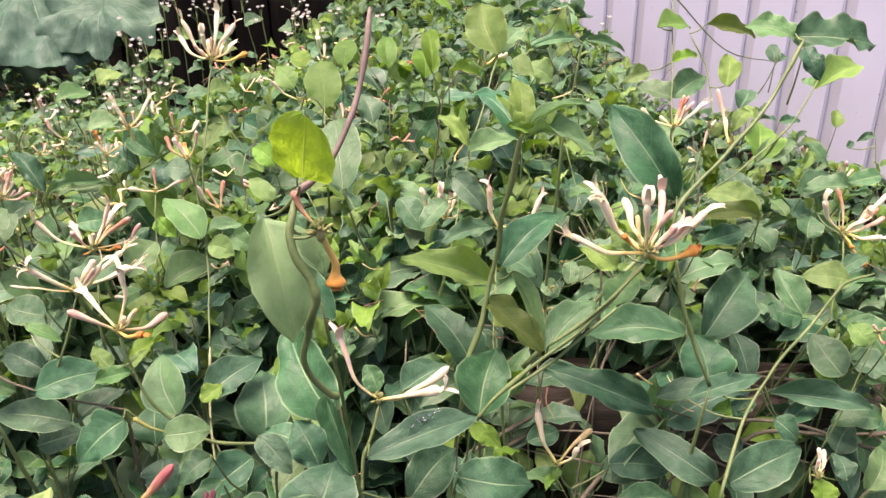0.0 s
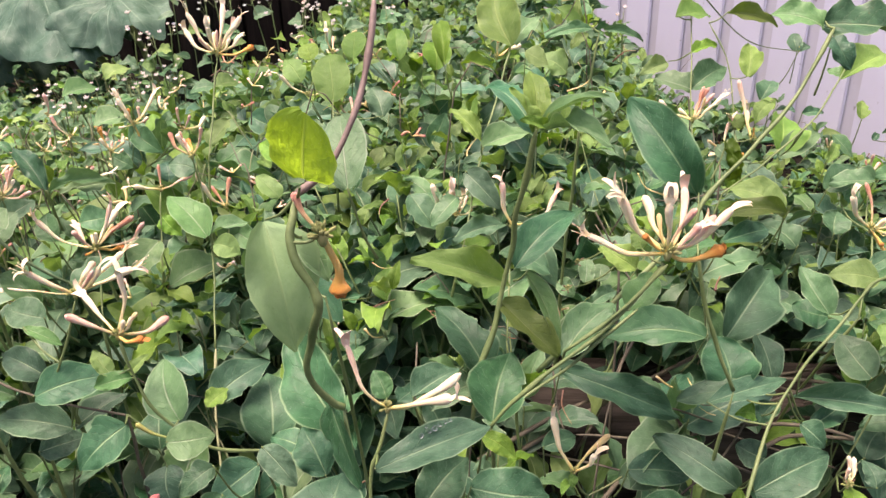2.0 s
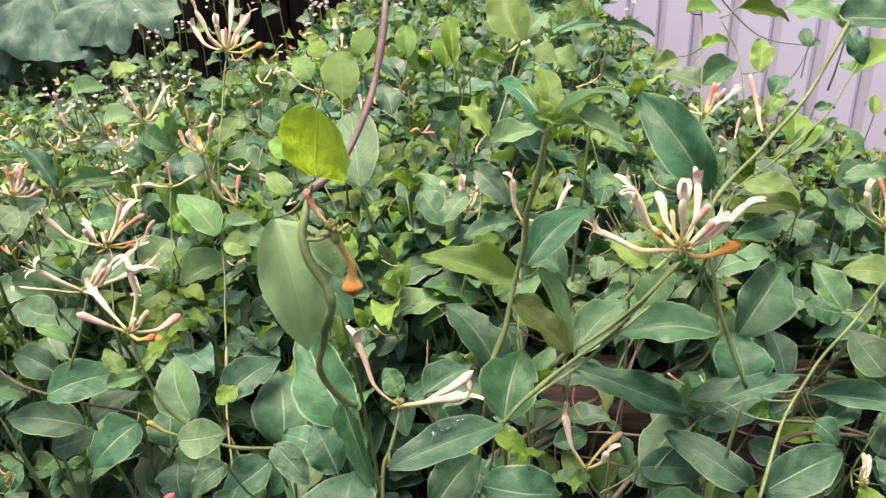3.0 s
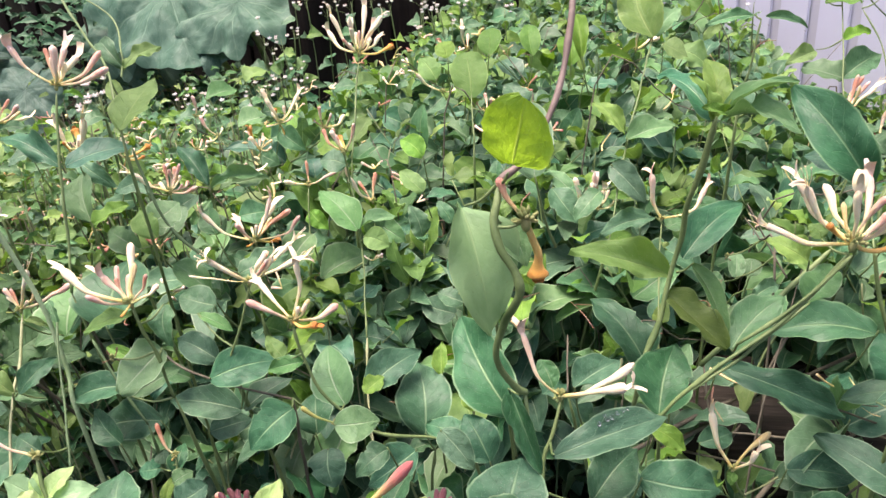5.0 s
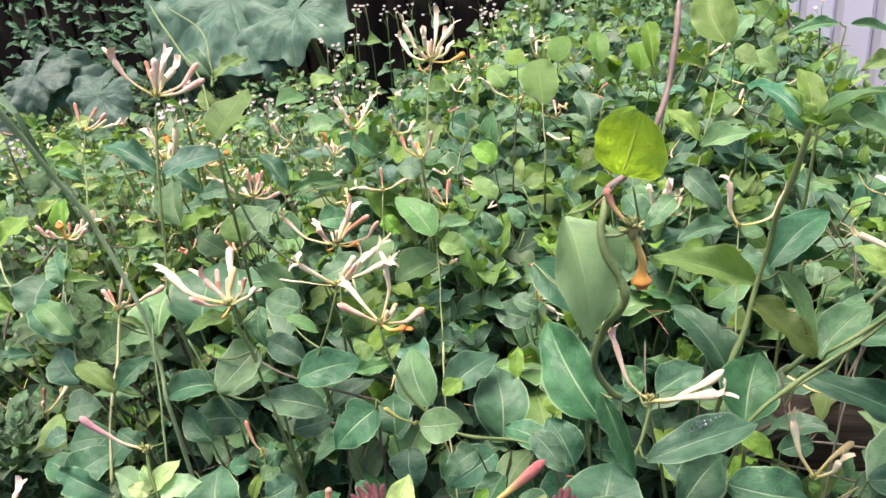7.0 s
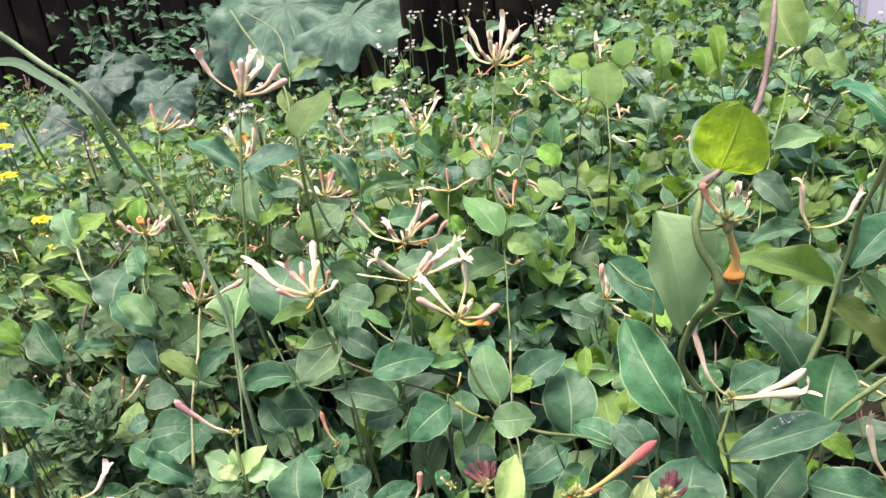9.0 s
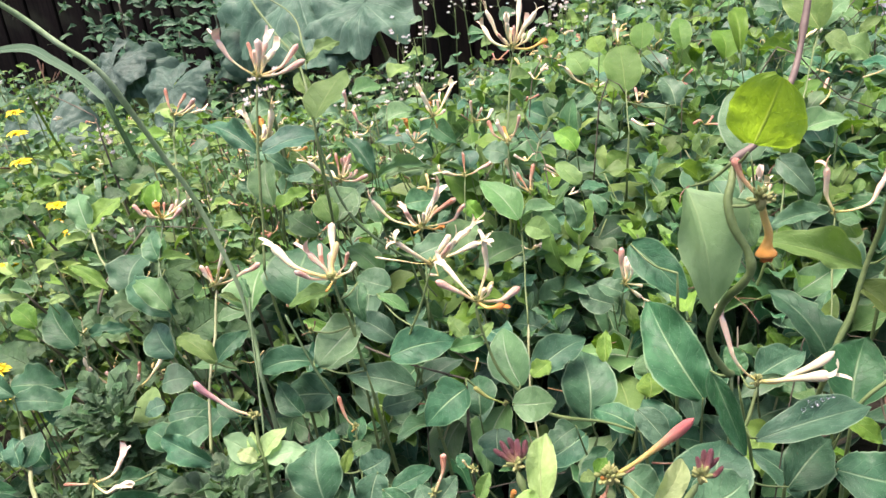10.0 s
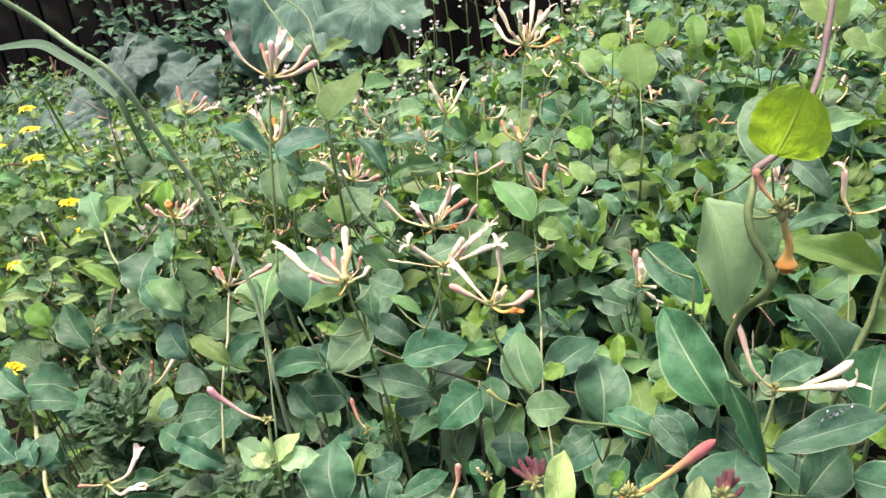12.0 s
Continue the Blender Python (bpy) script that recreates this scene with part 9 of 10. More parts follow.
# ---- the other plants of the bed ----
def white_flowers(at, size):
    """A slender weed with heart-shaped leaves and a loose head of tiny white flowers."""
    p = Vector(at)
    foot = Vector((p.x + rng.uniform(-0.04, 0.04), p.y + rng.uniform(0.0, 0.06), 0.0))
    s = thing("white_flower_weed", foot, "slender weed with loose heads of tiny white flowers", "weed", "white flowered weeds")
    stem(s, 0.0011, "g", p, (p + foot) / 2 + Vector((rng.uniform(-0.02, 0.02), 0, 0)), foot)
    pieces, stalks = [], []
    for k in range(int(3.5 * size) + 1):
        c = Vector((rng.gauss(0, 0.012), rng.gauss(0, 0.01), rng.gauss(0, 0.011))) * size
        small = rng.uniform(0.9, 1.6)
        stalks.append(tube(smooth_line([Vector((0, 0, -0.022)), c * 0.5 + Vector((0, 0, -0.008)), c], 3), lambda t: 0.0003, 4))
        for i in range(5):
            a = i * 1.2566 + k
            w = Vector((math.cos(a), math.sin(a) * 0.7 - 0.3, 0.55 + 0.35 * math.sin(a))).normalized()
            pieces.append(blob(c + w * 0.0016 * small, 0.0009 * small, 0.002 * small, w, 4, 5))
    v, f, u = joined(pieces)
    sv, sf, su = joined(stalks)
    part("flower_stalk", mesh_data("flower_stalk", sv, sf, su, STEM["g"]), s, Matrix.Translation(p), "thin branching green flower stalks")["kind"] = "stuff"
    part("inflorescence", mesh_data("inflorescence", v, f, u, PETAL["white"]), s, Matrix.Translation(p), "tiny white flowers in a loose cluster")["kind"] = "stuff"
    for k in range(3):
        q = p + (foot - p) * rng.uniform(0.05, 0.4) + Vector((0, 0, 0.01))
        a = rng.uniform(0, 6.28)
        leaf(s, q, q + Vector((math.cos(a), math.sin(a) * 0.6 - 0.2, rng.uniform(-0.2, 0.35))) * rng.uniform(0.025, 0.045), rng.uniform(0.024, 0.038), rng.choice("gyg"), "heart")


def yellow_flower(at, size):
    """A yellow daisy-like flower on a leafy stalk."""
    p = Vector(at)
    foot = Vector((p.x + rng.uniform(-0.03, 0.03), p.y + 0.03, 0.0))
    s = thing("yellow_flower", foot, "bright golden yellow flower on a leafy green stalk", "flower", "yellow flowers at the edge of the bed")
    stem(s, 0.0015, "g", p, (p + foot) / 2, foot)
    petals = []
    for k in range(26):
        a = k * 2 * math.pi / 13 + rng.uniform(-0.14, 0.14)
        w = Vector((math.cos(a), math.sin(a), rng.uniform(0.1, 0.4) + 0.4 * (k > 12))).normalized()
        m = leaf_pose(p + w * 0.002, p + w * (0.0135 if k < 13 else 0.009) * size * rng.uniform(0.85, 1.1), 0.0052 * size)
        petals.append(m)
    v, f, u = leaf_shape("full", 5, 2, 5)
    data = mesh_data("petal", v, f, [(a, b) for a, b in u], PETAL["gold"])
    for m in petals:
        part("petal", data, s, m)
    v, f, u = joined([blob(Vector((rng.gauss(0, 0.002), rng.gauss(0, 0.002), 0.003)), 0.0013, 0.003, (0, 0, 1), 4, 5) for k in range(14)])
    part("flower_centre", mesh_data("flower_centre", v, f, u, PETAL["gold"]), s, Matrix.Translation(p))
    for k in range(6):
        q = p + (foot - p) * rng.uniform(0.08, 0.5)
        a = rng.uniform(0, 6.28)
        leaf(s, q, q + Vector((math.cos(a), math.sin(a) * 0.7, rng.uniform(0.0, 0.5))) * rng.uniform(0.03, 0.045), 0.012, rng.choice("gyy"), "lance")


def grass(width, tone, *points):
    """A long blade of grass, folded along its middle."""
    line = smooth_line(points, 8)
    o = line[0].copy()
    foot = Vector((line[-1].x + 0.05, line[-1].y + 0.02, 0.0))
    s = thing("grass_blade", foot, "long arching blade of grass leaning over the plants", "grass", "grass blades")
    line += smooth_line([line[-1], (line[-1] + foot) / 2 + Vector((0.01, 0.01, 0)), foot], 6)[1:]
    verts, faces, uvs = [], [], []
    last = len(line) - 1
    for i, p in enumerate(line):
        way = (line[min(i + 1, last)] - line[max(i - 1, 0)]).normalized()
        face = (FACING - way * FACING.dot(way)).normalized()
        side = way.cross(face)
        t = i / last
        w = width * 0.5 * min(1.0, 0.4 + 4 * t) * (1 - 0.8 * t)
        for k in (-1, 0, 1):
            verts.append(p - o + side * (w * k) - face * (0.35 * w * (1 - abs(k))))
            uvs.append((k, t))
        if i:
            for k in (0, 1):
                a = (i - 1) * 3 + k
                faces.append((a, a + 1, a + 4, a + 3))
    part("blade", mesh_data("blade", verts, faces, uvs, LEAF[tone]), s, Matrix.Translation(o))


def bramble(at):
    p = Vector(at)
    foot = Vector((p.x + rng.uniform(-0.05, 0.05), p.y + 0.06, 0.0))
    s = thing("bramble_shoot", foot, "bramble shoot with toothed, deeply veined green leaves", "bramble", "bramble shoots")
    stem(s, 0.0014, "b", p, (p + foot) / 2 + Vector((0.01, 0.02, 0.02)), foot)
    return s


def lobed_plant(at, count):
    """A bushy plant whose upright sprigs bear small, deeply cut grey-green leaves."""
    p = Vector(at)
    foot = Vector((p.x, p.y + 0.03, 0.0))
    s = thing("chrysanthemum", foot, "bushy chrysanthemum with deeply cut dark grey-green leaves", "chrysanthemum", "chrysanthemums under the thicket")
    for k in range(max(2, count // 8)):
        top = p + Vector((rng.gauss(0, 0.012), rng.gauss(0.005, 0.012), rng.uniform(-0.04, 0.012)))
        low = top + Vector((rng.gauss(0, 0.006), 0.008, -0.06))
        stem(s, 0.0012, "d", top, low, foot)
        for i in range(7):
            t = i / 7
            q = top + (low - top) * t
            a = i * 2.4 + k
            way = Vector((math.cos(a), math.sin(a) * 0.8 - 0.1, 1.5 - 1.1 * t)).normalized()
            long = (0.022 + 0.03 * min(1.0, t * 2)) * rng.uniform(0.85, 1.25)
            facing = Vector((-math.cos(a), -math.sin(a), 0.9 + rng.uniform(-0.3, 0.5)))
            part("leaf", leaf_data("lobed", "c", rng.randrange(8)), s, leaf_pose(q, q + way * long, long * rng.uniform(0.8, 1.0), rng.uniform(-0.5, 0.5), facing))


def weed(at, count):
    """A tangle of thin upright weeds with narrow leaves and dry stalks."""
    p = Vector(at)
    foot = Vector((p.x, p.y + 0.04, 0.0))
    s = thing("weed", foot, "wispy green weed with narrow leaves and thin pale stalks", "weed", "wispy weeds")
    for k in range(4):
        q = p + Vector((rng.gauss(0, 0.025), rng.gauss(0, 0.02), rng.uniform(-0.02, 0.035)))
        stem(s, rng.uniform(0.0006, 0.001), rng.choice("gpp"), q, (q + foot) / 2 + Vector((rng.gauss(0, 0.01), 0, 0)), foot)
    for k in range(count):
        q = p + Vector((rng.gauss(0, 0.03), rng.gauss(0, 0.025), rng.uniform(-0.07, 0.03)))
        a = rng.uniform(0, 6.28)
        long = rng.uniform(0.018, 0.036)
        leaf(s, q, q + Vector((math.cos(a), math.sin(a) * 0.6 - 0.2, rng.uniform(-0.1, 0.7))).normalized() * long, long * rng.uniform(0.25, 0.5), rng.choice("yypglp"), rng.choice(("lance", "ovate")))


def dry_weed(at, count):
    """A dead, straw-coloured tangle of stalks with withered bracts."""
    p = Vector(at)
    foot = Vector((p.x, p.y + 0.03, 0.0))
    s = thing("dry_weed", foot, "dead weed with beige straw stalks and shrivelled seed heads", "weed", "dead weeds")
    tops = []
    for k in range(7):
        q = p + Vector((rng.gauss(0, 0.022), rng.gauss(0, 0.02), rng.uniform(-0.04, 0.03)))
        tops.append(q)
        stem(s, rng.uniform(0.0004, 0.0008), rng.choice("bpb"), q, (q + foot) / 2 + Vector((rng.gauss(0, 0.015), 0, 0)), foot)
    for k in range(count):
        q = rng.choice(tops)
        q = q + (foot - q) * rng.random() ** 2 * 0.25 + Vector((rng.gauss(0, 0.0015), rng.gauss(0, 0.0015), 0))
        v, f, u = blob((0, 0, 0), rng.uniform(0.0006, 0.0014), rng.uniform(0.002, 0.005), (rng.gauss(0, 1), rng.gauss(0, 1), rng.gauss(0, 0.6)), 5, 5)
        v = [w + Vector((noise.noise(w * 700 + q), noise.noise(w * 700 - q), 0)) * 0.0012 for w in v]
        part("bract", mesh_data("bract", v, f, u, PETAL[rng.choice("pccbw")]), s, Matrix.Translation(q))


def dark_shrub(at, count):
    """Dark evergreen growth in front of the fence."""
    p = Vector(at)
    foot = Vector((p.x, p.y, 0.0))
    s = thing("evergreen_shrub", foot, "dark evergreen shrub with narrow leaves by the fence", "shrub", "shrubs by the fence")
    top = p + Vector((0, 0, 0.14))
    stem(s, 0.004, "b", top, (p + foot) / 2, foot)
    for k in range(2 * count):
        q = Vector((p.x, p.y, 0)) + Vector((rng.gauss(0, 0.06), rng.gauss(-0.02, 0.05), p.z + rng.uniform(-0.16, 0.16)))
        a = rng.uniform(0, 6.28)
        long = rng.uniform(0.028, 0.052)
        leaf(s, q, q + Vector((math.cos(a), math.sin(a) * 0.5 - 0.3, rng.uniform(-0.3, 0.3))).normalized() * long, long * 0.42, "d", "lance")


def post(at, radius):
    p = Vector(at)
    s = thing("tree_trunk", (p.x, p.y, 0.0), "dark bare tree trunk standing behind the flowers", "tree trunk")
    line = smooth_line([Vector((0, 0, -0.02)), Vector((0.01, 0, 0.5)), Vector((-0.01, 0.02, 1.1)), Vector((0.02, 0.03, 1.9))], 8)
    v, f, u = tube(line, lambda t: radius * (1.25 - 0.45 * t + 0.05 * math.sin(31 * t)), 14)
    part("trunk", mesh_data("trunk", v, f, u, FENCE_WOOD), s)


def broad_leaf(at, radius, turn, tilt):
    """A great round leaf with pleats along its ribs and a hanging, wavy rim."""
    p = Vector(at)
    foot = Vector((p.x + 0.04, p.y + 0.12, 0.0))
    s = thing("butterbur_leaf", foot, "huge pleated blue-green butterbur leaf with drooping wavy rim", "butterbur", "butterbur leaves by the fence")
    ribs, rings, per = 9, 30, 14
    verts, faces, uvs = [], [], []
    n = ribs * per
    r = random.Random(int(radius * 1000) + int(turn * 10))
    phase = r.uniform(0, 6)
    for j in range(rings + 1):
        v = j / rings
        for i in range(n + 1):
            g = i / per
            a = math.pi * (-0.94 + 1.88 * i / n) + math.pi / 2
            u = 2 * abs((g % 1.0) - 0.5)
            u = 1 - u
            rim = 1 + 0.12 * math.sin(2.5 * a + phase) + 0.08 * math.sin(7 * a + phase) + 0.05 * math.cos(2 * math.pi * (g - 0.5)) + 0.035 * (2 * abs((g * 3) % 1.0 - 0.5)) + 0.1 * noise.noise(Vector((math.cos(a) * 2, math.sin(a) * 2, phase)))
            rho = v * radius * rim
            z = radius * (-0.045 * (u ** 3) * v * (1 - 0.5 * v) - 0.24 * v ** 3 + 0.1 * v * math.sin(3 * a + phase) + 0.1 * v ** 3 * math.sin(8 * a + phase * 2))
            z += radius * 0.24 * v * noise.noise(Vector((rho / radius * math.cos(a) * 2.6, rho / radius * math.sin(a) * 2.6, phase)))
            here = Vector((rho / radius * math.cos(a), rho / radius * math.sin(a), phase))
            z += radius * (0.02 * noise.noise(here * 8) + 0.012 * noise.noise(here * 19)) * min(1.0, 3 * v)
            verts.append((rho * math.cos(a), rho * math.sin(a), z))
            uvs.append((2 * (g % 1.0) - 1, v))
        if j:
            for i in range(n):
                q = (j - 1) * (n + 1) + i
                faces.append((q, q + 1, q + n + 2, q + n + 1))
    up = Vector((0.15 * math.sin(turn * 3), -tilt, 1.0)).normalized()
    m = Matrix.Translation(p) @ up.to_track_quat("Z", "Y").to_matrix().to_4x4() @ Matrix.Rotation(turn + math.pi, 4, "Z")
    part("blade", mesh_data("blade", verts, faces, uvs, LEAF["b"]), s, m)
    stem(s, 0.008, "p", p - up * 0.004, (p + foot) / 2 + Vector((0, 0.03, 0)), foot)


def water_drop(at, size):
    v, f, u = blob((0, 0, 0), size, size * 0.6, (0.1, -0.55, 0.82), 8, 10)
    ob = new("water_drop", mesh_data("water_drop", v, f, u, WATER))
    ob.location = at
    tagged(ob, "clear rain drop lying on a dark green leaf", "water drop", "rain drops on the leaf")


water_drop((-0.0096, 0.3421, 0.3652), 0.0011)
water_drop((-0.0121, 0.3408, 0.3637), 0.0014)
water_drop((-0.0068, 0.3435, 0.3657), 0.0009)
water_drop((-0.0147, 0.3396, 0.3631), 0.0011)
water_drop((-0.0187, 0.3376, 0.3619), 0.0012)
water_drop((-0.0045, 0.3446, 0.3660), 0.0010)
water_drop((-0.0163, 0.3394, 0.3659), 0.0008)
white_flowers((-0.5531, 1.4125, 0.3728), 1.1)
white_flowers((-0.5238, 1.4146, 0.3650), .8)
white_flowers((-0.5325, 1.4214, 0.3353), .6)
white_flowers((-0.5068, 1.4462, 0.3056), .9)
white_flowers((-0.4999, 1.3989, 0.2975), 1)
white_flowers((-0.5088, 1.3400, 0.3192), .7)
white_flowers((-0.5421, 1.3250, 0.3012), 1.1)
white_flowers((-0.5199, 1.2197, 0.3066), .8)
white_flowers((-0.5938, 1.3109, 0.2927), .5)
white_flowers((-0.6224, 1.2572, 0.3099), 1)
white_flowers((-0.5856, 1.1557, 0.3172), 1)
white_flowers((-0.4945, 1.7109, 0.3864), 1.2)
white_flowers((-0.4374, 1.6143, 0.3956), 1)
white_flowers((-0.5111, 1.7001, 0.3703), .9)
white_flowers((-0.4234, 1.7253, 0.3873), 1)
white_flowers((-0.3617, 1.6244, 0.3855), 1)
white_flowers((-0.2652, 1.5307, 0.3844), 1)
white_flowers((-0.2572, 1.5850, 0.3774), .8)
white_flowers((-0.2161, 1.4283, 0.3848), .7)
white_flowers((-0.3016, 1.6282, 0.3685), .9)
white_flowers((-0.2258, 1.6480, 0.3789), .8)
white_flowers((0.2130, 1.6133, 0.3601), .6)
white_flowers((-0.4811, 0.7313, 0.4451), 1.1)
white_flowers((-0.4772, 0.7288, 0.4381), .9)
white_flowers((-0.5173, 0.7684, 0.4197), .7)
white_flowers((-0.1315, 1.5556, 0.3815), 1)
white_flowers((-0.6106, 1.7961, 0.3775), 1)
white_flowers((-0.5855, 1.8034, 0.3825), .8)
white_flowers((-0.6664, 1.2827, 0.3005), .9)
white_flowers((-0.6178, 1.2804, 0.2951), 1)
white_flowers((-0.5915, 1.2244, 0.2931), .9)
white_flowers((-0.5364, 1.3361, 0.2955), .9)
white_flowers((-0.6749, 1.3288, 0.2811), .7)
white_flowers((-0.2908, 1.5302, 0.3548), 1)
white_flowers((-0.2725, 1.6514, 0.3778), .9)
white_flowers((-0.3007, 1.6571, 0.3904), 1)
white_flowers((0.2656, 1.3340, 0.4023), .5)
white_flowers((-0.7984, 0.8749, 0.3538), 1.2)
white_flowers((-0.7852, 0.8776, 0.3511), 1)
white_flowers((-0.8127, 0.8658, 0.3444), .8)
white_flowers((-0.5370, 0.7940, 0.4264), .8)
white_flowers((-0.7008, 0.7050, 0.2758), 1)
white_flowers((-0.6914, 0.7103, 0.2808), .8)
white_flowers((-1.2769, 1.2157, 0.3606), .8)
white_flowers((-1.0770, 1.0645, 0.3659), .7)
yellow_flower((-1.0106, 0.9537, 0.3666), 1)
yellow_flower((-0.9721, 0.9056, 0.3484), 1.1)
yellow_flower((-0.9323, 0.8544, 0.3229), 1.1)
yellow_flower((-0.7379, 0.6954, 0.2926), 1)
yellow_flower((-0.7878, 0.7378, 0.3064), 1)
yellow_flower((-0.7815, 0.6245, 0.2790), .7)
yellow_flower((-0.6455, 0.4563, 0.2661), .8)
yellow_flower((-0.7873, 0.7288, 0.2879), .6)
yellow_flower((-1.0169, 0.8834, 0.3311), .9)
yellow_flower((-0.6345, 0.4492, 0.2448), .6)
yellow_flower((-0.7989, 0.6622, 0.2630), .5)

def hairy_stalk(*points):
    """A long leaning weed stalk, thick below its tip and set with fine pale hairs."""
    foot = Vector((points[-1][0] + 0.01, points[-1][1] + 0.01, 0.0))
    s = thing("weed_stalk", foot, "long pale green hairy stalk leaning over the weeds", "weed")
    stem(s, 0.0017, "h", *points, tuple(foot))
    r, pieces = random.Random(8), []
    line = smooth_line(points, 30)
    for k in range(260):
        p = line[r.randrange(len(line))] + Vector((0, 0, r.uniform(-0.002, 0.002)))
        way = Vector((r.gauss(0, 1), r.gauss(0, 1), r.gauss(0, 1))).normalized()
        pieces.append(tube([p, p + way * 0.0025, p + way * r.uniform(0.003, 0.0045)], lambda t: 0.00012 * (1.2 - t), 3))
    part("hairs", mesh_data("hairs", *joined(pieces), STEM["h"]), s, Matrix.Identity(4), "fine pale hairs")


hairy_stalk((-0.5000, 0.3800, 0.6120), (-0.4760, 0.3900, 0.5850), (-0.4630, 0.4000, 0.5690), (-0.4420, 0.4050, 0.5480), (-0.4230, 0.4100, 0.5290), (-0.4170, 0.4300, 0.4850), (-0.4050, 0.4450, 0.4360), (-0.3900, 0.4500, 0.3760), (-0.3800, 0.4450, 0.3170), (-0.3740, 0.4350, 0.2630))
grass(0.0180, "g", (-1.0832, 0.9860, 0.4511), (-0.9717, 0.9664, 0.4593), (-0.8957, 0.9256, 0.4467), (-0.8230, 0.8821, 0.4305), (-0.7570, 0.8346, 0.4106))
grass(0.0080, "o", (-0.9167, 0.7829, 0.4047), (-0.9224, 0.8386, 0.4040), (-0.9247, 0.8976, 0.4078))
b = bramble((-0.6321, 0.4741, 0.2584))
leaf(b, (-0.6255, 0.4758, 0.2577), (-0.6625, 0.4779, 0.2734), 0.0336, "n", "toothed")
leaf(b, (-0.6331, 0.4784, 0.2676), (-0.6208, 0.4887, 0.2738), 0.0190, "n", "toothed")
leaf(b, (-0.6376, 0.4682, 0.2498), (-0.6216, 0.4831, 0.2593), 0.0246, "n", "toothed")
b = bramble((-0.4971, 0.5210, 0.3166))
leaf(b, (-0.5010, 0.5229, 0.3229), (-0.5165, 0.5012, 0.3060), 0.0327, "n", "toothed")
leaf(b, (-0.4952, 0.5222, 0.3179), (-0.4884, 0.5346, 0.3285), 0.0327, "n", "toothed")
leaf(b, (-0.4950, 0.5178, 0.3090), (-0.4884, 0.5037, 0.2918), 0.0272, "n", "toothed")
b = bramble((-0.4726, 0.4946, 0.2950))
leaf(b, (-0.4714, 0.4928, 0.2905), (-0.4454, 0.5167, 0.3058), 0.0370, "n", "toothed")
leaf(b, (-0.4739, 0.4965, 0.2994), (-0.4864, 0.5053, 0.3133), 0.0212, "n", "toothed")
b = bramble((-0.5912, 0.5257, 0.2673))
leaf(b, (-0.5895, 0.5254, 0.2656), (-0.5656, 0.5371, 0.2690), 0.0233, "n", "toothed")
leaf(b, (-0.5921, 0.5270, 0.2706), (-0.6085, 0.5342, 0.2841), 0.0210, "n", "toothed")
leaf(b, (-0.5920, 0.5247, 0.2658), (-0.6056, 0.5156, 0.2613), 0.0175, "n", "toothed")
b = bramble((-0.4312, 0.3903, 0.1982))
leaf(b, (-0.4333, 0.3907, 0.2004), (-0.4095, 0.4028, 0.2039), 0.0289, "n", "toothed")
leaf(b, (-0.4290, 0.3899, 0.1960), (-0.4182, 0.3837, 0.1860), 0.0212, "n", "toothed")
b = bramble((-0.6900, 0.6987, 0.3278))
leaf(b, (-0.6915, 0.6983, 0.3280), (-0.7132, 0.6835, 0.3203), 0.0280, "n", "toothed")
leaf(b, (-0.6884, 0.6991, 0.3277), (-0.6696, 0.7133, 0.3358), 0.0280, "n", "toothed")
b = bramble((-0.7386, 0.6333, 0.3425))
leaf(b, (-0.7392, 0.6325, 0.3412), (-0.7658, 0.6191, 0.3369), 0.0264, "n", "toothed")
leaf(b, (-0.7381, 0.6341, 0.3438), (-0.7168, 0.6417, 0.3440), 0.0198, "n", "toothed")
b = bramble((-0.6913, 0.7594, 0.3344))
leaf(b, (-0.6929, 0.7597, 0.3361), (-0.7142, 0.7717, 0.3570), 0.0325, "n", "toothed")
leaf(b, (-0.6896, 0.7591, 0.3328), (-0.6697, 0.7741, 0.3414), 0.0296, "n", "toothed")
def bramble_spray(at, count):
    """A low bramble shoot whose toothed leaves stand in threes."""
    s = bramble(at)
    p = Vector(at)
    for k in range(count):
        a = rng.uniform(0, 6.28)
        q = p + Vector((math.cos(a) * 0.02, math.sin(a) * 0.02, rng.uniform(-0.03, 0.015)))
        twig(s, p - Vector((0, 0, 0.01)), q)
        for turn, long in ((0.0, 0.036), (1.25, 0.028), (-1.25, 0.028)):
            long *= rng.uniform(0.85, 1.2)
            way = Vector((math.cos(a + turn), math.sin(a + turn), rng.uniform(-0.2, 0.3))).normalized()
            leaf(s, q + way * 0.003, q + way * long, long * rng.uniform(0.55, 0.7), "n", "toothed")


bramble_spray((-0.724, 0.587, 0.270), 3)
bramble_spray((-0.694, 0.635, 0.290), 3)
bramble_spray((-0.600, 0.566, 0.270), 3)
bramble_spray((-0.687, 0.550, 0.240), 3)
bramble_spray((-0.552, 0.565, 0.300), 3)
bramble_spray((-0.809, 0.684, 0.290), 3)
bramble_spray((-0.503, 0.539, 0.280), 3)
bramble_spray((-0.706, 0.696, 0.300), 3)
bramble_spray((-0.740, 0.554, 0.200), 3)
bramble_spray((-0.522, 0.523, 0.240), 3)
bramble_spray((-0.468, 0.584, 0.310), 3)
lobed_plant((-0.5001, 0.4008, 0.2622), 30)
lobed_plant((-0.3502, 0.3317, 0.2638), 26)
lobed_plant((-0.4901, 0.3688, 0.2614), 18)
lobed_plant((-0.3301, 0.3196, 0.2736), 16)
weed((-0.8534, 0.7537, 0.3062), 20)
weed((-0.8921, 0.8475, 0.2859), 20)
weed((-0.8271, 0.6854, 0.2684), 20)
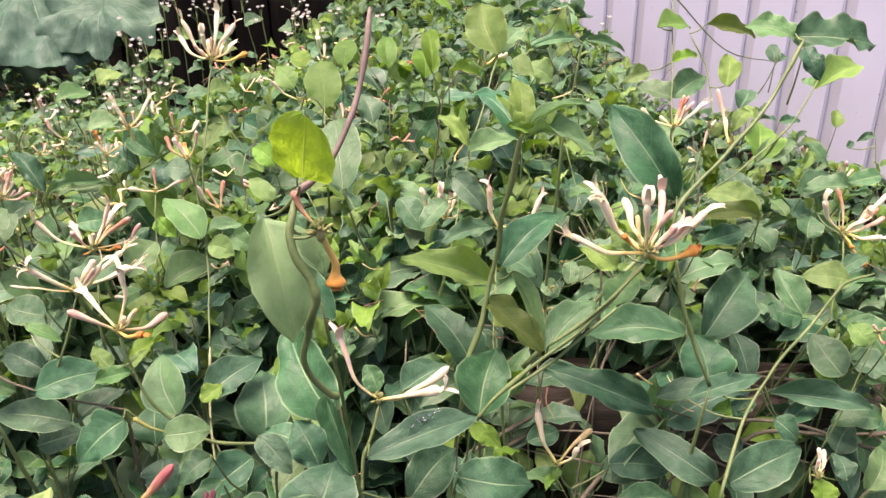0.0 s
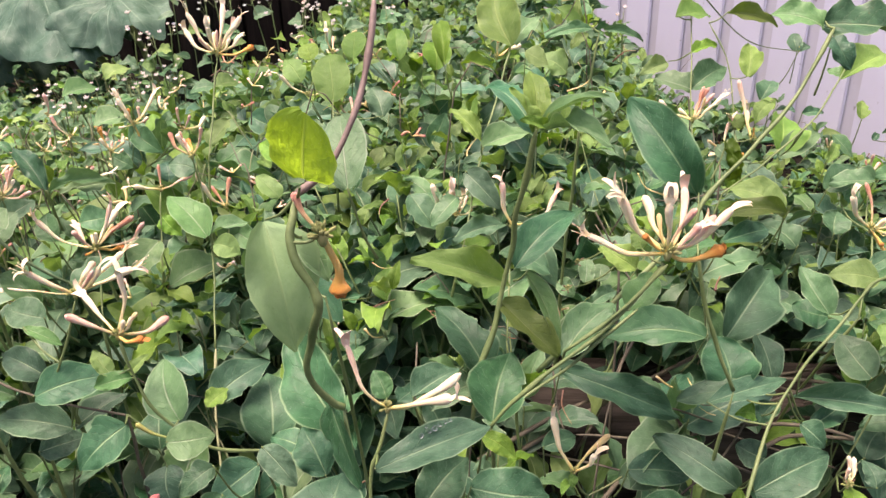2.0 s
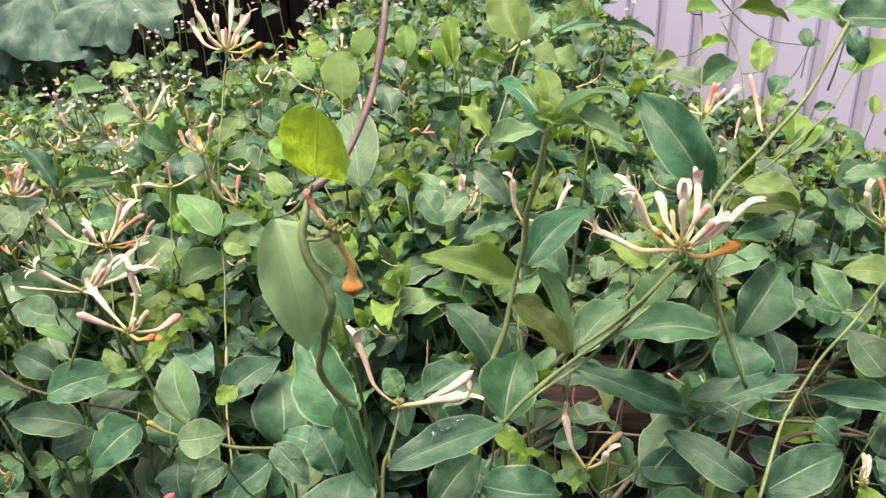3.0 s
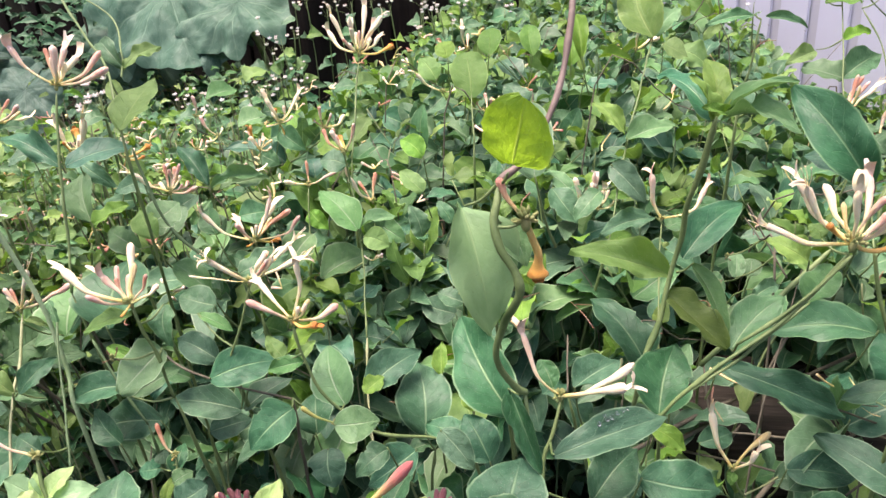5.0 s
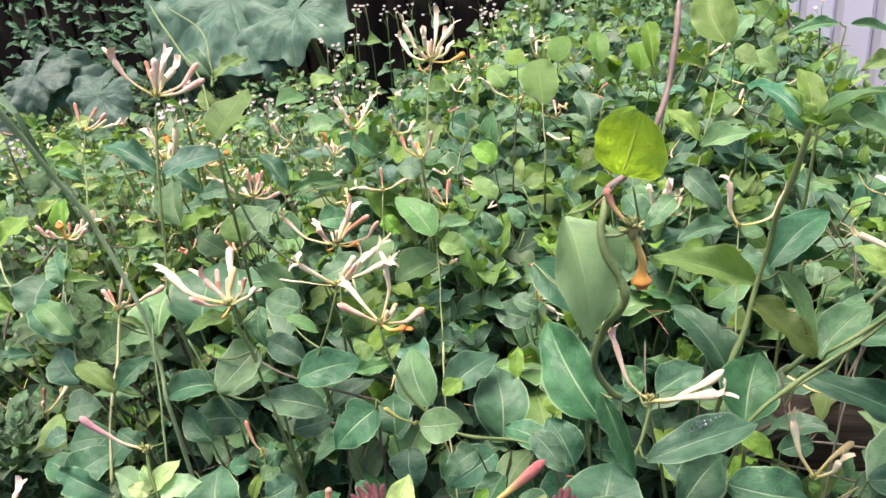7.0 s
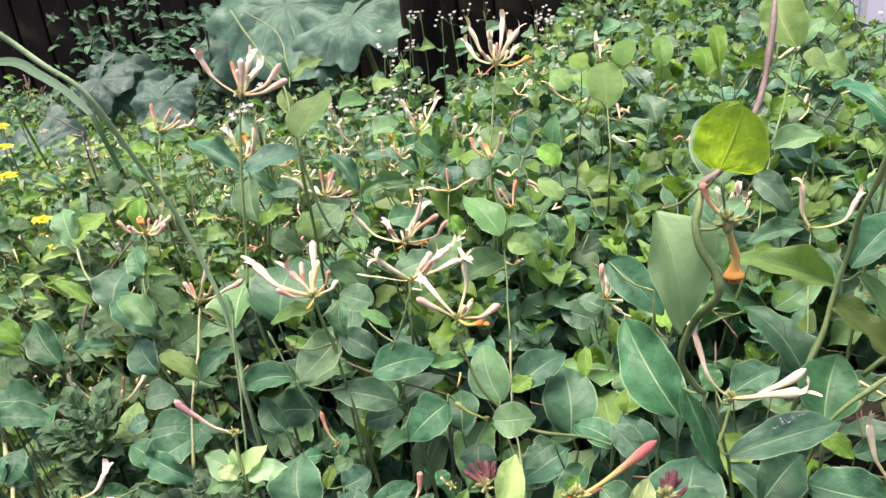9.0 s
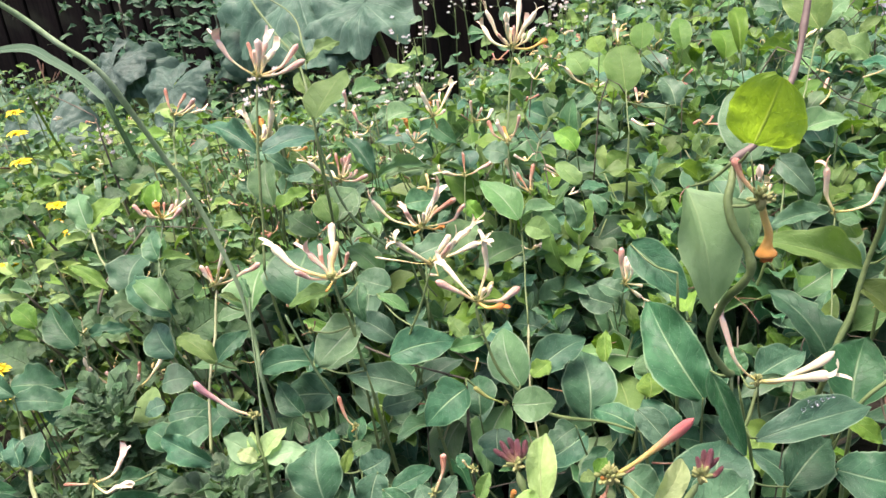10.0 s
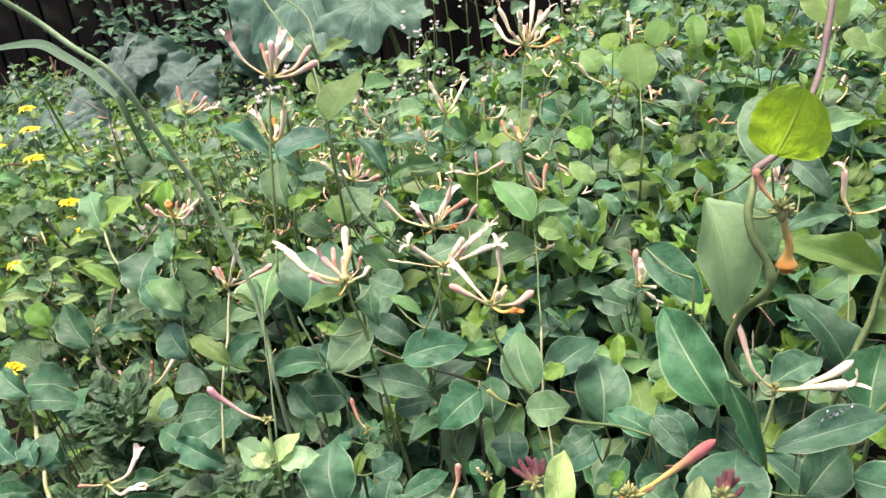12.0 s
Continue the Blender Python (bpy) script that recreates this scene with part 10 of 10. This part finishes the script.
weed((-0.7572, 0.6422, 0.2548), 16)
weed((-1.0385, 0.9112, 0.2714), 16)
weed((-0.9134, 0.9051, 0.2987), 18)
weed((-0.6801, 0.6210, 0.2812), 14)
weed((-0.7023, 0.5563, 0.2811), 16)
weed((-0.6605, 0.6978, 0.3077), 14)
weed((-0.8252, 0.8783, 0.3070), 16)
weed((-0.7207, 0.8622, 0.3268), 16)
broad_leaf((-1.0711, 2.1542, 0.3772), 0.233, .3, .7)
broad_leaf((-0.8495, 2.0716, 0.3475), 0.156, -.4, .55)
broad_leaf((-1.2298, 2.1824, 0.2647), 0.130, -.5, .8)
broad_leaf((-0.9437, 2.0638, 0.2506), 0.091, .6, .4)
broad_leaf((-1.2596, 1.5793, 0.3068), 0.093, .4, .8)
broad_leaf((-1.0617, 1.4397, 0.2852), 0.079, -.3, .9)
broad_leaf((-1.1894, 1.2032, 0.2538), 0.095, .3, .9)
broad_leaf((-1.2767, 1.5517, 0.3116), 0.076, -.2, .9)
broad_leaf((-1.0915, 1.1061, 0.2307), 0.069, .1, .8)
broad_leaf((-1.2761, 1.1764, 0.2532), 0.064, .3, .8)
broad_leaf((-1.2943, 2.3670, 0.2650), 0.211, .5, .8)
dark_shrub((-1.4495, 2.1208, 0.1662), 40)
dark_shrub((-1.4055, 2.2747, 0.2167), 30)
dark_shrub((-1.7464, 2.1877, 0.2515), 26)
dark_shrub((-1.1513, 2.3709, 0.2542), 20)
dark_shrub((-1.6278, 2.3326, 0.2732), 36)
dark_shrub((-1.6820, 2.1989, 0.2502), 26)
post((-0.6663, 2.0700, 0.3869), .045)
dry_weed((-0.7607, 0.6497, 0.2722), 22)
dry_weed((-0.8047, 0.6970, 0.2782), 16)
dry_weed((-0.9444, 0.8300, 0.2828), 18)
dry_weed((-0.5454, 0.7636, 0.4168), 14)
dry_weed((-0.7687, 0.7872, 0.3217), 12)
dry_weed((-0.6597, 0.7504, 0.2966), 10)
dry_weed((-0.6723, 0.6850, 0.2889), 10)
dry_weed((-0.5624, 1.0147, 0.3164), 10)
dry_weed((-0.5346, 1.1148, 0.2941), 8)
weed((-1.8312, 1.8093, 0.2398), 16)
weed((-1.8478, 1.9155, 0.2311), 16)
weed((-1.5639, 1.6647, 0.2498), 16)
weed((-1.4254, 1.5911, 0.2491), 16)
weed((-1.3594, 1.7169, 0.2289), 14)
weed((-1.1589, 1.5565, 0.2482), 14)
weed((-0.9507, 1.7798, 0.1859), 16)
weed((-0.9227, 1.8872, 0.1794), 16)
weed((-0.8421, 1.8872, 0.1786), 14)
weed((-1.1927, 2.1917, 0.1250), 14)
weed((-0.7749, 1.8929, 0.1902), 12)
dry_weed((-0.5197, 0.5871, 0.2772), 12)
dry_weed((-0.5057, 0.5165, 0.2660), 8)
dry_weed((-0.6790, 0.7410, 0.2895), 12)
dry_weed((-0.6206, 0.4771, 0.2572), 10)
dry_weed((-0.5915, 0.4113, 0.2464), 8)
dry_weed((-0.7918, 0.7648, 0.2904), 12)
dry_weed((-0.4025, 0.8561, 0.3517), 8)
dry_weed((-0.3490, 0.8111, 0.3444), 8)
dry_weed((-0.5269, 0.7629, 0.3569), 8)
dry_weed((-0.8799, 0.7313, 0.2772), 12)
weed((-0.7288, 0.9270, 0.3460), 16)
weed((-0.7882, 0.8980, 0.3241), 16)
weed((-0.7784, 0.7729, 0.2986), 16)
weed((-0.5965, 0.8006, 0.3594), 14)
weed((-0.5814, 0.7349, 0.3339), 14)
weed((-0.7397, 0.6663, 0.2929), 14)
weed((-1.1092, 1.0111, 0.2835), 14)
weed((-0.5688, 0.8670, 0.3597), 12)
weed((-0.5145, 0.9604, 0.3178), 14)
weed((-0.4509, 0.9634, 0.3237), 12)
dry_weed((-0.8116, 0.6935, 0.2639), 12)
dry_weed((-0.7776, 0.6443, 0.2599), 8)
dry_weed((-0.6273, 0.7745, 0.3251), 8)
dry_weed((-0.4309, 0.7243, 0.3425), 6)
white_flowers((-0.7046, 0.7098, 0.2807), .9)
white_flowers((-0.7097, 0.7108, 0.2860), .7)
white_flowers((-0.6950, 0.7109, 0.2774), .6)
white_flowers((-0.5831, 1.5304, 0.3300), .8)
white_flowers((-0.5737, 1.6521, 0.3407), .9)
